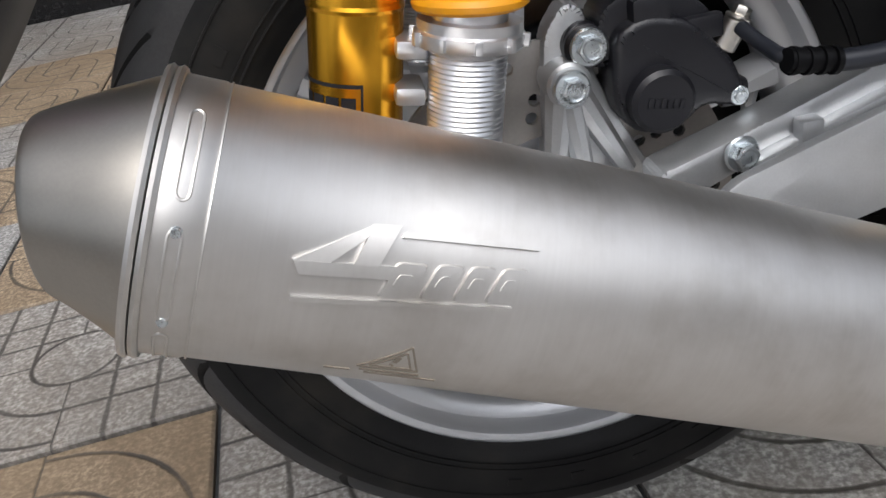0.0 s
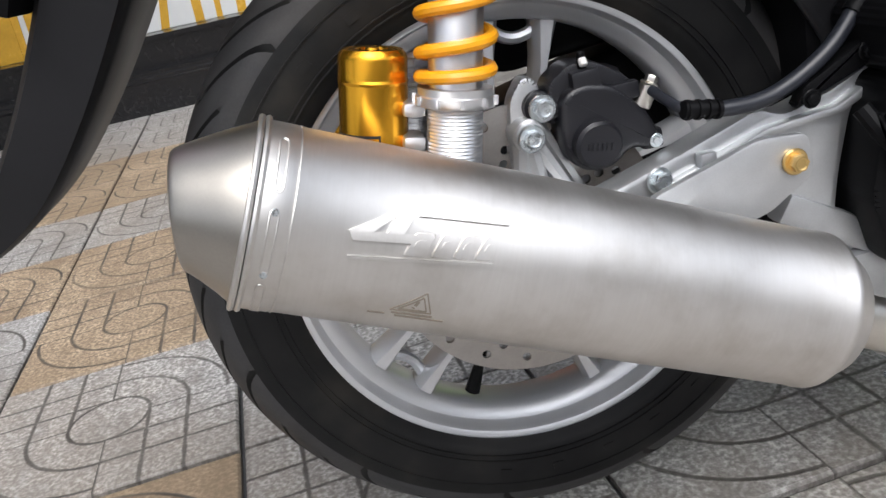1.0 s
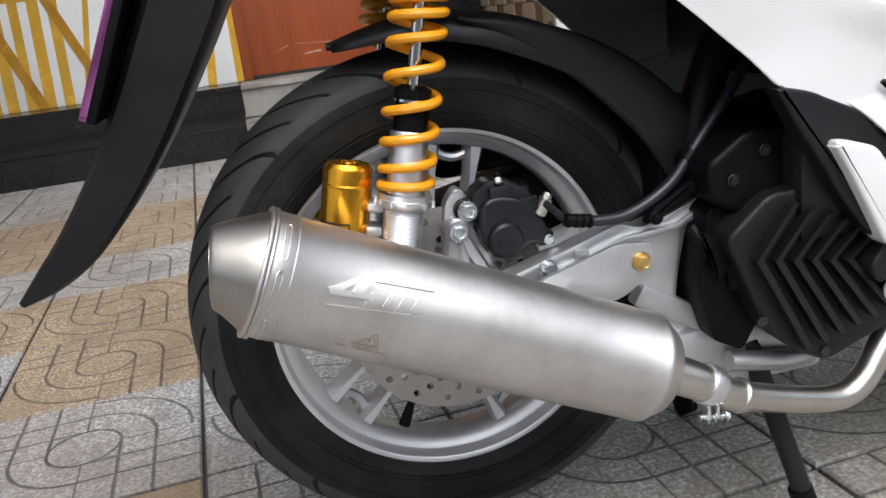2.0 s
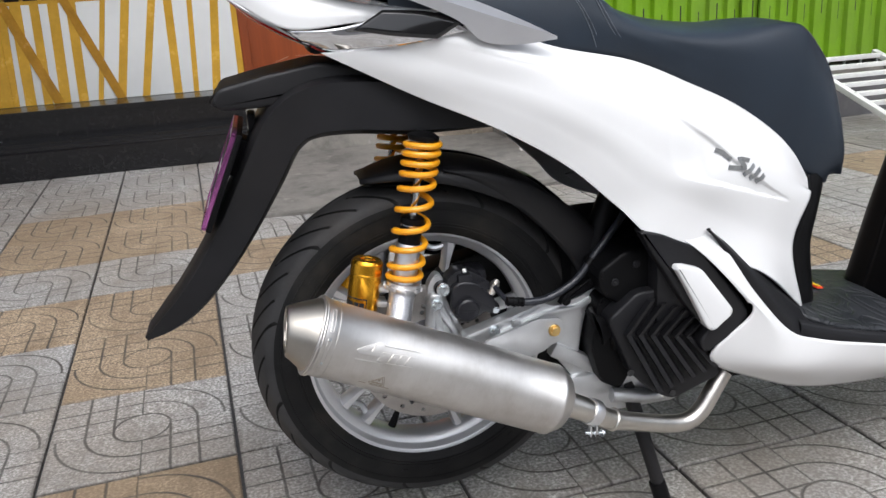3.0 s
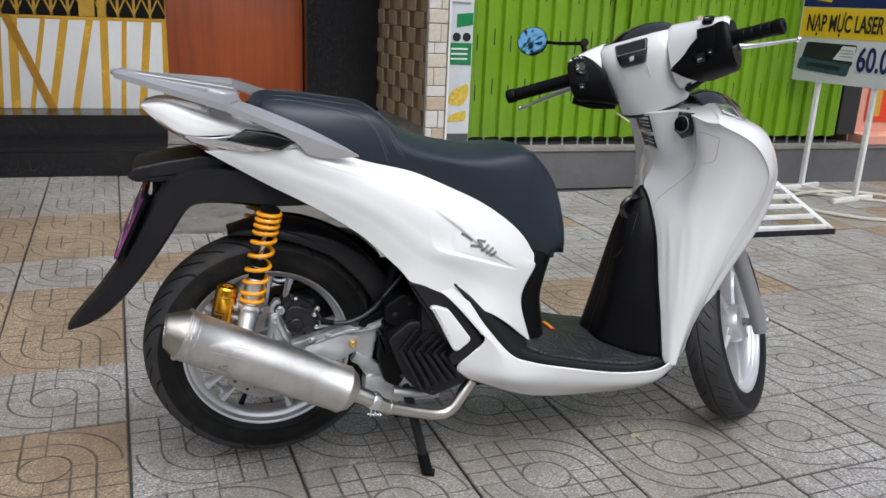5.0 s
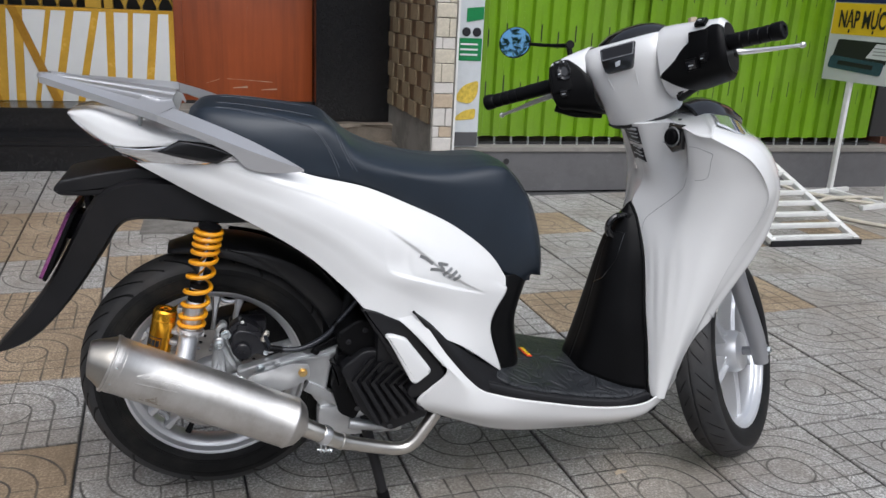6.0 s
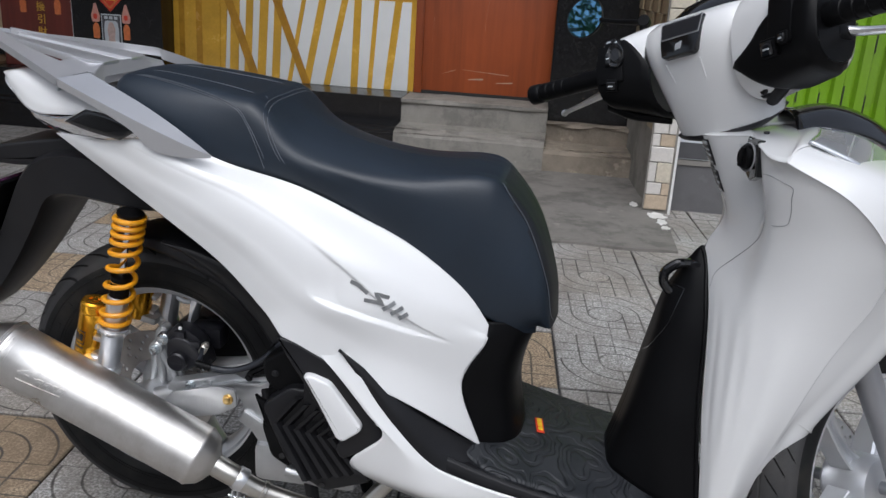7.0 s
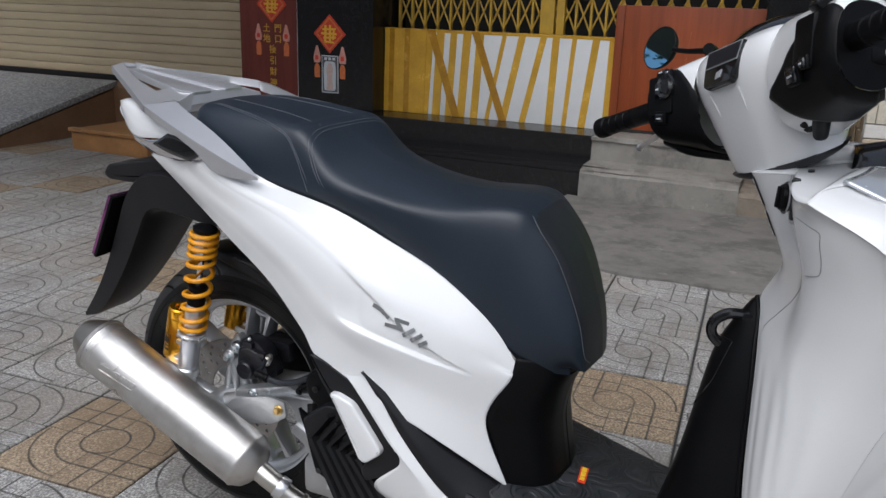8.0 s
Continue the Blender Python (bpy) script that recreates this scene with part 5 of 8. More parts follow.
# ---- swing arm bracket, caliper, hose ----
bracket = part("swing_arm", joined(
    plate([(0.045, 0.372), (0.103, 0.388), (0.180, 0.412), (0.202, 0.402), (0.243, 0.413), (0.294, 0.436), (0.304, 0.422), (0.258, 0.396), (0.246, 0.345), (0.241, 0.308), (0.258, 0.280), (0.315, 0.236), (0.325, 0.212), (0.285, 0.222), (0.228, 0.270), (0.200, 0.312), (0.196, 0.352), (0.175, 0.378), (0.095, 0.364), (0.050, 0.345)], -0.112, 0.030, 0.004, 0.008),
    plate([(0.075, 0.377), (0.160, 0.401), (0.198, 0.397), (0.202, 0.365), (0.165, 0.342), (0.060, 0.320), (0.030, 0.330)], -0.150, 0.008, 0.002, 0.008),
    plate([(0.100, 0.372), (0.182, 0.398), (0.240, 0.402), (0.300, 0.430), (0.304, 0.424), (0.245, 0.396), (0.184, 0.392), (0.102, 0.366)], -0.122, 0.012, 0.002),
    tube([(0.0, -0.135, 0.325), (0.0, -0.055, 0.325)], 0.030, 28), tube([(-0.07, -0.10, 0.352), (0.0, -0.10, 0.330), (0.06, -0.10, 0.35)], [0.018, 0.022, 0.016], 16, 12)),
    ALU, scooter, "cast aluminium swing arm with bolted brackets")
mount = part("caliper_mount", plate([(-0.012, 0.345), (-0.006, 0.425), (-0.002, 0.452), (0.012, 0.470), (0.024, 0.462), (0.024, 0.430), (0.040, 0.390), (0.060, 0.350)], -0.094, 0.022, 0.004, 0.008), ALU, bracket)
for a_, b_, r0, r1 in (((0.004, -0.096, 0.420), (-0.010, -0.100, 0.35), 0.011, 0.006), ((0.006, -0.098, 0.42), (0.014, -0.101, 0.35), 0.010, 0.005), ((0.010, -0.096, 0.42), (0.040, -0.099, 0.36), 0.010, 0.006)):
    part("rib", tube([a_, b_], [r0, r1], 10), ALU, mount)
part("boss", cyl((0.006, -0.112, 0.425), (0.006, -0.080, 0.425), 0.0135, None, 24, 0.002), ALU, mount)
part("link_bar", brick((0.165, 0.022, 0.026), (0, 0, 0), 0.004, Matrix.Translation((0.265, -0.108, 0.285)) @ Matrix.Rotation(radians(31), 4, "Y")), ALU, bracket)
part("lug", brick((0.013, 0.012, 0.015), (0.132, -0.119, 0.384), 0.002), ALU, bracket)
for at, r in (((0.009, -0.082, 0.424), 0.0075), ((0.095, -0.114, 0.376), 0.0072), ((0.298, -0.114, 0.430), 0.0072), ((0.322, -0.118, 0.232), 0.0085)):
    part("bolt", hexbolt(at, (0.05, -1, 0.08), r, 0.0085), STEEL, bracket)
part("brass_bolt", hexbolt((0.185, -0.151, 0.378), (0, -1, 0.05), 0.0068, 0.009), BRASS, bracket, "yellow zinc-plated bolt")
part("hose_guide", plate([(0.205, 0.408), (0.212, 0.424), (0.255, 0.445), (0.295, 0.470), (0.300, 0.452), (0.262, 0.428)], -0.124, 0.014, 0.003, 0.005), BLACKP, bracket)
for q in ((0.216, -0.126, 0.414), (0.262, -0.126, 0.440), (0.290, -0.126, 0.458)):
    part("socket_screw", hexbolt(q, (0, -1, 0), 0.005, 0.004), BLACKP, bracket)

CALBLK = plain("grey_black_caliper_enamel", (0.010, 0.010, 0.013), 0.36, 0.1, 0.2, 40.0, 900.0, 0.2, 0.0003)
caliper = part("brake_caliper", joined(
    plate([(0.016, 0.430), (0.020, 0.466), (0.040, 0.474), (0.068, 0.468), (0.084, 0.452), (0.100, 0.432), (0.108, 0.405), (0.098, 0.400), (0.078, 0.408), (0.060, 0.392), (0.034, 0.394), (0.020, 0.408)], -0.135, 0.060, 0.006, 0.010, 3),
    cyl((0.045, -0.150, 0.420), (0.045, -0.085, 0.420), 0.0215, None, 40, 0.003),
    cyl((0.004, -0.124, 0.459), (0.004, -0.088, 0.459), 0.0145, None, 24, 0.003), tube([(0.006, -0.108, 0.458), (0.03, -0.115, 0.450), (0.05, -0.115, 0.445)], [0.010, 0.012, 0.012], 14, 8),
    brick((0.020, 0.026, 0.018), (0.100, -0.120, 0.409), 0.004)), CALBLK, scooter, "black two-pin brake caliper")
part("bridge", plate([(0.010, 0.440), (0.014, 0.478), (0.036, 0.492), (0.060, 0.488), (0.086, 0.470), (0.098, 0.448), (0.070, 0.446), (0.050, 0.458)], -0.122, 0.040, 0.004, 0.008, 2), CALBLK, caliper)
part("pad_cover", brick((0.030, 0.010, 0.016), (0.078, -0.128, 0.458), 0.003), CALBLK, caliper)
part("lug", brick((0.026, 0.030, 0.022), (0.046, -0.118, 0.474), 0.004), CALBLK, caliper)
part("pin_boot", turned([(0.0, 0.0), (0.013, 0.0), (0.014, 0.003), (0.013, 0.006), (0.014, 0.009), (0.0105, 0.012), (0.0, 0.012)], axis((0.002, -0.110, 0.460), (0.35, -0.9, 0.1)), 24), CALBLK, caliper)
for k in range(6):
    u = -0.0110 + k * 0.0042
    part("raised_mark", brick((0.0030, 0.0014, 0.0064), (0, 0, 0), 0.0004, Matrix.Translation((0.046 + u, -0.1505, 0.4195 - u * 0.2)) @ Matrix.Rotation(radians(16), 4, "Y")), CALBLK, caliper)
part("caliper_inner", joined(brick((0.095, 0.055, 0.050), (0.060, -0.030, 0.440), 0.010), cyl((0.035, -0.030, 0.445), (0.035, 0.010, 0.445), 0.020, None, 28, 0.003), cyl((0.085, -0.030, 0.445), (0.085, 0.010, 0.445), 0.016, None, 28, 0.003)), CALBLK, caliper)
part("bolt", hexbolt((0.005, -0.1235, 0.459), (0.05, -1, 0.05), 0.0088, 0.009), STEEL, caliper)
part("pin_bolt", hexbolt((0.102, -0.134, 0.408), (0, -1, 0), 0.0045, 0.004), STEEL, caliper)
part("bleed_nipple", joined(cyl((0.047, -0.120, 0.484), (0.047, -0.122, 0.500), 0.0048, 0.0036, 14, 0.001), hexbolt((0.047, -0.119, 0.482), (0, 0, 1), 0.005, 0.005)), BLACKP, caliper)
part("nipple_cap", cyl((0.047, -0.127, 0.488), (0.047, -0.123, 0.494), 0.004, None, 12, 0.001), WHITEPLAIN, caliper)
part("banjo_bolt", joined(cyl((0.094, -0.126, 0.440), (0.104, -0.128, 0.458), 0.0085, None, 18, 0.001), hexbolt((0.104, -0.128, 0.458), (0.5, 0, 0.85), 0.006, 0.008)), PIPESTEEL, caliper)

for ob_ in [caliper] + list(caliper.children):
    ob_.data.transform(Matrix.Translation((0.062, -0.090, 0.418)) @ Matrix.Scale(0.88, 4) @ Matrix.Translation((-0.049, 0.142, -0.430)))
for ob_ in [mount] + list(mount.children):
    ob_.data.transform(Matrix.Translation((0.003, 0.032, 0.0)))

HOSE = plain("black_hose_rubber", (0.018, 0.020, 0.026), 0.36, 0.0, 0.15, 60.0, 700.0, 0.1, 0.0003)
hose_path = [(0.108, -0.086, 0.440), (0.113, -0.104, 0.433), (0.119, -0.122, 0.429), (0.151, -0.124, 0.422), (0.190, -0.122, 0.424), (0.237, -0.118, 0.447), (0.273, -0.112, 0.485), (0.322, -0.100, 0.535), (0.36, -0.08, 0.57)]
hose = part("brake_hose", tube(hose_path, [0.0042, 0.0042, 0.0045, 0.0062, 0.0062, 0.0062, 0.0062, 0.0062, 0.0062], 14, 70), HOSE, scooter, "black rubber brake hose")
part("crimp", tube([(0.114, -0.127, 0.430), (0.140, -0.125, 0.4245)], [0.0068, 0.0068], 16), BLACKP, hose)
for s in (0.116, 0.124, 0.132, 0.139):
    part("crimp_ring", tube([(s, -0.1268, 0.4297 - (s - 0.114) * 0.2), (s + 0.003, -0.1265, 0.4291 - (s - 0.114) * 0.2)], 0.0077, 14), BLACKP, hose)
part("hose_clip", turned([(0.006, -0.006), (0.0085, -0.006), (0.0085, 0.006), (0.006, 0.006)], axis(V(0.262, -0.1145, 0.472), V(0.036, 0.006, 0.038)), 20), BLACKP, hose)

# ---- engine, radiator cover, stand ----
engine = part("engine", brick((0.30, 0.22, 0.16), (0.42, 0.0, 0.36), 0.02), BLACKP, scooter, "black engine and covers")
for size, at in (((0.16, 0.20, 0.14), (0.32, 0.02, 0.44)), ((0.22, 0.16, 0.10), (0.36, 0.02, 0.26))):
    part("casing", brick(size, at, 0.02), BLACKP, engine)
part("cover", plate([(0.255, 0.470), (0.300, 0.500), (0.360, 0.500), (0.395, 0.430), (0.380, 0.400), (0.300, 0.405), (0.262, 0.430)], -0.165, 0.08, 0.008, 0.012, 3), BLACKP, engine)
part("cover", plate([(0.248, 0.330), (0.262, 0.420), (0.300, 0.430), (0.330, 0.300), (0.300, 0.250), (0.265, 0.270)], -0.150, 0.06, 0.006, 0.01), BLACKP, engine)
part("intake_tube", tube([(0.34, -0.06, 0.60), (0.30, -0.07, 0.52), (0.28, -0.08, 0.45)], 0.022, 14, 16), BLACKP, engine)
part("coolant_hose", tube([(0.25, -0.135, 0.40), (0.262, -0.15, 0.375), (0.285, -0.155, 0.352), (0.29, -0.15, 0.33)], 0.0075, 10, 20), BLACKP, engine)
for q in ((0.318, -0.168, 0.478), (0.352, -0.168, 0.486), (0.282, -0.168, 0.452)):
    part("cover_screw", hexbolt(q, (0, -1, 0), 0.0045, 0.003), DULLBLK, engine)
part("crankcase", joined(brick((0.20, 0.05, 0.08), (0.32, -0.10, 0.235), 0.015), tube([(0.29, -0.135, 0.235), (0.36, -0.135, 0.222), (0.40, -0.12, 0.215)], 0.012, 12, 12)), ALU, engine)
part("duct", joined(brick((0.12, 0.12, 0.10), (0.46, -0.02, 0.46), 0.02), brick((0.22, 0.24, 0.12), (0.46, 0.0, 0.60), 0.03), brick((0.12, 0.16, 0.1), (0.32, 0.0, 0.70), 0.02)), BLACKP, engine)
# drive case on the far side of the wheel
case = plate([(-0.085, 0.300), (-0.075, 0.365), (-0.020, 0.405), (0.100, 0.430), (0.260, 0.470), (0.430, 0.470), (0.500, 0.400), (0.490, 0.300), (0.400, 0.245), (0.200, 0.235), (0.020, 0.240), (-0.060, 0.262)], 0.105, 0.085, 0.012, 0.03, 4)
part("drive_case", case, DULLBLK, engine, "dull black belt-drive case")
part("air_box", plate([(0.02, 0.440), (0.00, 0.520), (0.06, 0.575), (0.24, 0.575), (0.32, 0.500), (0.26, 0.455)], 0.110, 0.075, 0.012, 0.03, 4), BLACKP, engine)
part("fin_lever", plate([(0.243, 0.405), (0.268, 0.390), (0.280, 0.365), (0.262, 0.345), (0.256, 0.375)], -0.168, 0.008, 0.002, 0.004), BLACKP, engine)
cover = part("radiator_cover", joined(
    plate([(0.262, 0.395), (0.312, 0.436), (0.370, 0.438), (0.428, 0.356), (0.465, 0.268), (0.378, 0.236), (0.338, 0.258), (0.306, 0.292)], -0.186, 0.06, 0.006, 0.012, 3)), DULLBLK, scooter, "black louvred radiator cover")
for k in range(6):
    a = V(0.328 + k * 0.0195, 0, 0.424 - k * 0.008)
    b = V(0.288 + k * 0.0205, 0, 0.372 - k * 0.0035)
    c = V(0.345 + k * 0.0195, 0, 0.262 + k * 0.0058)
    vs, fs = [], []
    for q, w in ((a, 0.0), (b, 0.0), (c, 0.0)):
        vs += [V(q.x, -0.188, q.z), V(q.x - 0.002, -0.203, q.z + 0.001), V(q.x + 0.0065, -0.201, q.z + 0.001), V(q.x + 0.0135, -0.188, q.z)]
    for i in range(2):
        for j in range(4):
            fs.append((i * 4 + j, i * 4 + (j + 1) % 4, (i + 1) * 4 + (j + 1) % 4, (i + 1) * 4 + j))
    fs += [(0, 1, 2, 3), (11, 10, 9, 8)]
    part("louvre", (vs, fs), DULLBLK, cover, smooth=False)
for q in ((0.300, -0.187, 0.300), (0.375, -0.187, 0.250)):
    part("screw_hole", cyl(q, (q[0], -0.1885, q[2]), 0.006, None, 14), GLOSSBLK, cover)

stand = part("centre_stand", joined(tube([(0.325, -0.115, 0.245), (0.345, -0.135, 0.16), (0.379, -0.160, 0.020)], [0.013, 0.0125, 0.0115], 14, 16), tube([(0.325, 0.115, 0.245), (0.345, 0.135, 0.16), (0.379, 0.160, 0.020)], [0.013, 0.0125, 0.0115], 14, 16),
                                    tube([(0.325, -0.115, 0.245), (0.325, 0.115, 0.245)], 0.012, 12)), DULLBLK, scooter, "black tubular centre stand")
for s in (-1, 1):
    part("stand_foot", joined(tube([(0.368, s * 0.152, 0.060), (0.380, s * 0.160, 0.012)], [0.0145, 0.0155], 16), tube([(0.372, s * 0.158, 0.012), (0.398, s * 0.166, 0.009)], [0.0115, 0.010], 12)), BLACKP, stand)
import numpy as np

# ---- body panels ----
RAIL_TOP = [(0.078, -0.160, 0.868), (0.193, -0.155, 0.823), (0.315, -0.150, 0.793), (0.418, -0.140, 0.749), (0.500, -0.133, 0.709), (0.570, -0.130, 0.661), (0.616, -0.125, 0.617), (0.650, -0.120, 0.567)]
RAIL_SHOULDER = [(0.017, -0.162, 0.847), (0.123, -0.184, 0.814), (0.240, -0.192, 0.778), (0.337, -0.200, 0.732), (0.412, -0.205, 0.684), (0.494, -0.190, 0.641), (0.580, -0.160, 0.600), (0.648, -0.126, 0.553)]
RAIL_CREASE = [(-0.053, -0.135, 0.842), (0.062, -0.172, 0.796), (0.171, -0.196, 0.755), (0.270, -0.208, 0.701), (0.346, -0.217, 0.647), (0.424, -0.222, 0.612), (0.532, -0.188, 0.574), (0.646, -0.135, 0.540)]
RAIL_FLANK = [(-0.094, -0.125, 0.838), (0.025, -0.158, 0.781), (0.132, -0.185, 0.735), (0.232, -0.198, 0.677), (0.309, -0.210, 0.613), (0.390, -0.216, 0.571), (0.510, -0.192, 0.511), (0.611, -0.146, 0.462)]
RAIL_LOW = [(-0.136, -0.110, 0.836), (-0.010, -0.138, 0.768), (0.097, -0.170, 0.716), (0.196, -0.185, 0.654), (0.273, -0.198, 0.584), (0.342, -0.214, 0.520), (0.513, -0.203, 0.451), (0.651, -0.130, 0.338)]
SIDE_RAILS = [RAIL_TOP, RAIL_SHOULDER, RAIL_CREASE, RAIL_FLANK, RAIL_LOW]


def side_surface(nu=170, nv=110):
    """The flank, with a dished triangular recess that ends in a sharp lower bevel."""
    verts, faces = skin(SIDE_RAILS, nu, nv)
    up = crom([(0.44, 0, 0.25), (0.67, 0, 0.275), (0.80, 0, 0.38), (0.93, 0, 0.53)], 101)
    low = crom([(0.44, 0, 0.60), (0.60, 0, 0.565), (0.77, 0, 0.525), (0.93, 0, 0.535)], 101)
    out = []
    for k, q in enumerate(verts):
        i, j = divmod(k, nv)
        u, v = i / (nu - 1), j / (nv - 1)
        dish = 0.0
        if 0.44 < u < 0.93:
            n = min(100, round((u - 0.44) / 0.49 * 100))
            w = (v - up[n].z) / max(0.01, low[n].z - up[n].z)
            if 0 < w < 1:
                # the rear is open: its edge slants from the top back to the bottom
                start = max(0.0, min(1.0, (u - 0.46 - 0.16 * w) / 0.10))
                rise = min(1.0, w / 0.06) * (0.55 + 0.45 * w)
                bevel = min(1.0, (1 - w) / 0.12)
                dish = 0.0105 * start * rise * bevel * min(1.0, (0.935 - u) * 9)
        # crisp shoulder line below the seat edge
        crease = max(0.0, 1 - abs(v - 0.17) / 0.11) * max(0.0, min(1.0, u / 0.08)) * max(0.0, min(1.0, (0.80 - u) / 0.25))
        out.append(q + V(0, dish - 0.0045 * crease, 0.0))
    return out, faces


flank = side_surface()
right_panel = part("side_panel", flank, WHITE, scooter, "glossy pearl-white side panel", thick=0.004, sharp=60)
part("side_panel", mirror(flank), WHITE, scooter, "glossy pearl-white side panel", thick=0.004, sharp=60)


def surface_at(rails, u, v):
    return crom([crom(r, 201)[round(u * 200)] for r in rails], 101)[round(v * 100)]


# grey emblem: slanted plain strokes that lie on the dish
EMBLEM = plain("grey_metallic_emblem", (0.34, 0.35, 0.355), 0.3, 0.6, 0.25, 60.0, 500.0)
e_0, e_1 = surface_at(SIDE_RAILS, 0.61, 0.29), surface_at(SIDE_RAILS, 0.84, 0.455)
unit = math.hypot(e_1.x - e_0.x, e_1.z - e_0.z) / 191.0
e_0, e_1 = e_0 + V(-7, 0, -17) * unit, e_1 + V(-5, 0, 20) * unit
span = V(e_1.x - e_0.x, 0, e_1.z - e_0.z) * 1.15


flank_xz = np.array([(q.x, q.z) for q in flank[0]])
flank_y = np.array([q.y for q in flank[0]])


def emblem_at(f, g):
    """Along the emblem (0 to 1) and across it, in its lengths, as a place on the dished flank."""
    q = e_0 + span * f + V(-span.z, 0, span.x) * g * 1.15
    far = ((flank_xz - np.array((q.x, q.z))) ** 2).sum(axis=1)
    near = np.argsort(far)[:6]
    weight = 1.0 / (far[near] + 1e-7)
    return V(q.x, float((flank_y[near] * weight).sum() / weight.sum()) - 0.0012, q.z)


for line in ([(0.05, 0.035), (0.16, 0.040), (0.30, 0.015)], [(0.54, 0.085), (0.38, 0.060), (0.52, 0.0), (0.30, -0.060)], [(0.63, 0.070), (0.55, -0.065)], [(0.74, 0.060), (0.66, -0.070)], [(0.83, 0.025), (0.77, -0.075)]):
    stroke_line = [emblem_at(*q) for q in [(f0 + (f1 - f0) * k / 6, g0 + (g1 - g0) * k / 6) for (f0, g0), (f1, g1) in zip(line, line[1:]) for k in range(6)] + [line[-1]]]
    last, stroke_rim = len(stroke_line) - 1, []
    for k, q in enumerate(stroke_line):
        way = (stroke_line[min(last, k + 1)] - stroke_line[max(0, k - 1)]).normalized()
        out_ = way.cross(V(0, -1, 0)).normalized() * 0.0034
        stroke_rim += [q + out_, q - out_]
    part("emblem_stroke", (stroke_rim, [(2 * k, 2 * k + 1, 2 * k + 3, 2 * k + 2) for k in range(last)]), EMBLEM, right_panel, "dark silver raised emblem stroke", thick=0.0012, smooth=False)

# white lower fairing
LOW_TOP = [(0.410, -0.206, 0.556), (0.455, -0.219, 0.484), (0.503, -0.217, 0.416), (0.570, -0.211, 0.342), (0.626, -0.209, 0.316), (0.721, -0.206, 0.291), (0.873, -0.198, 0.259), (1.000, -0.178, 0.246), (1.068, -0.152, 0.256)]
LOW_MID = [(0.376, -0.205, 0.550), (0.422, -0.221, 0.495), (0.480, -0.229, 0.421), (0.534, -0.222, 0.355), (0.540, -0.214, 0.298), (0.600, -0.205, 0.265), (0.700, -0.190, 0.240), (0.879, -0.180, 0.216), (1.010, -0.163, 0.210), (1.078, -0.140, 0.232)]
LOW_BOT = [(0.338, -0.203, 0.545), (0.394, -0.219, 0.508), (0.463, -0.228, 0.432), (0.490, -0.226, 0.389), (0.431, -0.205, 0.312), (0.540, -0.170, 0.240), (0.680, -0.140, 0.185), (0.899, -0.130, 0.172), (1.020, -0.128, 0.180), (1.085, -0.120, 0.210)]
lower = skin([LOW_TOP, LOW_MID, LOW_BOT], 90, 24)
part("lower_fairing", lower, WHITE, scooter, "glossy white lower fairing", thick=0.004, sharp=60)
part("lower_fairing", mirror(lower), WHITE, scooter, "glossy white lower fairing", thick=0.004, sharp=60)
part("under_tray", joined(brick((0.44, 0.26, 0.05), (0.86, 0.0, 0.215), 0.02), brick((0.24, 0.22, 0.06), (0.60, 0.0, 0.24), 0.02)), BLACKP, scooter, "black plastic under tray")

# black strip between flank and lower fairing
strip_hi = [(0.412, -0.217, 0.539), (0.465, -0.206, 0.494), (0.514, -0.197, 0.450), (0.582, -0.166, 0.392), (0.653, -0.128, 0.332)]
strip_lo = [(0.411, -0.219, 0.537), (0.455, -0.217, 0.478), (0.503, -0.213, 0.408), (0.570, -0.206, 0.332), (0.640, -0.202, 0.306)]
strip_mid = [(0.412, -0.221, 0.538), (0.462, -0.217, 0.485), (0.512, -0.214, 0.426), (0.580, -0.198, 0.356), (0.650, -0.172, 0.322)]
strip = skin([strip_hi, strip_mid, strip_lo], 30, 10)
part("duct_strip", strip, DULLBLK, scooter, "matt black strip below the side panel", thick=0.004)
part("duct_strip", mirror(strip), DULLBLK, scooter, "matt black strip below the side panel", thick=0.004)

# angular black surround with a white insert
TRIM = [(0.300, 0.548), (0.336, 0.539), (0.394, 0.511), (0.424, 0.478), (0.476, 0.412), (0.491, 0.388), (0.485, 0.366), (0.416, 0.326), (0.405, 0.350), (0.424, 0.372), (0.404, 0.384), (0.372, 0.426), (0.346, 0.472), (0.328, 0.498)]
trim = part("engine_surround", joined(plate(TRIM, -0.2165, 0.028, 0.005, 0.010, 3), brick((0.12, 0.05, 0.12), (0.40, -0.17, 0.44), 0.01)), DULLBLK, scooter, "angular matt black surround")
part("insert", plate([(0.352, 0.487), (0.366, 0.489), (0.398, 0.478), (0.454, 0.404), (0.452, 0.394), (0.423, 0.371), (0.411, 0.376), (0.372, 0.452)], -0.231, 0.030, 0.005, 0.008, 3), WHITE, trim, "white insert panel")

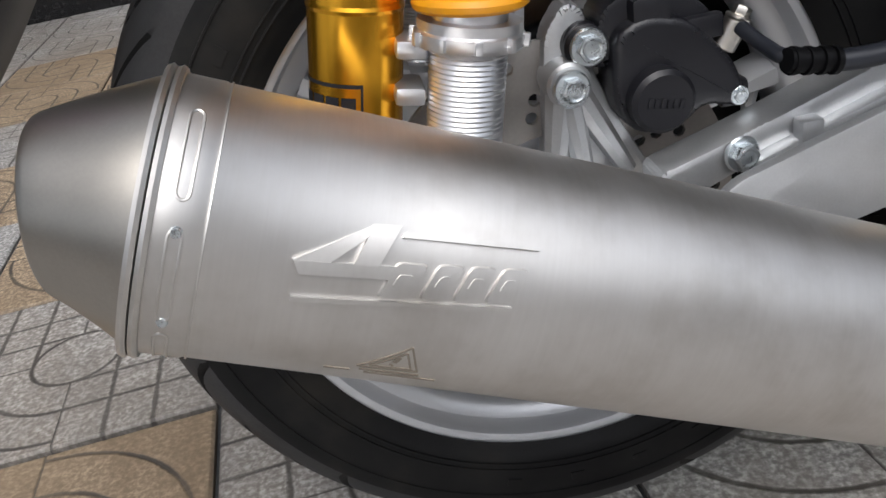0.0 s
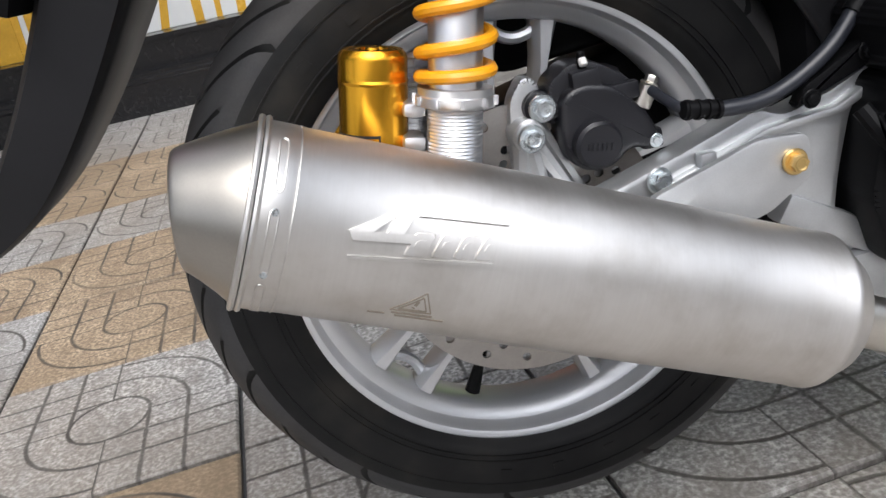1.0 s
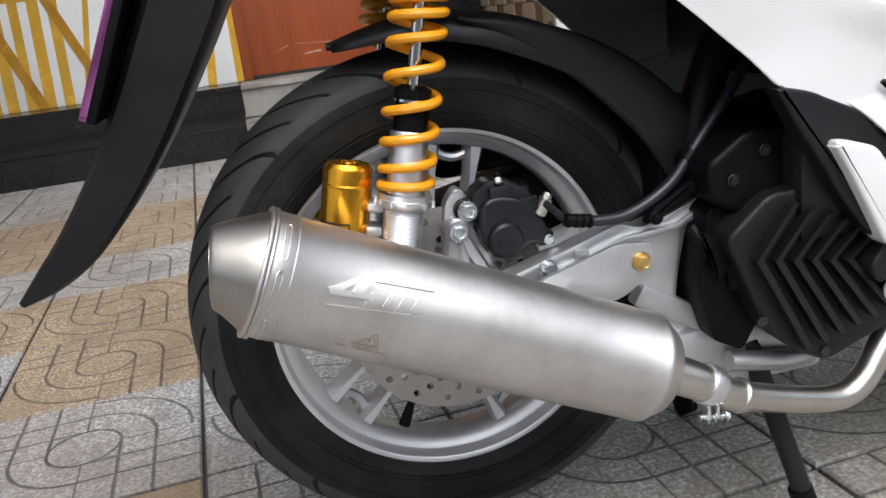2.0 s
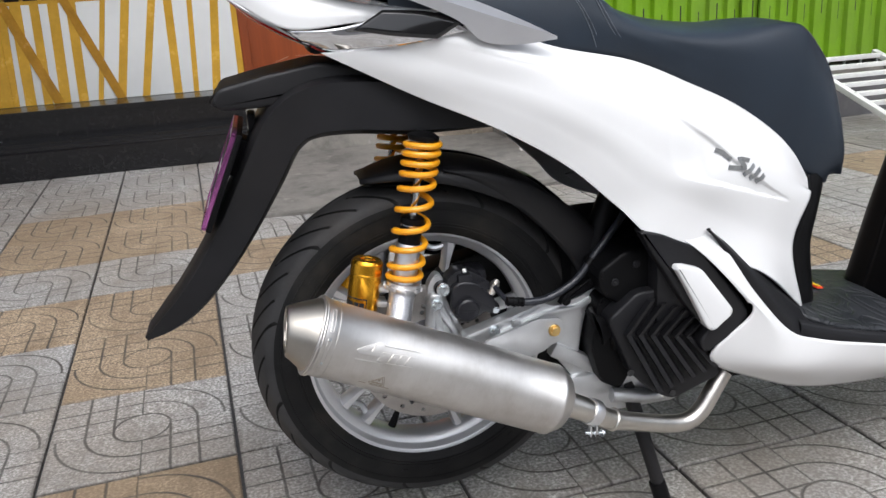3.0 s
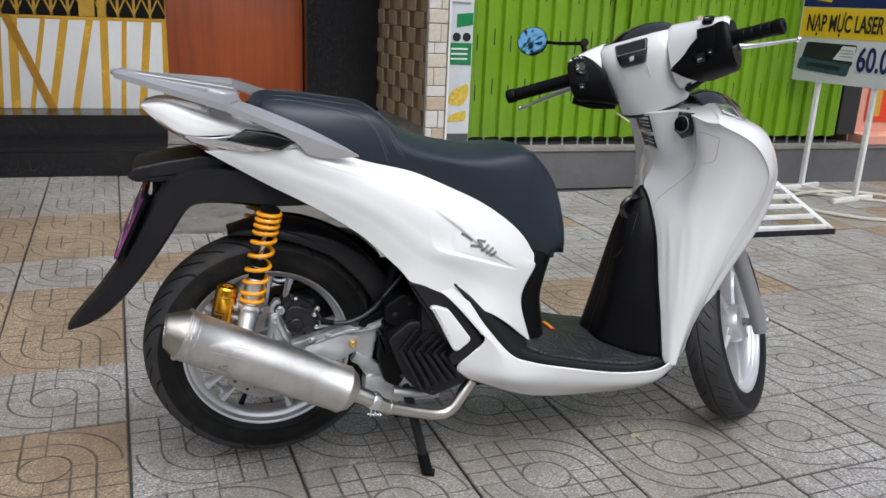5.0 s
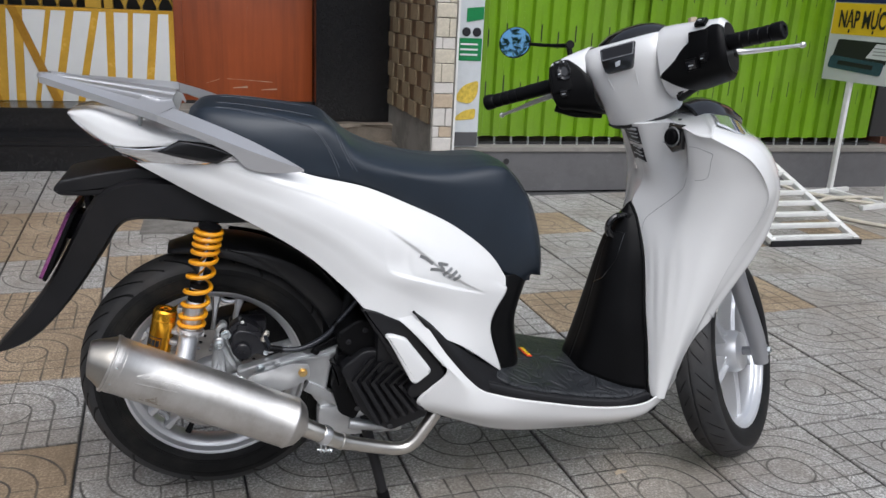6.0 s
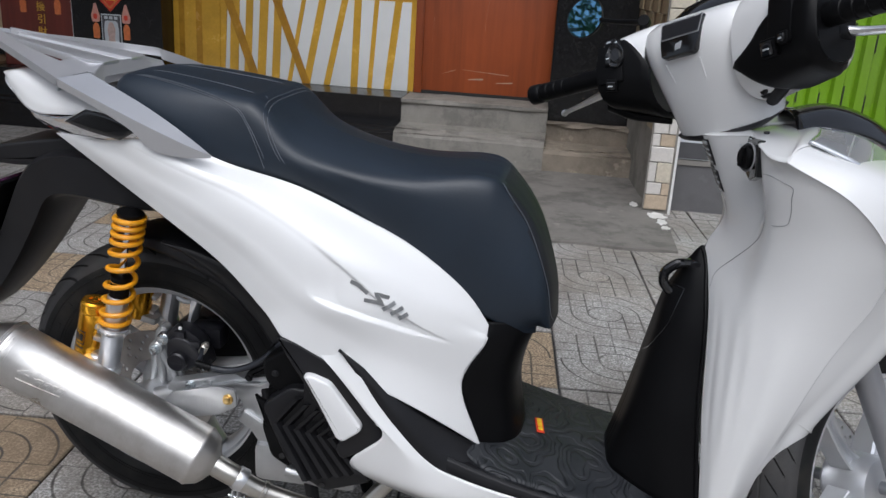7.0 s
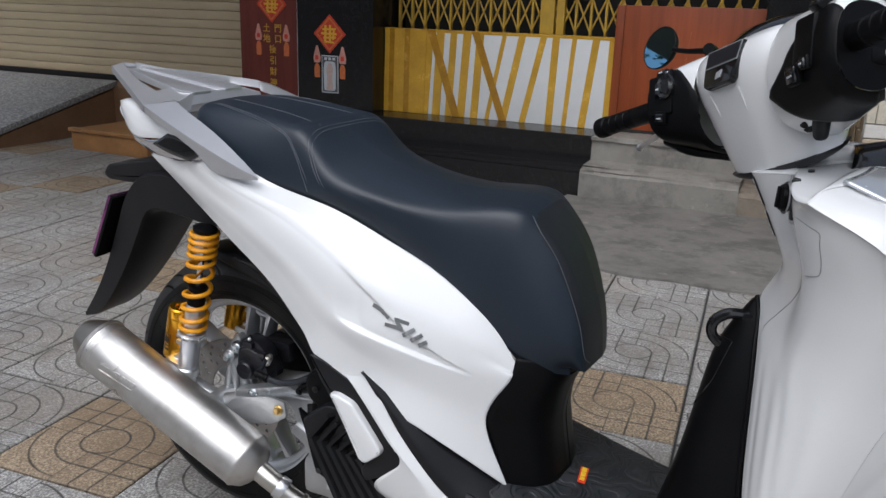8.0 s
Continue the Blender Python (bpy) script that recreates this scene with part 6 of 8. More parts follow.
# ---- seat ----
def seat_sheet():
    mid = [(-0.035, 0, 0.930), (0.000, 0, 0.950), (0.095, 0, 0.944), (0.200, 0, 0.930), (0.245, 0, 0.920), (0.310, 0, 0.876), (0.400, 0, 0.845), (0.500, 0, 0.830), (0.615, 0, 0.829), (0.670, 0, 0.806), (0.720, 0, 0.740), (0.755, 0, 0.640), (0.765, 0, 0.560)]
    def wide(k, f, drop, forward=0.0):
        half = [0.085, 0.108, 0.128, 0.138, 0.140, 0.142, 0.142, 0.135, 0.118, 0.105, 0.090, 0.078, 0.070]
        return [(x - forward * (0.022 if i > 8 else 0.0), -half[i] * f, z - drop[i]) for i, (x, y, z) in enumerate(mid)]
    low_z = [0.868, 0.866, 0.850, 0.824, 0.812, 0.796, 0.760, 0.712, 0.640, 0.600, 0.575, 0.560, 0.552]
    low_y = [0.095, 0.130, 0.152, 0.153, 0.150, 0.149, 0.140, 0.134, 0.126, 0.121, 0.112, 0.095, 0.070]
    low_x = [-0.030, 0.005, 0.090, 0.195, 0.245, 0.310, 0.395, 0.490, 0.590, 0.628, 0.668, 0.705, 0.728]
    bottom = [(low_x[i], -low_y[i], low_z[i] + 0.004) for i in range(13)]
    tuck = [(low_x[i], -low_y[i] * 0.9, low_z[i] - 0.012) for i in range(13)]
    edge = []
    for i, (x, y, z) in enumerate(mid):
        h = z - low_z[i]
        flat = max(0.0, min(1.0, (5 - i) / 2))
        edge.append(((x + low_x[i]) / 2, -(low_y[i] + 0.004 - 0.010 * flat), low_z[i] + h * (0.48 + 0.12 * flat)))
    upper = wide(0, 0.94, [0.010, 0.008, 0.006, 0.006, 0.008, 0.020, 0.022, 0.020, 0.016, 0.018, 0.014, 0.010, 0.006], 0.5)
    inner = wide(0, 0.55, [0.003, 0.002, 0.001, 0.001, 0.001, 0.006, 0.007, 0.006, 0.004, 0.004, 0.003, 0.002, 0.001], 0.2)
    return [mid, inner, upper, edge, bottom, tuck]


SEAT_RAILS = seat_sheet()
half_seat = skin(SEAT_RAILS, 110, 36)
seat = part("seat", joined(half_seat, mirror(half_seat)), SEAT, scooter, "dark blue-black vinyl dual seat", sharp=70)
seat.data.materials.append(SEATREAR)
nose_edge = crom([(0.725, 0.20, 0), (0.76, 0.36, 0), (0.82, 0.40, 0), (0.90, 0.42, 0), (1.0, 0.42, 0)], 60)
for p in seat.data.polygons:
    row, col = divmod(p.index % (109 * 35), 35)
    u, v = row / 109, col / 35
    if any(abs(q.x - u) < 0.006 and v < q.y for q in nose_edge):
        p.material_index = 1
closing = skin([SEAT_RAILS[5], [(x, 0, z - 0.01) for x, y, z in SEAT_RAILS[5]], [(x, -y, z) for x, y, z in SEAT_RAILS[5]]], 40, 9)
part("seat_base", closing, BLACKP, seat, "black seat base")


def on_seat(u, v, lift=0.0006):
    p = surface_at(SEAT_RAILS, u, v)
    q = surface_at(SEAT_RAILS, u, min(1, v + 0.02))
    r = surface_at(SEAT_RAILS, min(1, u + 0.01), v)
    n = (q - p).cross(r - p).normalized()
    if n.z < 0 and n.y > 0 or n.z < -0.2:
        n = -n
    return p + n * lift


THREAD = plain("grey_stitching", (0.12, 0.13, 0.15), 0.7, 0.0, 0.1)


def stitch(pts, both=True):
    path = [on_seat(u, v) for u, v in pts]
    line = tube(path, 0.0006, 6, 60)
    part("stitching", line, THREAD, seat)
    if both:
        part("stitching", mirror(line), THREAD, seat)


for du in (0.0, 0.012):
    stitch([(0.335 + du, 0.0), (0.335 + du, 0.15), (0.338 + du, 0.30), (0.350 + du, 0.45), (0.380 + du, 0.62), (0.415 + du, 0.78)])
stitch([(0.055, 0.30), (0.12, 0.34), (0.20, 0.40), (0.26, 0.47), (0.31, 0.56), (0.345, 0.66), (0.365, 0.78)])
stitch([(0.048, 0.315), (0.115, 0.355), (0.195, 0.415), (0.255, 0.485), (0.305, 0.575), (0.338, 0.675), (0.357, 0.78)])
stitch([(0.04, 0.14), (0.12, 0.15), (0.22, 0.17), (0.325, 0.20)])
stitch([(0.725, 0.30), (0.76, 0.36), (0.82, 0.40), (0.90, 0.42), (0.965, 0.42), (0.99, 0.30)])

# black panel under the seat nose
front_edge = [(0.648, -0.118, 0.575), (0.644, -0.128, 0.545), (0.622, -0.140, 0.500), (0.608, -0.140, 0.458), (0.620, -0.134, 0.420), (0.650, -0.124, 0.330)]
front_mid = [(0.690, -0.095, 0.570), (0.688, -0.100, 0.545), (0.676, -0.108, 0.500), (0.668, -0.108, 0.458), (0.672, -0.105, 0.420), (0.690, -0.100, 0.325)]
front_nose = [(0.735, 0.0, 0.560), (0.730, 0.0, 0.540), (0.715, 0.0, 0.500), (0.706, 0.0, 0.458), (0.706, 0.0, 0.420), (0.722, 0.0, 0.325)]
front_mid2 = [(0.722, -0.055, 0.562), (0.718, -0.058, 0.540), (0.704, -0.062, 0.500), (0.696, -0.062, 0.458), (0.697, -0.062, 0.420), (0.714, -0.060, 0.325)]
half = skin([front_edge, front_mid, front_mid2, front_nose], 30, 16)
part("front_panel", joined(half, mirror(half)), BLACKP, scooter, "black panel below the seat nose", thick=0.003)

# ---- tail: cowl, lamp, chrome, rack ----
tail_mid = [(-0.262, 0.0, 0.930), (-0.21, 0.0, 0.936), (-0.14, 0.0, 0.924), (-0.06, 0.0, 0.904), (0.03, 0.0, 0.888)]
tail_up = [(-0.262, -0.050, 0.929), (-0.216, -0.080, 0.934), (-0.147, -0.106, 0.916), (-0.077, -0.124, 0.899), (0.03, -0.136, 0.884)]
tail_edge = [(-0.264, -0.052, 0.924), (-0.240, -0.077, 0.908), (-0.178, -0.112, 0.872), (-0.090, -0.138, 0.875), (0.026, -0.150, 0.884)]
half = skin([tail_mid, [tuple((a + b) / 2 for a, b in zip(p, q)) for p, q in zip(tail_mid, tail_up)], tail_up, [tuple((a + b) / 2 + (0, -0.006, 0.0)[k] for k, (a, b) in enumerate(zip(p, q))) for p, q in zip(tail_up, tail_edge)], tail_edge], 40, 24)
tail = part("tail_cowl", joined(half, mirror(half)), WHITE, scooter, "white tail cowl", thick=0.003, sharp=60)
chrome_hi = [(-0.180, -0.110, 0.870), (-0.128, -0.128, 0.868), (-0.090, -0.136, 0.873), (-0.036, -0.150, 0.886), (0.030, -0.166, 0.878)]
chrome_lo = [(-0.160, -0.106, 0.850), (-0.120, -0.116, 0.838), (-0.080, -0.130, 0.838), (-0.018, -0.156, 0.842), (0.062, -0.176, 0.855)]
band = skin([chrome_hi, [tuple((a + b) / 2 + (0, -0.004, 0)[k] for k, (a, b) in enumerate(zip(p, q))) for p, q in zip(chrome_hi, chrome_lo)], chrome_lo], 30, 10)
part("chrome_trim", band, CHROME, tail, "chrome trim below the tail cowl", thick=0.003)
part("chrome_trim", mirror(band), CHROME, tail, thick=0.003)
win_hi = [(-0.050, -0.152, 0.890), (0.010, -0.166, 0.884), (0.056, -0.180, 0.868)]
win_lo = [(-0.092, -0.149, 0.866), (-0.040, -0.161, 0.855), (0.020, -0.172, 0.847)]
win = skin([win_hi, win_lo], 14, 6)
part("dark_window", win, GLOSSBLK, tail, "glossy black side window", thick=0.002)
part("dark_window", mirror(win), GLOSSBLK, tail, thick=0.002)
lens_lo = [(-0.258, -0.030, 0.918), (-0.197, -0.058, 0.868), (-0.128, -0.098, 0.834)]
lens_hi = [(-0.263, -0.050, 0.923), (-0.236, -0.079, 0.903), (-0.150, -0.110, 0.848)]
lens = skin([lens_hi, [(-0.261, -0.044, 0.920), (-0.220, -0.074, 0.884), (-0.142, -0.108, 0.842)], lens_lo], 24, 8)
part("tail_lens", joined(lens, mirror(lens)), RED, tail, "dark red tail lamp lens", thick=0.003)
clear = skin([[(x - 0.001, y - 0.002, z + 0.001) for x, y, z in lens_hi], [(-0.262, -0.047, 0.921), (-0.226, -0.078, 0.892), (-0.160, -0.110, 0.853)]], 24, 4)
for strip_ in (clear, mirror(clear)):
    part("clear_lens", strip_, SILVERP, tail, "silver lens strip", thick=0.002)
part("tail_inner", joined(slab([(-0.15, -0.07), (0.12, -0.12), (0.12, 0.12), (-0.15, 0.07)], 0.05, pose(0, 0, 0.832), 0.01), brick((0.30, 0.22, 0.07), (0.13, 0.0, 0.79), 0.02)), BLACKP, tail)

RACKPAINT = plain("silver_grey_rack_paint", (0.60, 0.60, 0.615), 0.32, 0.65, 0.05, 10.0, 1500.0, 0.06, 0.0002, coat=0.25, coat_rough=0.2)
outer_top = [(-0.087, -0.170, 0.941), (-0.020, -0.182, 0.916), (0.050, -0.189, 0.889), (0.100, -0.192, 0.870), (0.150, -0.194, 0.852), (0.186, -0.190, 0.839)]
outer_low = [(-0.087, -0.168, 0.927), (-0.020, -0.181, 0.902), (0.046, -0.187, 0.870), (0.080, -0.186, 0.840), (0.130, -0.190, 0.832), (0.186, -0.191, 0.835)]
inner_top = [(-0.060, -0.116, 0.946), (-0.015, -0.132, 0.931), (0.050, -0.149, 0.906), (0.100, -0.163, 0.884), (0.150, -0.178, 0.859), (0.184, -0.188, 0.840)]
inner_low = [(-0.060, -0.118, 0.926), (-0.015, -0.134, 0.910), (0.048, -0.152, 0.880), (0.084, -0.166, 0.848), (0.132, -0.180, 0.834), (0.184, -0.189, 0.836)]
arm = skin([outer_top, outer_low, inner_low, inner_top, outer_top], 50, 5, linear)
arm = joined(arm, ([V(*r[0]) for r in (outer_top, outer_low, inner_low, inner_top)], [(0, 1, 2, 3)]), ([V(*r[-1]) for r in (outer_top, outer_low, inner_low, inner_top)], [(3, 2, 1, 0)]))
r_out = [(-0.316, -0.022, 0.993), (-0.200, -0.097, 0.967), (-0.087, -0.170, 0.941)]
r_in = [(-0.302, -0.006, 0.998), (-0.190, -0.074, 0.974), (-0.062, -0.118, 0.947)]
rail_ = skin([r_out, [(x, y - 0.001, z - 0.013) for x, y, z in r_out], [(x, y, z - 0.016) for x, y, z in r_in], r_in, r_out], 30, 5, linear)
arm = joined(arm, rail_)
MID = Matrix.Translation((0, 0.012, 0))  # the rack stands a little off the middle


def rack_face(flip, *rails):
    """A bent sheet of the rack on one side of its middle."""
    sheet = skin([[V(*q) for q in r] for r in rails], 14, 4, linear)
    return moved(mirror(sheet) if flip else sheet, MID)


deck_m = MID @ Matrix.Translation((0, 0, 0.9350)) @ Matrix.Rotation(radians(8.2), 4, "Y")
flange = slab([(-0.300, -0.026), (-0.090, -0.086), (-0.066, -0.074), (-0.066, -0.022), (-0.090, -0.016), (-0.285, -0.010)], 0.014, deck_m, 0.003)
deck = joined(flange, moved(flange, MID @ Matrix.Diagonal((1, -1, 1, 1)) @ MID.inverted()), slab([(-0.300, -0.018), (-0.068, -0.030), (-0.068, 0.030), (-0.300, 0.018)], 0.009, deck_m, 0.001))
tipbar = tube([(-0.306, -0.014, 0.988), (-0.319, 0.012, 0.990), (-0.306, 0.038, 0.988)], [0.006, 0.007, 0.006], 12, 12)
far_arm = moved(mirror(arm), MID @ MID)
far_arm = ([q + V(0, 0, 0.020 * max(0.0, min(1.0, (q.x + 0.25) / 0.18, (0.19 - q.x) / 0.17))) for q in far_arm[0]], far_arm[1])  # knocked a little upwards
grab_rail = part("grab_rail", joined(arm, far_arm), RACKPAINT, scooter, "silver-grey painted grab rail", thick=0.0, sharp=40)
part("deck", deck, RACKPAINT, grab_rail)
part("brow", rack_face(False, [(-0.068, 0.070, 0.955), (-0.068, -0.070, 0.955)], [(-0.050, 0.100, 0.926), (-0.050, -0.100, 0.926)], [(-0.080, 0.100, 0.920), (-0.080, -0.100, 0.920)]), RACKPAINT, grab_rail, thick=0.002, smooth=False)
for flip in (False, True):
    part("brow_side", rack_face(flip, [(-0.068, -0.070, 0.955), (-0.120, -0.072, 0.962)], [(-0.056, -0.122, 0.943), (-0.130, -0.118, 0.955)]), RACKPAINT, grab_rail, thick=0.002, smooth=False)
    part("brow_cheek", rack_face(flip, [(-0.068, -0.070, 0.955), (-0.056, -0.122, 0.943)], [(-0.050, -0.100, 0.926), (-0.050, -0.122, 0.926)]), RACKPAINT, grab_rail, thick=0.002, smooth=False)
part("crossbar", tipbar, RACKPAINT, grab_rail)
for s in (-1, 1):
    part("mount_pin", cyl((-0.124, 0.012 + s * 0.121, 0.908), (-0.124, 0.012 + s * 0.121, 0.948), 0.0035, 0.005, 12), STEEL, grab_rail)

# rear mudguard, plate holder
def tapered(stations):
    """A box-like body along (x, z, half thickness across, half width) stations, with its slope worked out."""
    verts, faces = [], []
    for k, (x, z, t, w) in enumerate(stations):
        a, b = stations[max(0, k - 1)], stations[min(len(stations) - 1, k + 1)]
        d = V(b[0] - a[0], 0, b[1] - a[1]).normalized()
        n = V(-d.z, 0, d.x)
        for f, g in ((-1, -0.86), (-1, 0.86), (-0.8, 1), (0.8, 1), (1, 0.86), (1, -0.86), (0.8, -1), (-0.8, -1)):
            verts.append(V(x, 0, z) + n * t * f + V(0, w * g, 0))
    for i in range(len(stations) - 1):
        for j in range(8):
            faces.append((i * 8 + j, i * 8 + (j + 1) % 8, (i + 1) * 8 + (j + 1) % 8, (i + 1) * 8 + j))
    faces += [tuple(reversed(range(8))), tuple(range(len(verts) - 8, len(verts)))]
    return verts, faces


guard_line = [(0.118, 0.722, 0.018, 0.104), (0.00, 0.746, 0.040, 0.112), (-0.10, 0.758, 0.043, 0.104), (-0.165, 0.752, 0.041, 0.098), (-0.205, 0.723, 0.036, 0.094), (-0.240, 0.665, 0.034, 0.086), (-0.285, 0.590, 0.030, 0.076), (-0.330, 0.525, 0.026, 0.066), (-0.375, 0.472, 0.022, 0.055), (-0.415, 0.438, 0.015, 0.044), (-0.450, 0.415, 0.004, 0.034)]
smooth_line = [(q.x, q.y, q.z, w.x) for q, w in zip(crom([(a, b, c) for a, b, c, d in guard_line], 40), crom([(d, 0, 0) for a, b, c, d in guard_line], 40))]
guard = part("rear_mudguard", tapered(smooth_line), DULLBLK, scooter, "matt black rear mudguard", sharp=50)
part("visor", plate([(-0.299, 0.776), (-0.285, 0.796), (-0.216, 0.810), (-0.140, 0.822), (0.00, 0.800), (-0.10, 0.770), (-0.239, 0.764), (-0.285, 0.765)], -0.085, 0.17, 0.006, 0.008, 3), DULLBLK, guard)
plate_m = Matrix.Translation((-0.298, 0.0, 0.664)) @ Matrix.Rotation(radians(25), 4, "Y")
holder = part("plate_holder", joined(brick((0.008, 0.205, 0.152), (0.004, 0, 0), 0.002, plate_m), brick((0.03, 0.06, 0.06), (0.018, 0, 0.03), 0.006, plate_m)), BLACKP, guard)
IRID = plain("oil-sheen_titanium_edge", (0.42, 0.13, 0.36), 0.2, 0.9, 0.5, 18.0, 200.0, 0.0)
part("number_plate", brick((0.003, 0.190, 0.140), (-0.0035, 0, 0), 0.001, plate_m), WHITEPLAIN, guard, "white number plate in a violet metal edge")
part("plate_edge", joined(*[brick(sz, at, 0.0008, plate_m) for sz, at in (((0.007, 0.200, 0.005), (-0.004, 0, 0.0725)), ((0.007, 0.200, 0.005), (-0.004, 0, -0.0725)), ((0.007, 0.005, 0.148), (-0.004, 0.0975, 0)), ((0.007, 0.005, 0.148), (-0.004, -0.0975, 0)))]), IRID, guard, "violet oil-sheen metal edge")
for z in (0.030, -0.030):
    for y in (-0.06, -0.02, 0.02, 0.06):
        part("writing_bar", brick((0.001, 0.026, 0.040), (-0.0055, y, z), 0.0, plate_m), INKBLACK, guard)
part("lamp_bracket", brick((0.012, 0.05, 0.03), (-0.245, 0.0, 0.735), 0.003), DULLBLK, guard)

# ---- floor ----
def floor_z(x):
    return 0.254 + 0.08 * (max(0.0, 1.03 - x) / 0.41) ** 1.7


def floor_half(x):
    return 0.200 - 0.02 * max(0, (x - 0.72) / 0.3) - 0.035 * max(0.0, (x - 0.95) / 0.1)


fl_rails = []
for f, dz in ((1.0, -0.024), (1.0, -0.006), (0.985, 0.002), (0.95, 0.004), (0.90, -0.004), (0.5, -0.004), (0.0, -0.004)):
    fl_rails.append([(x, -floor_half(x) * f, floor_z(x) + dz + 0.024 * (1 - f * f)) for x in [0.60 + 0.45 * k / 10 for k in range(11)]])
half = skin(fl_rails, 40, 30, linear)
floorboard = part("floorboard", joined(half, mirror(half)), DULLBLK, scooter, "matt black floorboard edge", sharp=40)
mat_rails = []
for f, dz in ((0.925, -0.003), (0.925, 0.004), (0.905, 0.007), (0.5, 0.006), (0.0, 0.006)):
    mat_rails.append([(x, -(floor_half(x) if x > 0.66 else floor_half(x) * (1 - (0.66 - x) * 4)) * f, floor_z(x) + dz + 0.024 * (1 - f * f)) for x in [0.615 + 0.425 * k / 10 for k in range(11)]])
half = skin(mat_rails, 60, 30, linear)
mat_part = part("floor_mat", joined(half, mirror(half)), MAT, scooter, "black rubber floor mat with swirl relief", sharp=40)
tag_m = Matrix.Translation((0.752, -0.012, floor_z(0.752) + 0.0325)) @ Matrix.Rotation(radians(9), 4, "Y") @ Matrix.Rotation(radians(-82), 4, "Z")
badge = part("mat_badge", brick((0.050, 0.015, 0.003), (0, 0, 0), 0.001, tag_m), REDPAPER, mat_part, "small red and yellow rubber badge")
for k, w in ((-0.015, 0.011), (0.0, 0.013), (0.015, 0.010)):
    part("badge_block", brick((w, 0.009, 0.002), (k, 0, 0.0025), 0.0005, tag_m), SIGNYELLOW, badge)

def grid_faces(n, m, flip):
    out = []
    for i in range(n - 1):
        for j in range(m - 1):
            q = (i * m + j, i * m + j + 1, (i + 1) * m + j + 1, (i + 1) * m + j)
            out.append(tuple(reversed(q)) if flip else q)
    return out


# ---- front shield ----
# rails from the neck's rear line out over the hollow, the ridge and round to the prow; each runs from top to bottom
S_NECK = [(0.966, 0.0, 0.906), (1.000, 0.0, 0.845), (1.027, 0.0, 0.775), (1.004, -0.004, 0.712), (1.012, -0.055, 0.648), (1.016, -0.084, 0.580), (1.021, -0.108, 0.469), (1.028, -0.124, 0.391), (1.042, -0.142, 0.262), (1.060, -0.150, 0.245)]
S_SIDE = [(0.975, -0.050, 0.912), (1.006, -0.042, 0.845), (1.032, -0.042, 0.775), (1.020, -0.046, 0.712), (1.022, -0.082, 0.648), (1.024, -0.104, 0.580), (1.028, -0.122, 0.469), (1.034, -0.135, 0.391), (1.047, -0.150, 0.262), (1.063, -0.154, 0.245)]
S_HOLE = [(1.032, -0.104, 0.924), (1.060, -0.112, 0.866), (1.057, -0.116, 0.785), (1.046, -0.105, 0.712), (1.044, -0.125, 0.648), (1.044, -0.138, 0.580), (1.045, -0.150, 0.469), (1.048, -0.155, 0.391), (1.055, -0.158, 0.262), (1.068, -0.157, 0.245)]
S_POST = [(1.030, -0.168, 0.918), (1.040, -0.174, 0.870), (1.066, -0.172, 0.790), (1.070, -0.160, 0.715), (1.070, -0.162, 0.648), (1.070, -0.166, 0.580), (1.068, -0.168, 0.469), (1.068, -0.168, 0.391), (1.068, -0.160, 0.262), (1.074, -0.156, 0.245)]
S_DISH = [(1.036, -0.206, 0.912), (1.078, -0.219, 0.868), (1.128, -0.216, 0.790), (1.132, -0.203, 0.715), (1.124, -0.193, 0.648), (1.114, -0.188, 0.580), (1.100, -0.180, 0.469), (1.088, -0.173, 0.391), (1.078, -0.157, 0.262), (1.080, -0.152, 0.245)]
S_FOLD = [(1.050, -0.230, 0.912), (1.144, -0.247, 0.864), (1.212, -0.231, 0.785), (1.214, -0.207, 0.715), (1.194, -0.190, 0.648), (1.170, -0.180, 0.580), (1.140, -0.166, 0.469), (1.120, -0.155, 0.391), (1.090, -0.142, 0.262), (1.085, -0.140, 0.245)]
S_CREASE = [(1.056, -0.232, 0.916), (1.151, -0.250, 0.867), (1.220, -0.232, 0.786), (1.224, -0.205, 0.715), (1.204, -0.186, 0.648), (1.180, -0.176, 0.580), (1.149, -0.161, 0.469), (1.128, -0.150, 0.391), (1.094, -0.138, 0.262), (1.088, -0.135, 0.245)]
S_RIDGE = [(1.072, -0.206, 0.928), (1.180, -0.224, 0.890), (1.256, -0.203, 0.800), (1.268, -0.178, 0.715), (1.242, -0.165, 0.630), (1.205, -0.158, 0.555), (1.165, -0.148, 0.469), (1.140, -0.142, 0.391), (1.100, -0.132, 0.262), (1.090, -0.125, 0.245)]
S_QUART = [(1.118, -0.150, 0.932), (1.235, -0.160, 0.890), (1.308, -0.145, 0.795), (1.320, -0.130, 0.700), (1.290, -0.130, 0.614), (1.252, -0.124, 0.541), (1.214, -0.118, 0.469), (1.180, -0.112, 0.391), (1.115, -0.110, 0.262), (1.095, -0.105, 0.245)]
S_PROW = [(1.205, 0.0, 0.932), (1.315, 0.0, 0.880), (1.385, 0.0, 0.785), (1.380, 0.0, 0.690), (1.345, 0.0, 0.614), (1.300, 0.0, 0.541), (1.250, 0.0, 0.469), (1.200, 0.0, 0.391), (1.125, 0.0, 0.262), (1.100, 0.0, 0.245)]
SHIELD = [S_NECK, S_SIDE, S_HOLE, S_POST, S_DISH, S_FOLD, S_CREASE, S_RIDGE, S_QUART, S_PROW]


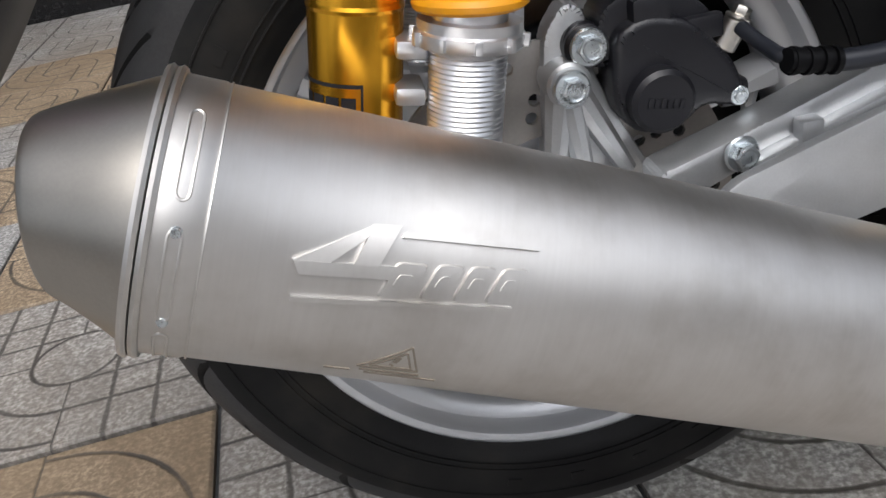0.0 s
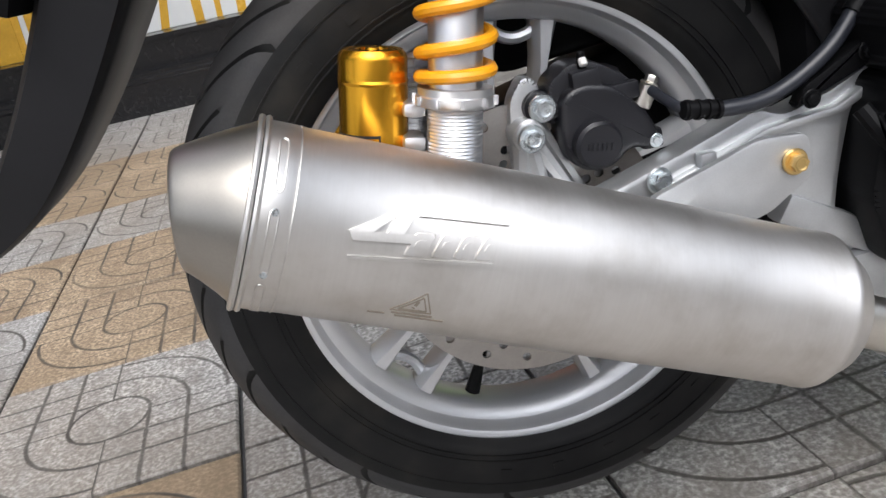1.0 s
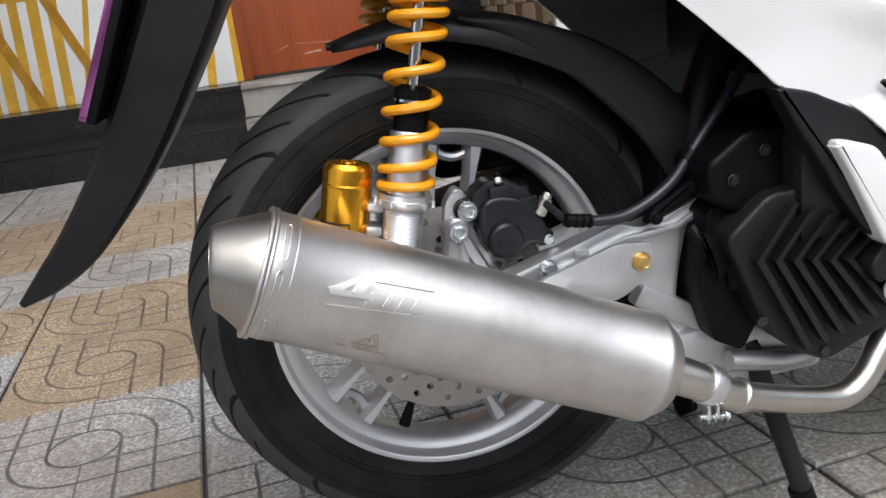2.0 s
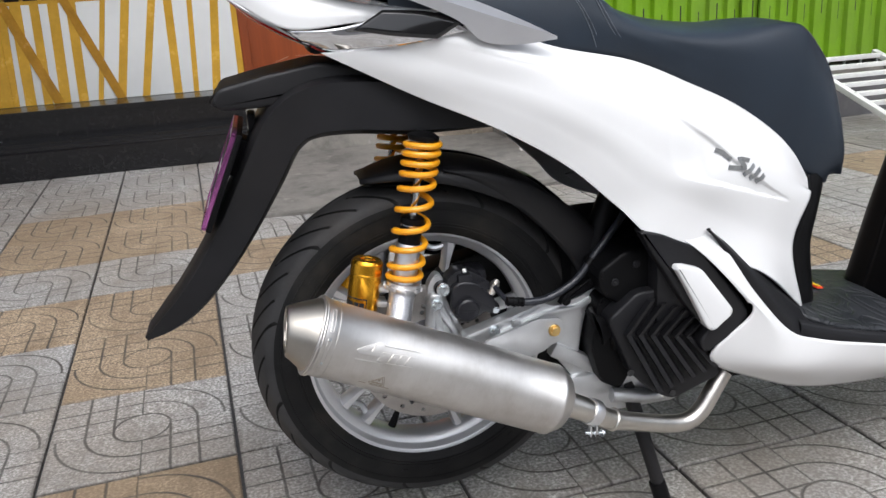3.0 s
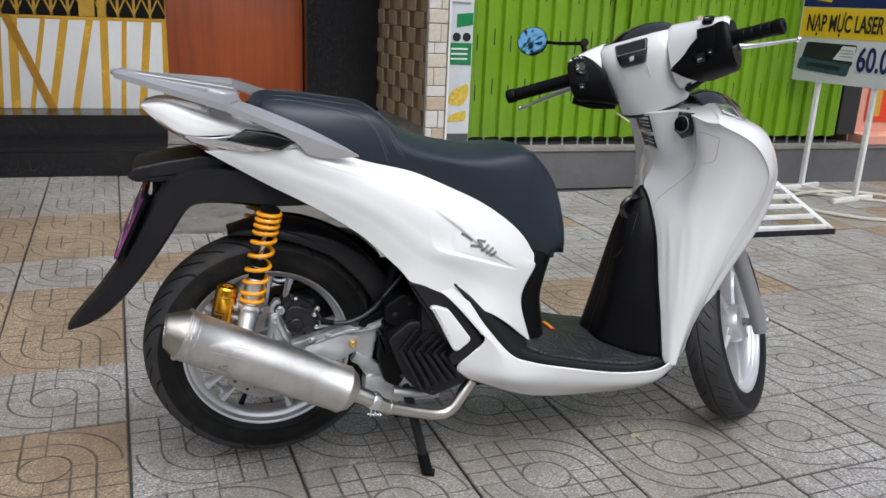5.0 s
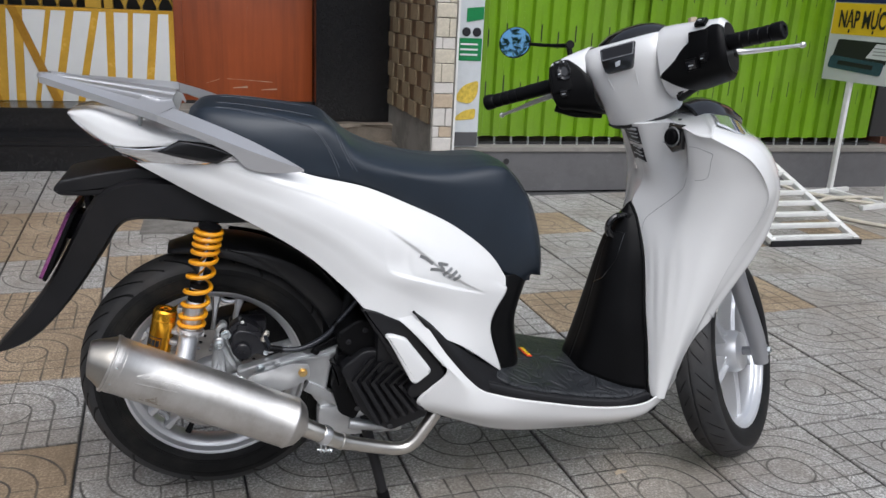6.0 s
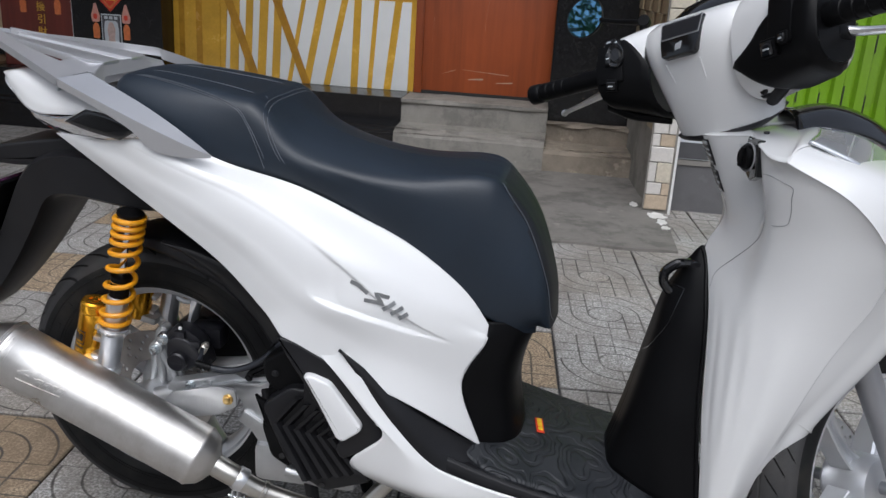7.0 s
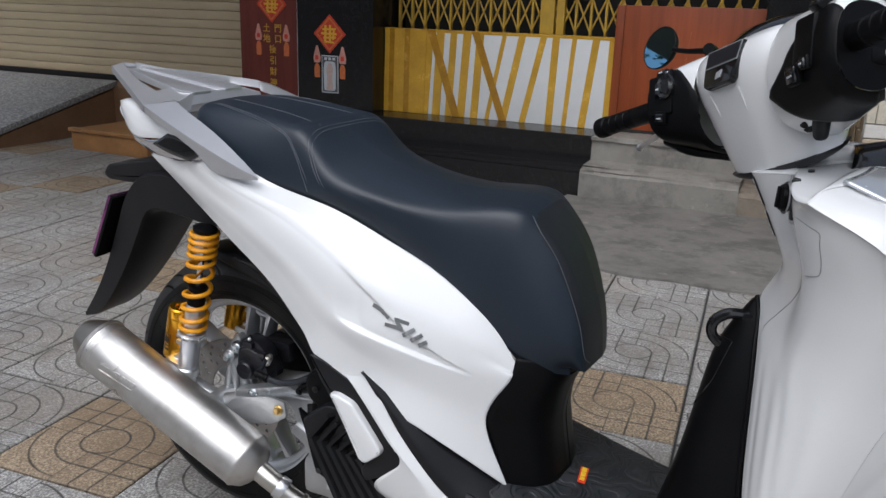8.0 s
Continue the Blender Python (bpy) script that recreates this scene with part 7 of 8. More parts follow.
def shield_surface(nu=90, nv=100):
    """The shield with a few soft upright flutes low on its rear face."""
    verts, faces = skin(SHIELD, nu, nv)
    out = []
    for k, q in enumerate(verts):
        i, j = divmod(k, nv)
        u, v = i / (nu - 1), j / (nv - 1)
        fade = max(0.0, min(1.0, (u - 0.42) / 0.12)) * max(0.0, min(1.0, (0.80 - u) / 0.2))
        band = max(0.0, min(1.0, (v - 0.08) / 0.06)) * max(0.0, min(1.0, (0.46 - v) / 0.06))
        out.append(q + V(0.0006, 0.0004, 0) * (fade * band * math.sin(v * 2 * math.pi / 0.085 - 2.0 * u)))
    return out, faces


half = shield_surface()
shield = part("front_shield", joined(half, mirror(half)), WHITE, scooter, "glossy white front shield", sharp=60)


def neck_cap_surface(nv=100, rows=14):
    """Closes the top: from the shield's own top row to a raised spine."""
    top = [q for q in shield_surface()[0][:nv]]
    spine = crom([(0.966, 0, 0.906), (1.02, 0, 0.914), (1.085, 0, 0.930), (1.15, 0, 0.936), (1.205, 0, 0.932)], nv)
    verts = []
    for j in range(nv):
        for k in range(rows):
            f = k / (rows - 1)
            q = top[j].lerp(spine[j], f)
            verts.append(q + V(0, 0, 0.010 * math.sin(math.pi * f) * min(1.0, (top[j] - spine[j]).length / 0.1)))
    return verts, grid_faces(nv, rows, False)


cap_half = neck_cap_surface()
part("neck_cap", joined(cap_half, mirror(cap_half)), WHITE, shield, "white neck cap", thick=0.002, sharp=60)
# headlamp lens on top of the nose
half = skin([[(1.088, -0.186, 0.936), (1.150, -0.196, 0.912), (1.215, -0.185, 0.881), (1.265, -0.160, 0.848)], [(1.108, -0.150, 0.941), (1.175, -0.140, 0.920), (1.240, -0.120, 0.886), (1.295, -0.100, 0.849)], [(1.120, -0.110, 0.945), (1.190, -0.085, 0.934), (1.258, -0.050, 0.901), (1.318, -0.03, 0.857)]], 24, 12)
HEADGLASS = Nodes("headlamp_glass").done((0.62, 0.64, 0.67), 0.06, 0.55, coat=0.9)
for lens_ in (half, mirror(half)):
    part("headlamp_lens", lens_, HEADGLASS, shield, "clear glossy headlamp lens", thick=0.004)
for k in range(4):
    f = 0.12 + 0.17 * k
    rib_ = [surface_at([[(1.088, -0.186, 0.936), (1.150, -0.196, 0.912), (1.215, -0.185, 0.881), (1.265, -0.160, 0.848)], [(1.120, -0.110, 0.945), (1.190, -0.085, 0.934), (1.258, -0.050, 0.901), (1.318, -0.03, 0.857)]], f, v) + V(0, 0, 0.003) for v in (0.1, 0.5, 0.9)]
    part("lens_rib", tube(rib_, 0.0016, 6, 12), SILVERP, shield)
half = skin([[(1.098, -0.092, 0.932), (1.15, -0.090, 0.938), (1.20, -0.066, 0.932), (1.25, -0.040, 0.912)], [(1.10, -0.040, 0.950), (1.16, -0.040, 0.962), (1.215, -0.028, 0.950), (1.265, -0.015, 0.922)], [(1.10, 0.0, 0.954), (1.16, 0, 0.968), (1.22, 0, 0.954), (1.27, 0, 0.924)]], 16, 10)
part("visor_strip", joined(half, mirror(half)), GLOSSBLK, shield, "glossy black visor strip", thick=0.004)


def shield_line(pts, name="panel_gap"):
    path = [surface_at(SHIELD, u, v) for u, v in pts]
    return part(name, tube(path, 0.0006, 6, 50), GREYPRINT, shield)


# fuel lid outline and the gap that runs down to the inner panel
shield_line([(0.085, 0.335), (0.082, 0.38), (0.088, 0.42), (0.10, 0.435), (0.13, 0.425), (0.165, 0.405), (0.190, 0.38), (0.200, 0.34), (0.200, 0.28)])
shield_line([(0.200, 0.285), (0.235, 0.255), (0.275, 0.225), (0.330, 0.170), (0.380, 0.100), (0.430, 0.02)])
# recessed ignition switch: dark plate and round knob
key_corners = [V(1.026, -0.098, 0.925), V(1.030, -0.150, 0.928), V(1.034, -0.150, 0.872), V(1.034, -0.112, 0.858), V(1.026, -0.084, 0.876)]
key_mid = sum(key_corners, V(0, 0, 0)) / 5
key_n = V(-0.93, -0.30, 0.05).normalized()
ring_o, ring_i, ring_b = [], [], []
for k in range(40):
    f = k / 40 * 5
    i, w = int(f), f - int(f)
    flat = key_corners[i].lerp(key_corners[(i + 1) % 5], w)
    soft = key_mid + (flat - key_mid) * min(1.0, 0.050 / max(0.001, (flat - key_mid).length) * 0.9 + 0.12)
    ring_o.append(soft)
    ring_i.append(key_mid + (soft - key_mid) * 0.93 + key_n * 0.002)
    ring_b.append(soft - key_n * 0.010)
kv = ring_b + ring_o + ring_i + [key_mid + key_n * 0.0005]
kf = [(r * 40 + k, r * 40 + (k + 1) % 40, (r + 1) * 40 + (k + 1) % 40, (r + 1) * 40 + k) for r in range(2) for k in range(40)] + [(80 + k, 80 + (k + 1) % 40, 120) for k in range(40)]
part("ignition_plate", (kv, kf), GLOSSBLK, shield, "glossy black ignition switch plate")
km = Matrix.Translation((1.024, -0.120, 0.896)) @ key_n.to_track_quat("Z", "Y").to_matrix().to_4x4()
part("ignition_knob", joined(turned([(0.0, 0.010), (0.015, 0.010), (0.0175, 0.008), (0.0185, 0.003), (0.0185, -0.004), (0, -0.004)], km, 32), moved(brick((0.007, 0.030, 0.006), (0, 0, 0.011), 0.002), km)), BLACKP, shield, "round black ignition knob")
part("knob_ring", turned([(0.0205, 0.001), (0.0215, 0.003), (0.0230, 0.001)], km, 36), GREYPRINT, shield)
for a in (35, 90, 150, 215):
    part("knob_mark", moved(brick((0.004, 0.0016, 0.001), (0.0285 * math.cos(radians(a)), 0.0285 * math.sin(radians(a)), 0.0025), 0.0), km), POSTERGREY, shield)
# warning label bent round the neck, with unreadable lines
def neck_patch(z0, z1, y0, y1, lift, n=8, m=10):
    verts, faces = [], []
    for i in range(n):
        u = (0.906 - (z0 + (z1 - z0) * i / (n - 1))) / (0.906 - 0.712) * 0.333
        for j in range(m):
            y = y0 + (y1 - y0) * j / (m - 1)
            q = surface_at(SHIELD, max(0.0, u), min(0.30, abs(y) / 0.46))
            verts.append(V(q.x - lift, math.copysign(abs(q.y), y) if y else 0.0, q.z))
    for i in range(n - 1):
        for j in range(m - 1):
            faces.append((i * m + j, i * m + j + 1, (i + 1) * m + j + 1, (i + 1) * m + j))
    return verts, faces


for z0, z1 in ((0.900, 0.858), (0.852, 0.818)):
    part("warning_sticker", neck_patch(z0, z1, -0.046, 0.030, 0.0015), INKBLACK, shield, "black warning sticker", thick=0.0006)
for k in range(8):
    z = 0.896 - 0.010 * k - (0.004 if k > 3 else 0.0)
    part("writing_bar", neck_patch(z, z - (0.0045 if k in (0, 4) else 0.003), -0.041, 0.020 - 0.012 * (k % 3), 0.0024, 3, 8), POSTERGREY, shield, thick=0.0003)
part("rivet_hole", cyl((1.050, -0.100, 0.926), (1.049, -0.101, 0.934), 0.0045, None, 12), INKBLACK, shield)

# black inner panel with glove-box lid and bag hook
pan_edge = [(0.999, -0.002, 0.713), (1.006, -0.026, 0.688), (1.008, -0.055, 0.645), (1.012, -0.082, 0.580), (1.015, -0.106, 0.469), (1.022, -0.122, 0.391), (1.037, -0.140, 0.262)]
pan_a = [(0.996, -0.002, 0.711), (0.986, -0.023, 0.680), (0.978, -0.046, 0.635), (0.972, -0.070, 0.570), (0.962, -0.092, 0.469), (0.962, -0.110, 0.391), (0.965, -0.125, 0.268)]
pan_b = [(0.994, -0.001, 0.709), (0.970, -0.012, 0.668), (0.950, -0.026, 0.620), (0.938, -0.038, 0.555), (0.922, -0.050, 0.462), (0.908, -0.060, 0.385), (0.888, -0.070, 0.288)]
pan_c = [(0.992, 0.0, 0.708), (0.966, 0.0, 0.664), (0.945, 0.0, 0.616), (0.932, 0.0, 0.550), (0.916, 0.0, 0.458), (0.900, 0.0, 0.380), (0.876, 0.0, 0.290)]
PANEL = [pan_edge, pan_a, pan_b, pan_c]
half = skin(PANEL, 40, 26)
inner = part("inner_panel", joined(half, mirror(half)), BLACKP, scooter, "matt black inner panel with glove-box lid", thick=0.003, sharp=60)
part("panel_lip", tube(pan_edge + [(1.052, -0.150, 0.245)], 0.0035, 8, 40), BLACKP, inner)
lid = [surface_at(PANEL, u, v) + V(-0.001, 0, 0) for u, v in ((0.26, 0.95), (0.27, 0.55), (0.30, 0.38), (0.46, 0.50), (0.55, 0.72), (0.58, 0.98))]
part("lid_gap", tube(lid, 0.0014, 6), GLOSSBLK, inner)
hook_pts = [(0.984, -0.012, 0.682), (0.960, -0.018, 0.681), (0.941, -0.020, 0.665), (0.941, -0.020, 0.644), (0.958, -0.018, 0.629), (0.977, -0.014, 0.635), (0.990, -0.012, 0.656), (0.983, -0.012, 0.678)]
part("bag_hook", joined(tube(hook_pts, 0.0088, 10, 26, squash=1.0), brick((0.02, 0.03, 0.06), (0.992, -0.012, 0.660), 0.008)), GLOSSBLK, inner, "black folding bag hook")

# ---- front wheel and fork, turned with the bars ----
FAXLE = V(1.349, 0.0, 0.283)
at_front = STEER @ Matrix.Translation(FAXLE)
front_wheel = part("front_wheel", moved(rim(0.210, 0.042), at_front), SILVERP, scooter, "silver cast front wheel")
for k in range(5):
    part("spoke", moved(broad_spoke(0.046, 0.184), at_front @ Matrix.Rotation(-radians(54 + 72 * k), 4, "Y")), SILVERP, front_wheel)
part("hub", moved(turned([(0.0, -0.064), (0.015, -0.064), (0.018, -0.060), (0.019, -0.047), (0.044, -0.044), (0.052, -0.038), (0.056, -0.030), (0.057, 0.03), (0.050, 0.046), (0.024, 0.050), (0, 0.050)], pose(0, 0, 0, 90), 48), at_front), SILVERP, front_wheel)
front_tyre = part("tyre", moved(tyre(0.283, 0.104, 0.203, -0.85, 39, ((0.20, 0.56), (0.34, 0.88), (0.22, 0.70)), 0.0045), at_front), RUBBER, front_wheel, "black rubber tyre with slanted tread grooves")
worn_tread(front_tyre, at_front.translation, at_front.to_3x3() @ V(0, 1, 0), 0.252, 0.104)
part("brake_disc", perforated(0.110, 0.055, 0.004, [(0.099, 18, 0.0, 0.004), (0.087, 18, 0.4, 0.004), (0.075, 14, 0.7, 0.004)], at_front @ pose(0, 0.060, 0, 90)), ALUBRIGHT, front_wheel, smooth=False)
FD = V(-math.sin(RAKE), 0, math.cos(RAKE))
FORKGREY = plain("grey_fork_enamel", (0.36, 0.365, 0.38), 0.4, 0.6, 0.06, 12.0, 600.0, 0.06, 0.0002)
fork = part("front_fork", moved(joined(*[joined(tube([FAXLE + V(-0.012, s * 0.098, -0.030), FAXLE + V(-0.010, s * 0.098, 0) + FD * 0.05, FAXLE + V(-0.012, s * 0.096, 0) + FD * 0.20, FAXLE + V(-0.012, s * 0.096, 0) + FD * 0.285], [0.019, 0.0225, 0.0225, 0.0235], 22, 14),
                                        cyl(FAXLE + V(0, s * 0.05, 0), FAXLE + V(0, s * 0.112, 0), 0.012, None, 18)) for s in (-1, 1)]), STEER), FORKGREY, scooter, "grey painted front fork")
part("dust_seal", moved(joined(*[turned([(0.017, 0.0), (0.0225, 0.0), (0.0225, 0.014), (0.018, 0.018)], axis(FAXLE + V(-0.012, s * 0.096, 0) + FD * 0.283, FD), 22) for s in (-1, 1)]), STEER), BLACKP, fork)
part("fork_tube", moved(joined(*[cyl(FAXLE + V(-0.012, s * 0.096, 0) + FD * 0.28, FAXLE + V(-0.012, s * 0.080, 0) + FD * 0.44, 0.0155, None, 20) for s in (-1, 1)]), STEER), CHROME, fork)
part("axle_nut", moved(joined(*[hexbolt(FAXLE + V(0, s * 0.112, 0), (0, s, 0), 0.010, 0.010) for s in (-1, 1)]), STEER), STEEL, fork)
rails = []
for y, dr in ((-0.060, -0.045), (-0.060, -0.012), (-0.050, 0.0), (0, 0.008), (0.050, 0.0), (0.060, -0.012), (0.060, -0.045)):
    rails.append([FAXLE + V((0.302 + dr) * math.cos(radians(a)), y, (0.302 + dr) * math.sin(radians(a))) for a in (62, 80, 98, 116, 134, 150)])
part("front_mudguard", moved(skin(rails, 30, 19), STEER), WHITE, scooter, "white front mudguard", thick=0.003)

# ---- handlebar cowl ----
def bar_body(stations, n=64, rows=30, power=2.4, power_top=4.2):
    """Sections given by their rear point, front point (x, z) and half width."""
    rear = crom([(a[0], 0, a[1]) for a, b, w in stations], rows)
    front = crom([(b[0], 0, b[1]) for a, b, w in stations], rows)
    wide = crom([(w, 0, 0) for a, b, w in stations], rows)
    verts, faces = [], []
    for row, (p, q, w) in enumerate(zip(rear, front, wide)):
        pw = power + (power_top - power) * min(1.0, row / (rows * 0.62))
        mid, arm_ = (p + q) / 2, (q - p) / 2
        for k in range(n):
            a = 2 * math.pi * k / n
            c, s = math.cos(a), math.sin(a)
            verts.append(mid + arm_ * math.copysign(abs(c) ** (2 / pw), c) + V(0, w.x * math.copysign(abs(s) ** (2 / pw), s), 0))
    for i in range(rows - 1):
        for k in range(n):
            faces.append((i * n + k, i * n + (k + 1) % n, (i + 1) * n + (k + 1) % n, (i + 1) * n + k))
    faces += [tuple(reversed(range(n))), tuple(range(len(verts) - n, len(verts)))]
    return verts, faces


cowl = part("handlebar_cowl", moved(bar_body([((0.961, 0.907), (1.068, 0.959), 0.090), ((0.942, 0.940), (1.075, 0.983), 0.089), ((0.918, 0.985), (1.078, 1.01), 0.092), ((0.900, 1.025), (1.078, 1.04), 0.098), ((0.896, 1.055), (1.078, 1.07), 0.104), ((0.903, 1.080), (1.070, 1.095), 0.106), ((0.920, 1.096), (1.055, 1.105), 0.100)]), STEER), WHITE, scooter, "white handlebar cowl with black switch housings", sharp=60)
part("cowl_gap", moved(bar_body([((0.974, 0.898), (1.066, 0.944), 0.066), ((0.968, 0.902), (1.067, 0.951), 0.078), ((0.963, 0.909), (1.067, 0.961), 0.087)], 40, 6), STEER), INKBLACK, cowl)


RIGHT_REACH, LEFT_REACH = 0.93, 0.50


def sleeve(y, a, grow, s):
    """A point of the sleeve round the bar; the angle runs from the front (0) over the top (90) to the rear (180)."""
    u = (y - 0.09) / 0.166
    y = 0.09 + (y - 0.09) * (RIGHT_REACH if s < 0 else LEFT_REACH) if y > 0.09 else y
    cx, hx = 0.985 - 0.060 * u, 0.080 - 0.027 * u
    top, low = 1.112 - 0.026 * max(u, 0.0) ** 1.2 - 0.26 * max(0.0, -u), 0.949 + (0.010 if s < 0 else 0.026) * u
    end = max(0.0, (u - 0.916) / 0.084)
    k = 1.0 - 0.16 * end ** 2
    cz, hz = (top + low) / 2, (top - low) / 2
    c, sn = math.cos(a), math.sin(a)
    return V(cx + (hx + grow) * k * math.copysign(abs(c) ** 0.8, c), y, cz + (hz + grow) * k * math.copysign(abs(sn) ** 0.8, sn))


def flip_y(shape, s):
    return ([V(v.x, s * v.y, v.z) for v in shape[0]], shape[1])


def sleeve_shell(s, n=22, m=49):
    ys = [0.088 + 0.156 * k / (n - 1) for k in range(n)]
    vs = [sleeve(y, 2 * math.pi * k / (m - 1), 0.0, s) for y in ys for k in range(m)]
    return flip_y((vs, grid_faces(n, m, s < 0)), s)


def sleeve_end(s, n=40):
    vs = [sleeve(0.256, 0, 0.0, s) + V(-0.042, 0.002, 0)] + [sleeve(0.2562, 2 * math.pi * k / n, 0.0, s) for k in range(n)]
    return flip_y((vs, [(0, 1 + k, 1 + (k + 1) % n) if s > 0 else (0, 1 + (k + 1) % n, 1 + k) for k in range(n)]), s)


def sleeve_collar(s, a0, a1, n=8, m=41):
    """Rounded end of the sleeve between two angles."""
    ys = [0.243 + 0.0132 * k / (n - 1) for k in range(n)]
    vs = [sleeve(y, radians(a0 + (a1 - a0) * k / (m - 1)), 0.001, s) for y in ys for k in range(m)]
    return flip_y((vs, grid_faces(n, m, s < 0)), s)


def sleeve_patch(s, n=34, m=18):
    """Black rear cover: pointed inwards at mid height, cut back towards the top."""
    vs = []
    for k in range(n):
        f = k / (n - 1)
        a = radians(136 + (292 - 136) * f)
        up = max(0.0, 1 - f / 0.26)
        inner_y = 0.079 + 0.092 * up ** 0.9
        if s < 0:
            inner_y = 0.084 + 0.155 * max(0.0, 1 - f / 0.40) ** 0.85 + 0.10 * max(0.0, (f - 0.44) / 0.56) ** 0.9
        for j in range(m):
            y = inner_y + (0.2555 - inner_y) * j / (m - 1)
            vs.append(sleeve(y, a, 0.0035 if 0 < j and 0 < k < n - 1 else -0.002, s))
    return flip_y((vs, grid_faces(n, m, s > 0)), s)


def on_sleeve(s, y, a, lift):
    """A frame on the sleeve's surface, z outwards and x along the bar."""
    q = sleeve(y, radians(a), 0.0035, s)
    r1, r2 = sleeve(y + 0.004, radians(a), 0.0035, s) - q, sleeve(y, radians(a + 2), 0.0035, s) - q
    nrm = r1.cross(r2).normalized()
    if nrm.x > 0 and nrm.z < 0.5:
        nrm = -nrm
    if abs(nrm.x) < 0.3 and nrm.z < 0:
        nrm = -nrm
    xa = r1.normalized()
    ya = nrm.cross(xa)
    m3 = Matrix((xa, ya, nrm)).transposed().to_4x4()
    m3.translation = q + nrm * lift
    return STEER @ Matrix.Diagonal((1, s, 1, 1)) @ m3


def safe(shape, s):
    return (shape[0], [tuple(reversed(f)) for f in shape[1]]) if s < 0 else shape


for s in (-1, 1):
    housing = part("switch_housing", moved(joined(sleeve_patch(s), sleeve_collar(s, 140, 300), sleeve_end(s)), STEER), BLACKP, cowl, "black switch housing", sharp=60)
    part("cowl_shell", moved(joined(sleeve_shell(s), sleeve_collar(s, -60, 140)), STEER), WHITE, cowl, sharp=60)
    # raised blocks and their buttons
    part("switch_block", safe(moved(brick((0.046, 0.066, 0.012), (0, 0, 0), 0.005), on_sleeve(s, 0.196, 176, -0.003)), s), BLACKP, housing)
    if s > 0:
        pad = turned([(0.0, 0.005), (0.009, 0.005), (0.0105, 0.003), (0.016, 0.006), (0.0175, 0.004), (0.0175, -0.004), (0, -0.004)], None, 28)
        part("button_pad", safe(moved(pad, on_sleeve(s, 0.176, 168, 0.003) @ Matrix.Diagonal((0.9, 1.25, 1, 1))), s), GLOSSBLK, housing)
        spots = ((0.198, 170, 0.014, 0.020), (0.192, 198, 0.022, 0.014), (0.205, 146, 0.020, 0.010), (0.178, 150, 0.010, 0.008))
    else:
        spots = ((0.176, 196, 0.024, 0.020), (0.206, 190, 0.012, 0.012), (0.205, 132, 0.020, 0.014))
    for y, a, w, h in spots:
        w = w * 0.75 if s > 0 else w
        where = on_sleeve(s, y, a, 0.003)
        part("button_frame", safe(moved(brick((w + 0.006, h + 0.006, 0.010), (0, 0, -0.001), 0.003), where), s), BLACKP, housing)
        part("button", safe(moved(brick((w, h, 0.010), (0, 0, 0.002), 0.003), where), s), GLOSSBLK, housing)
        part("button_mark", safe(moved(brick((w * 0.5, 0.0022, 0.0006), (0, 0.001, 0.0072), 0.0), where), s), POSTERGREY, housing)
    # grip
    ga, gb = V(0.905, s * 0.245, 1.030), V(0.890, s * 0.338, 1.026)
    back = -0.030 if s < 0 else -0.085
    gd = (gb - ga).normalized()
    prof = [(0.0, back), (0.024, back), (0.024, back + 0.014), (0.0215, back + 0.016), (0.0175, back + 0.020), (0.0172, 0.006), (0.0165, 0.010)]
    for k in range(4):
        h = 0.014 + k * 0.020
        prof += [(0.0168, h), (0.0172, h + 0.008), (0.0172, h + 0.016), (0.0158, h + 0.0175), (0.0158, h + 0.019)]
    prof += [(0.0170, 0.094), (0.0185, 0.096), (0.0190, 0.110), (0.0185, 0.117), (0.0165, 0.119), (0.010, 0.119), (0.009, 0.116), (0.0, 0.116)]
    grip = part("grip", moved(turned(prof, axis(ga, gd), 28), STEER), BLACKP, cowl, "black rubber handlebar grip")
    # lever
    lev = [V(0.948, s * (0.232 if s < 0 else 0.172), 1.018), V(0.962, s * 0.262, 1.012), V(0.968, s * 0.310, 1.006), V(0.972, s * 0.350, 1.002), V(0.976, s * 0.374, 1.000)]
    part("brake_lever", moved(joined(tube(lev, [0.010, 0.0085, 0.0065, 0.0055, 0.0055], 12, 20, True, 0.75), turned([(0, -0.007), (0.005, -0.0055), (0.0072, 0), (0.005, 0.0055), (0, 0.007)], axis(lev[-1], (0, s, 0)), 16)), STEER), ALUBRIGHT, cowl, "polished aluminium brake lever")
    part("lever_pivot", moved(brick((0.035, 0.028, 0.022), (0.945, s * (0.234 if s < 0 else 0.166), 1.012), 0.006), STEER), BLACKP, cowl)
    # black spout below the housing where the cables come out
    part("cable_spout", moved(tube([(0.925, s * 0.19, 0.980), (0.945, s * 0.150, 0.960), (0.985, s * 0.100, 0.946)], [0.012, 0.013, 0.010], 12, 20, True, 0.8), STEER), BLACKP, housing)
# throttle linkage under the right housing
part("throttle_tube", moved(tube([(0.92, -0.23, 0.985), (0.925, -0.19, 0.975), (0.945, -0.14, 0.965), (0.965, -0.10, 0.955)], 0.008, 10, 20), STEER), BLACKP, cowl)
part("throttle_tube", moved(tube([(0.905, -0.235, 0.992), (0.905, -0.20, 0.984), (0.925, -0.15, 0.972), (0.95, -0.11, 0.955)], 0.006, 10, 20), STEER), BLACKP, cowl)
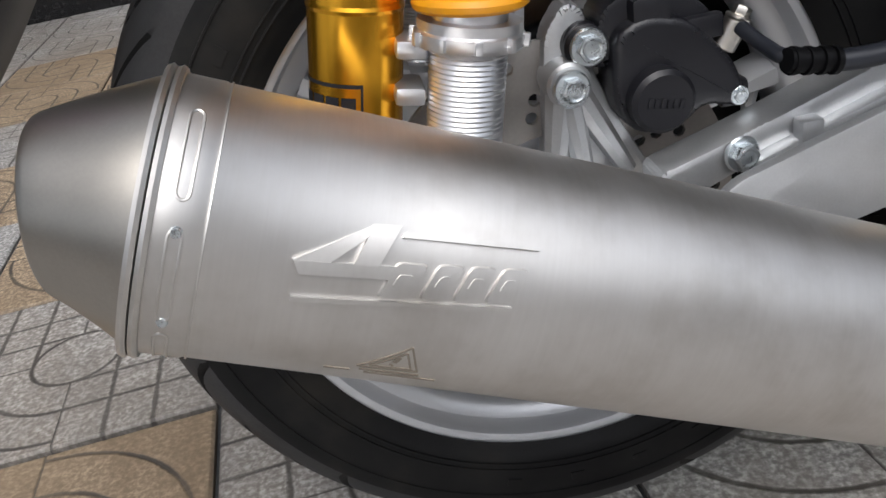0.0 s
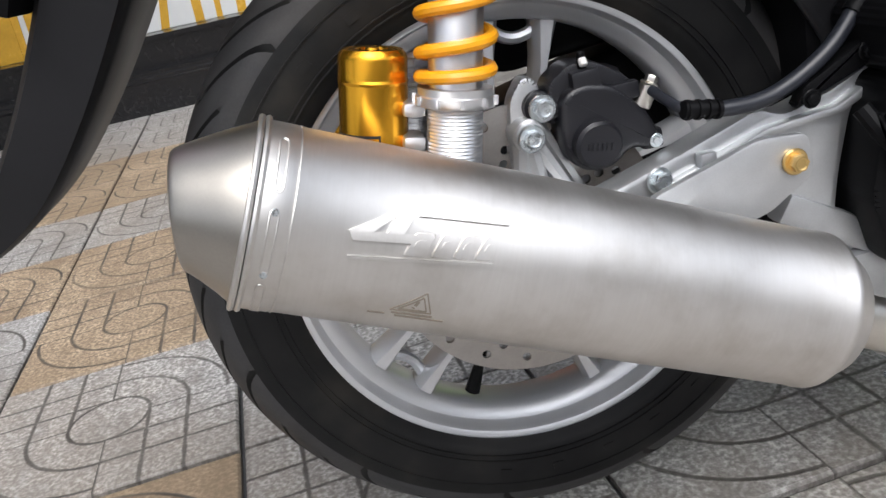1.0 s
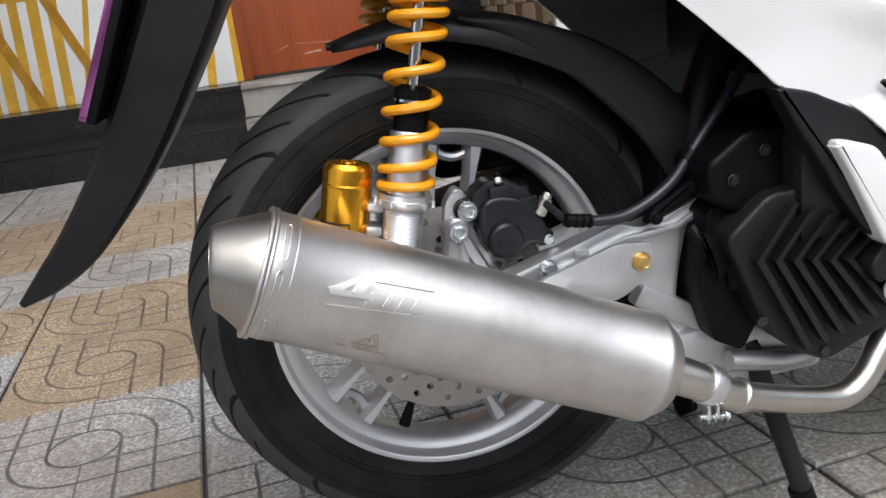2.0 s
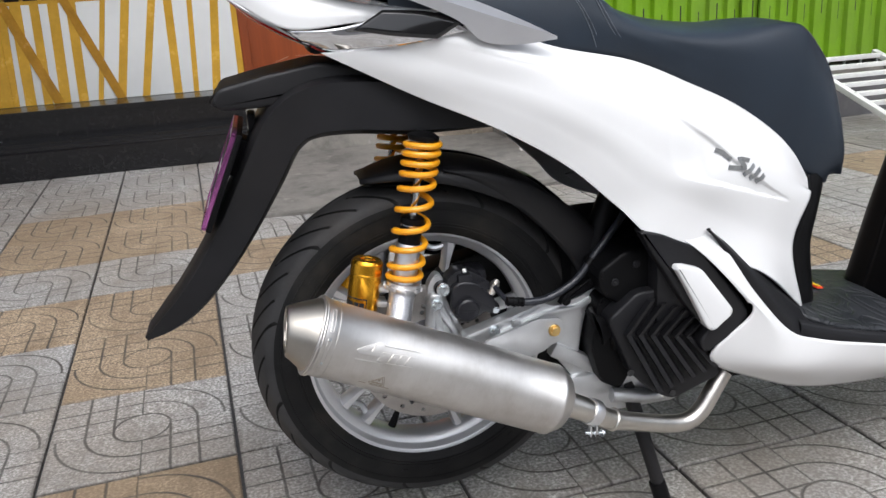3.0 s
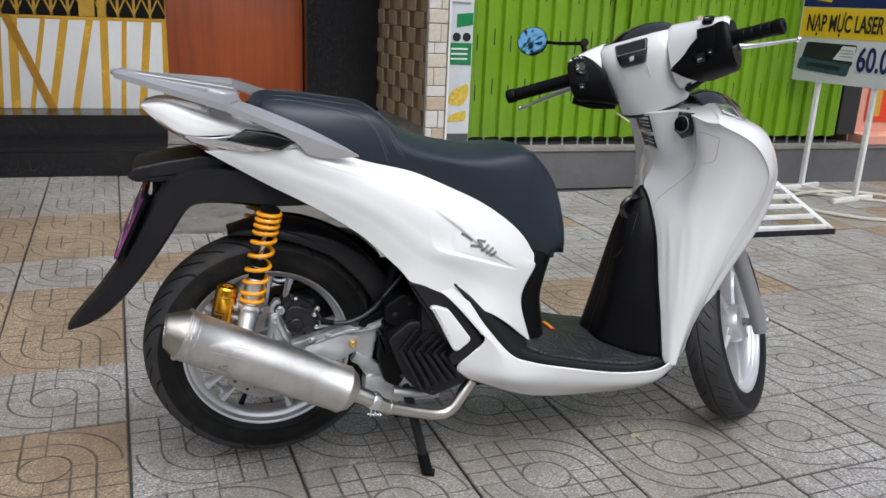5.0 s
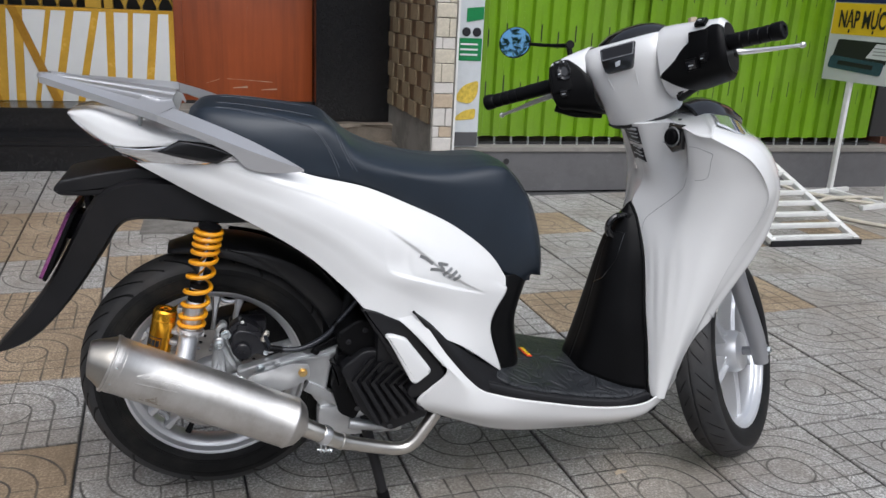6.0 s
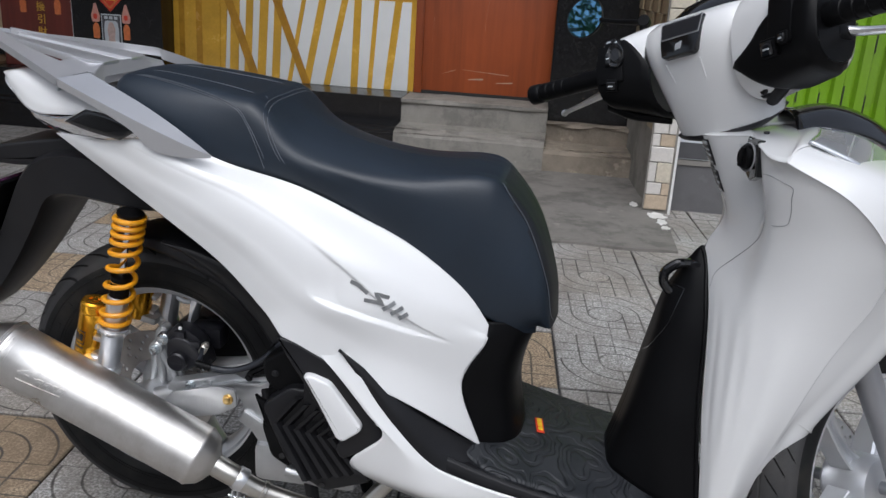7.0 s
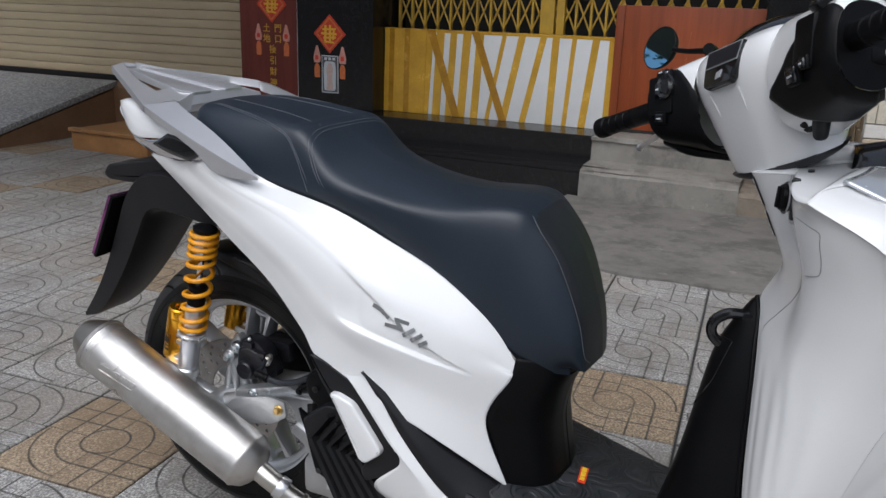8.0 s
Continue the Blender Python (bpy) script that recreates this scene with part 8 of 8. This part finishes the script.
# dash, badge plate, mirror
dome = turned([(0.0, 0.030), (0.03, 0.029), (0.06, 0.024), (0.085, 0.014), (0.10, 0.0), (0.10, -0.02)], None, 48)
part("dash_cover", moved(dome, STEER @ Matrix.Translation((1.005, 0, 1.097)) @ Matrix.Rotation(radians(-14), 4, "Y") @ Matrix.Diagonal((0.95, 0.98, 1.5, 1))), GLOSSBLK, cowl, "glossy black instrument cover")
bm_ = STEER @ Matrix.Translation((0.8960, 0.0, 1.052)) @ V(-0.97, 0, 0.24).to_track_quat("Z", "Y").to_matrix().to_4x4() @ Matrix.Rotation(radians(0), 4, "Z")
loc = bm_.to_3x3().inverted() @ (STEER.to_3x3() @ V(0, 1, 0))
spin = math.atan2(loc.y, loc.x)
bm_ = bm_ @ Matrix.Rotation(spin + math.pi, 4, "Z")
part("badge_plate", moved(slab(rounded([(-0.044, 0.034), (0.044, 0.034), (0.040, 0.0), (0.032, -0.028), (-0.032, -0.028), (-0.040, 0.0)], 0.007), 0.012, pose(0, 0, -0.008), 0.002), bm_), GLOSSBLK, cowl, "gloss black badge plate")
part("badge_rim", moved(slab([(-0.041, 0.032), (0.041, 0.032), (0.038, 0.003), (-0.038, 0.003)], 0.001, pose(0, 0, 0.0042)), bm_), GREYPRINT, cowl)
part("badge_screen", moved(slab([(-0.039, 0.030), (0.039, 0.030), (0.0365, 0.005), (-0.0365, 0.005)], 0.001, pose(0, 0, 0.0047)), bm_), INKBLACK, cowl)
part("badge_mark", moved(slab([(-0.006, -0.008), (0.006, -0.005), (0.0055, -0.017), (-0.005, -0.019)], 0.001, pose(0, 0, 0.0042)), bm_), SILVERP, cowl)
for s in (-1, 1):
    part("cowl_rib", moved(tube([(0.899, s * 0.034, 1.018), (0.920, s * 0.030, 0.985), (0.950, s * 0.026, 0.940)], 0.0012, 6, 12), STEER), WHITE, cowl)
MIRRORM = Nodes("blue_mirror_glass").done((0.26, 0.56, 0.82), 0.02, 1.0)
mirror_arm = part("mirror_arm", moved(joined(tube([(0.975, 0.155, 1.085), (0.975, 0.156, 1.128)], 0.007, 12), cyl((0.968, 0.148, 1.130), (0.985, 0.160, 1.130), 0.0105, None, 18, 0.001), tube([(0.976, 0.158, 1.130), (0.975, 0.22, 1.146), (0.972, 0.262, 1.160)], [0.0055, 0.0045, 0.0045], 10, 12)), STEER), BLACKP, cowl, "black mirror arm")
mm = Matrix.Translation(STEER @ V(0.968, 0.300, 1.172)) @ V(-0.62, -0.70, 0.27).to_track_quat("Z", "Y").to_matrix().to_4x4() @ Matrix.Diagonal((1.0, 0.92, 1, 1))
part("mirror_head", turned([(0, -0.018), (0.022, -0.016), (0.038, -0.008), (0.0435, 0.0), (0.0435, 0.003), (0.042, 0.004), (0.041, 0.001)], mm, 48), BLACKP, cowl, "round black mirror head")
part("mirror_glass", turned([(0, 0.003), (0.0415, 0.003), (0.0415, 0.001), (0, 0.001)], mm, 48), MIRRORM, cowl, "blue-tinted round mirror glass")
part("mirror_plug", moved(joined(cyl((0.972, -0.155, 1.095), (0.972, -0.155, 1.115), 0.010, None, 6)), STEER), STONETAN, cowl)

# ---- street tree farther along the pavement, seen in the mirror ----
BARK = plain("grey_brown_bark", (0.16, 0.12, 0.085), 0.85, 0.0, 0.3, 14.0, 90.0, 0.6, 0.004, stretch=(1, 1, 0.25))
LEAFGREEN = plain("dark_green_leaf", (0.045, 0.085, 0.022), 0.45, 0.0, 0.3, 6.0, 60.0, 0.1)
tree = thing("street_tree", "street tree with dark green leaves beside the road", "tree", (-7.0, 0.45, 0.0))
trunk = part("trunk", tube([(0, 0, -0.05), (0.03, 0.02, 1.2), (-0.04, 0.05, 2.6), (0.05, 0.0, 3.9)], [0.17, 0.13, 0.10, 0.07], 14, 24), BARK, tree)
rng = random.Random(11)
clumps = []
for k in range(13):
    a, up = k * 2.4 + rng.uniform(-0.4, 0.4), rng.uniform(0.25, 1.0)
    reach = rng.uniform(0.9, 1.9)
    base = V(0.0, 0.0, 2.2 + 0.12 * k)
    tip = base + V(math.cos(a) * reach, math.sin(a) * reach, 0.5 + 1.1 * up)
    mid = base.lerp(tip, 0.5) + V(rng.uniform(-0.15, 0.15), rng.uniform(-0.15, 0.15), 0.18)
    part("limb", tube([base, mid, tip], [0.035, 0.022, 0.008], 8, 14), BARK, trunk)
    clumps += [(tip, 0.6), (mid, 0.45)]
lv, lf = [], []
for c, spread in clumps:
    for k in range(150):
        q = c + V(rng.gauss(0, spread * 0.75), rng.gauss(0, spread * 0.75), rng.gauss(0, spread * 0.6))
        d = V(rng.uniform(-1, 1), rng.uniform(-1, 1), rng.uniform(-0.7, 0.4)).normalized()
        e = d.cross(V(rng.uniform(-1, 1), rng.uniform(-1, 1), rng.uniform(-1, 1))).normalized()
        n0, L = len(lv), rng.uniform(0.035, 0.065)
        lv += [q - d * L, q + e * L * 0.42, q + d * L, q - e * L * 0.42]
        lf.append((n0, n0 + 1, n0 + 2, n0 + 3))
part("crown", (lv, lf), LEAFGREEN, tree, "loose crown of small leaves", smooth=False)
copy_thing(tree, pose(-5.6, -2.2, 0.0, 0, 0, 70))

# ---- pavement of patterned cement tiles ----
def tile_material(name, base, wash_most):
    """Cement with pale grit; concentric grooves in two quarters, straight ones in the others."""
    n = Nodes(name)
    c = n.coords()
    sep = n.t.nodes.new("ShaderNodeSeparateXYZ")
    n.put(sep.inputs[0], c)
    size = 0.4025
    u = n.math("SUBTRACT", n.math("FLOORED_MODULO", n.math("ADD", sep.outputs[0], size / 2), size), size / 2)
    v = n.math("SUBTRACT", n.math("FLOORED_MODULO", n.math("ADD", sep.outputs[1], size / 2), size), size / 2)
    r = n.math("SQRT", n.math("ADD", n.math("MULTIPLY", u, u), n.math("MULTIPLY", v, v)))
    au, av = n.math("ABSOLUTE", u), n.math("ABSOLUTE", v)

    def near(x, *marks):
        d = None
        for k in marks:
            e = n.math("ABSOLUTE", n.math("SUBTRACT", x, k))
            d = e if d is None else n.math("MINIMUM", d, e)
        return d

    disc = near(r, 0.062)
    arcs = near(r, 0.062, 0.122, 0.184)
    lines = n.math("MINIMUM", near(au, 0.0, 0.062, 0.122), near(av, 0.0, 0.062, 0.122))
    inside = n.math("LESS_THAN", r, 0.060)
    lines = n.math("MINIMUM", n.math("ADD", lines, n.math("MULTIPLY", inside, 1.0)), disc)
    bend = n.math("GREATER_THAN", n.math("MULTIPLY", u, v), 0.0)
    d = n.math("ADD", n.math("MULTIPLY", arcs, bend), n.math("MULTIPLY", lines, n.math("SUBTRACT", 1.0, bend)))
    wob = n.math("MULTIPLY", n.math("SUBTRACT", n.noise(60.0, c, 3.0), 0.5), 0.004)
    groove = n.ramp(n.math("MULTIPLY", n.math("ADD", d, wob), 100.0), [(0.14, 1.0), (0.42, 0.0)])
    edge = n.math("MAXIMUM", au, av)
    rim = n.ramp(n.math("SUBTRACT", edge, 0.19), [(0.003, 0.0), (0.0115, 1.0)])
    rnd = n.t.nodes.new("ShaderNodeObjectInfo").outputs["Random"]
    isl = n.t.nodes.new("ShaderNodeNewGeometry").outputs["Random Per Island"]
    shift = n.math("FRACT", n.math("ADD", rnd, isl))
    pos = n.t.nodes.new("ShaderNodeNewGeometry").outputs["Position"]
    grit, fine, stain = n.noise(150.0, pos, 2.0, 0.6), n.noise(420.0, pos, 2.0), n.noise(2.3, pos, 6.0, 0.6)
    colour = n.ramp(grit, [(0.36, tuple(x * 0.42 for x in base)), (0.50, base), (0.64, tuple(min(1, x * 1.95) for x in base))])
    colour = n.mix(n.math("MULTIPLY", shift, 0.35), colour, tuple(x * 0.72 for x in base))
    # ochre wash that runs over several tiles, then brown street dirt
    wash = n.ramp(n.noise(1.35, pos, 5.0, 0.6), [(0.47, 0.0), (0.64, wash_most)])
    colour = n.mix(wash, colour, n.mix(grit, (0.155, 0.110, 0.066), (0.40, 0.305, 0.20)))
    colour = n.mix(n.ramp(stain, [(0.40, 0.0), (0.68, 0.62)]), colour, (base[0] * 0.52, base[1] * 0.46, base[2] * 0.40))
    mottle = n.ramp(n.noise(42.0, pos, 3.0, 0.6), [(0.38, 0.0), (0.62, 0.42)])
    colour = n.mix(mottle, colour, (base[0] * 0.50, base[1] * 0.47, base[2] * 0.44))
    smear = n.ramp(n.noise(9.0, n.scaled(pos, (1.0, 0.45, 1.0)), 6.0, 0.68), [(0.50, 0.0), (0.66, 0.5)])
    colour = n.mix(smear, colour, (base[0] * 0.42, base[1] * 0.38, base[2] * 0.34))
    worn = n.math("MULTIPLY", groove, n.ramp(n.noise(7.0, pos, 4.0), [(0.25, 0.45), (0.6, 0.95)]))
    colour = n.mix(worn, colour, (0.048, 0.042, 0.036))
    tight = n.ramp(n.noise(2.1, pos, 3.0), [(0.40, 0.35), (0.58, 0.95)])
    colour = n.mix(n.math("MULTIPLY", rim, tight), colour, (0.05, 0.045, 0.040))
    h = n.math("ADD", n.math("SUBTRACT", n.math("MULTIPLY", fine, 0.25), groove), n.math("MULTIPLY", grit, 0.2))
    return n.done(colour, n.math("ADD", n.math("MULTIPLY", grit, 0.2), 0.58), 0.0, n.bump(h, 0.6, 0.0025))


TILEGREY = tile_material("grey_patterned_cement", (0.362, 0.355, 0.343), 0.40)
TILETAN = tile_material("tan_patterned_cement", (0.345, 0.268, 0.185), 0.70)
SIDE, TURN_DEG = 0.4025, 4.7
LAT = Matrix.Translation((0.467, -0.042, 0.0)) @ Matrix.Rotation(radians(TURN_DEG), 4, "Z")


def tile_block():
    s, b = SIDE / 2 - 0.0034, 0.004
    verts = [V(x * s, y * s, -0.03) for x, y in ((-1, -1), (1, -1), (1, 1), (-1, 1))]
    verts += [V(x * s, y * s, -0.003) for x, y in ((-1, -1), (1, -1), (1, 1), (-1, 1))]
    verts += [V(x * (s - b), y * (s - b), 0.0) for x, y in ((-1, -1), (1, -1), (1, 1), (-1, 1))]
    faces = [(8, 9, 10, 11)]
    for k in range(4):
        j = (k + 1) % 4
        faces += [(k, j, 4 + j, 4 + k), (4 + k, 4 + j, 8 + j, 8 + k)]
    return verts, faces


pavement = structure("pavement", moved(slab([(-30, -14), (30, -14), (30, 16), (-30, 16)], 0.03, pose(0, 0, -0.042)), LAT), ASPHALT, "pavement of grey and tan patterned cement tiles", "pavement")
block_grey = meshed("paving_tile", tile_block(), TILEGREY, False)
block_tan = meshed("paving_tile", tile_block(), TILETAN, False)
TAN_TILES = {(-3, 0), (-3, 2), (-3, 3), (-3, 5), (-4, 5), (-4, 6), (-3, 6), (-2, 6), (4, 2), (7, 4), (0, 2), (2, 2), (5, 4), (-5, 3), (-4, 3), (-2, 4), (3, 5)}


def tan_tile(i, j):
    return (i, j) in TAN_TILES or (abs(i) > 7 and (i * 7 + j * 13) % 5 == 0)


rng = random.Random(21)
rest_grey, rest_tan = ([], []), ([], [])
shape_v, shape_f = tile_block()
for i in range(-17, 14):
    for j in range(-9, 10):
        m = LAT @ Matrix.Translation(((i + 0.5) * SIDE, (j + 0.5) * SIDE, 0.0))
        p = m.translation
        tan = tan_tile(i, j)
        if p.y > 2.5 and -0.1 < p.x < 1.05 or p.y > 3.75 or p.y > 3.1 and p.x > 1.2 or j < -7:
            continue
        lift = rng.uniform(-0.0015, 0.0015)
        if -7 <= i <= 8 and -5 <= j <= 7:
            ob = new("paving_tile", block_tan if tan else block_grey)
            ob.parent = pavement
            ob.matrix_basis = m @ Matrix.Translation((0, 0, lift)) @ Matrix.Rotation(rng.uniform(-0.002, 0.002), 4, "X") @ Matrix.Rotation(rng.choice((0, math.pi)), 4, "Z")
        else:
            v, f = rest_tan if tan else rest_grey
            k = len(v)
            v += [Matrix.Translation(((i + 0.5) * SIDE, (j + 0.5) * SIDE, lift)) @ q for q in shape_v]
            f += [tuple(a + k for a in q) for q in shape_f]
for shape, material, tone in ((rest_grey, TILEGREY, "grey"), (rest_tan, TILETAN, "tan")):
    moved_shape = [q - V(SIDE / 2, SIDE / 2, 0) for q in shape[0]], shape[1]
    ob = part("paving_tiles", moved_shape, material, pavement, "farther %s patterned cement tiles" % tone, smooth=False)
    ob.matrix_basis = LAT @ Matrix.Translation((SIDE / 2, SIDE / 2, 0))
    tagged(ob, kind="stuff")
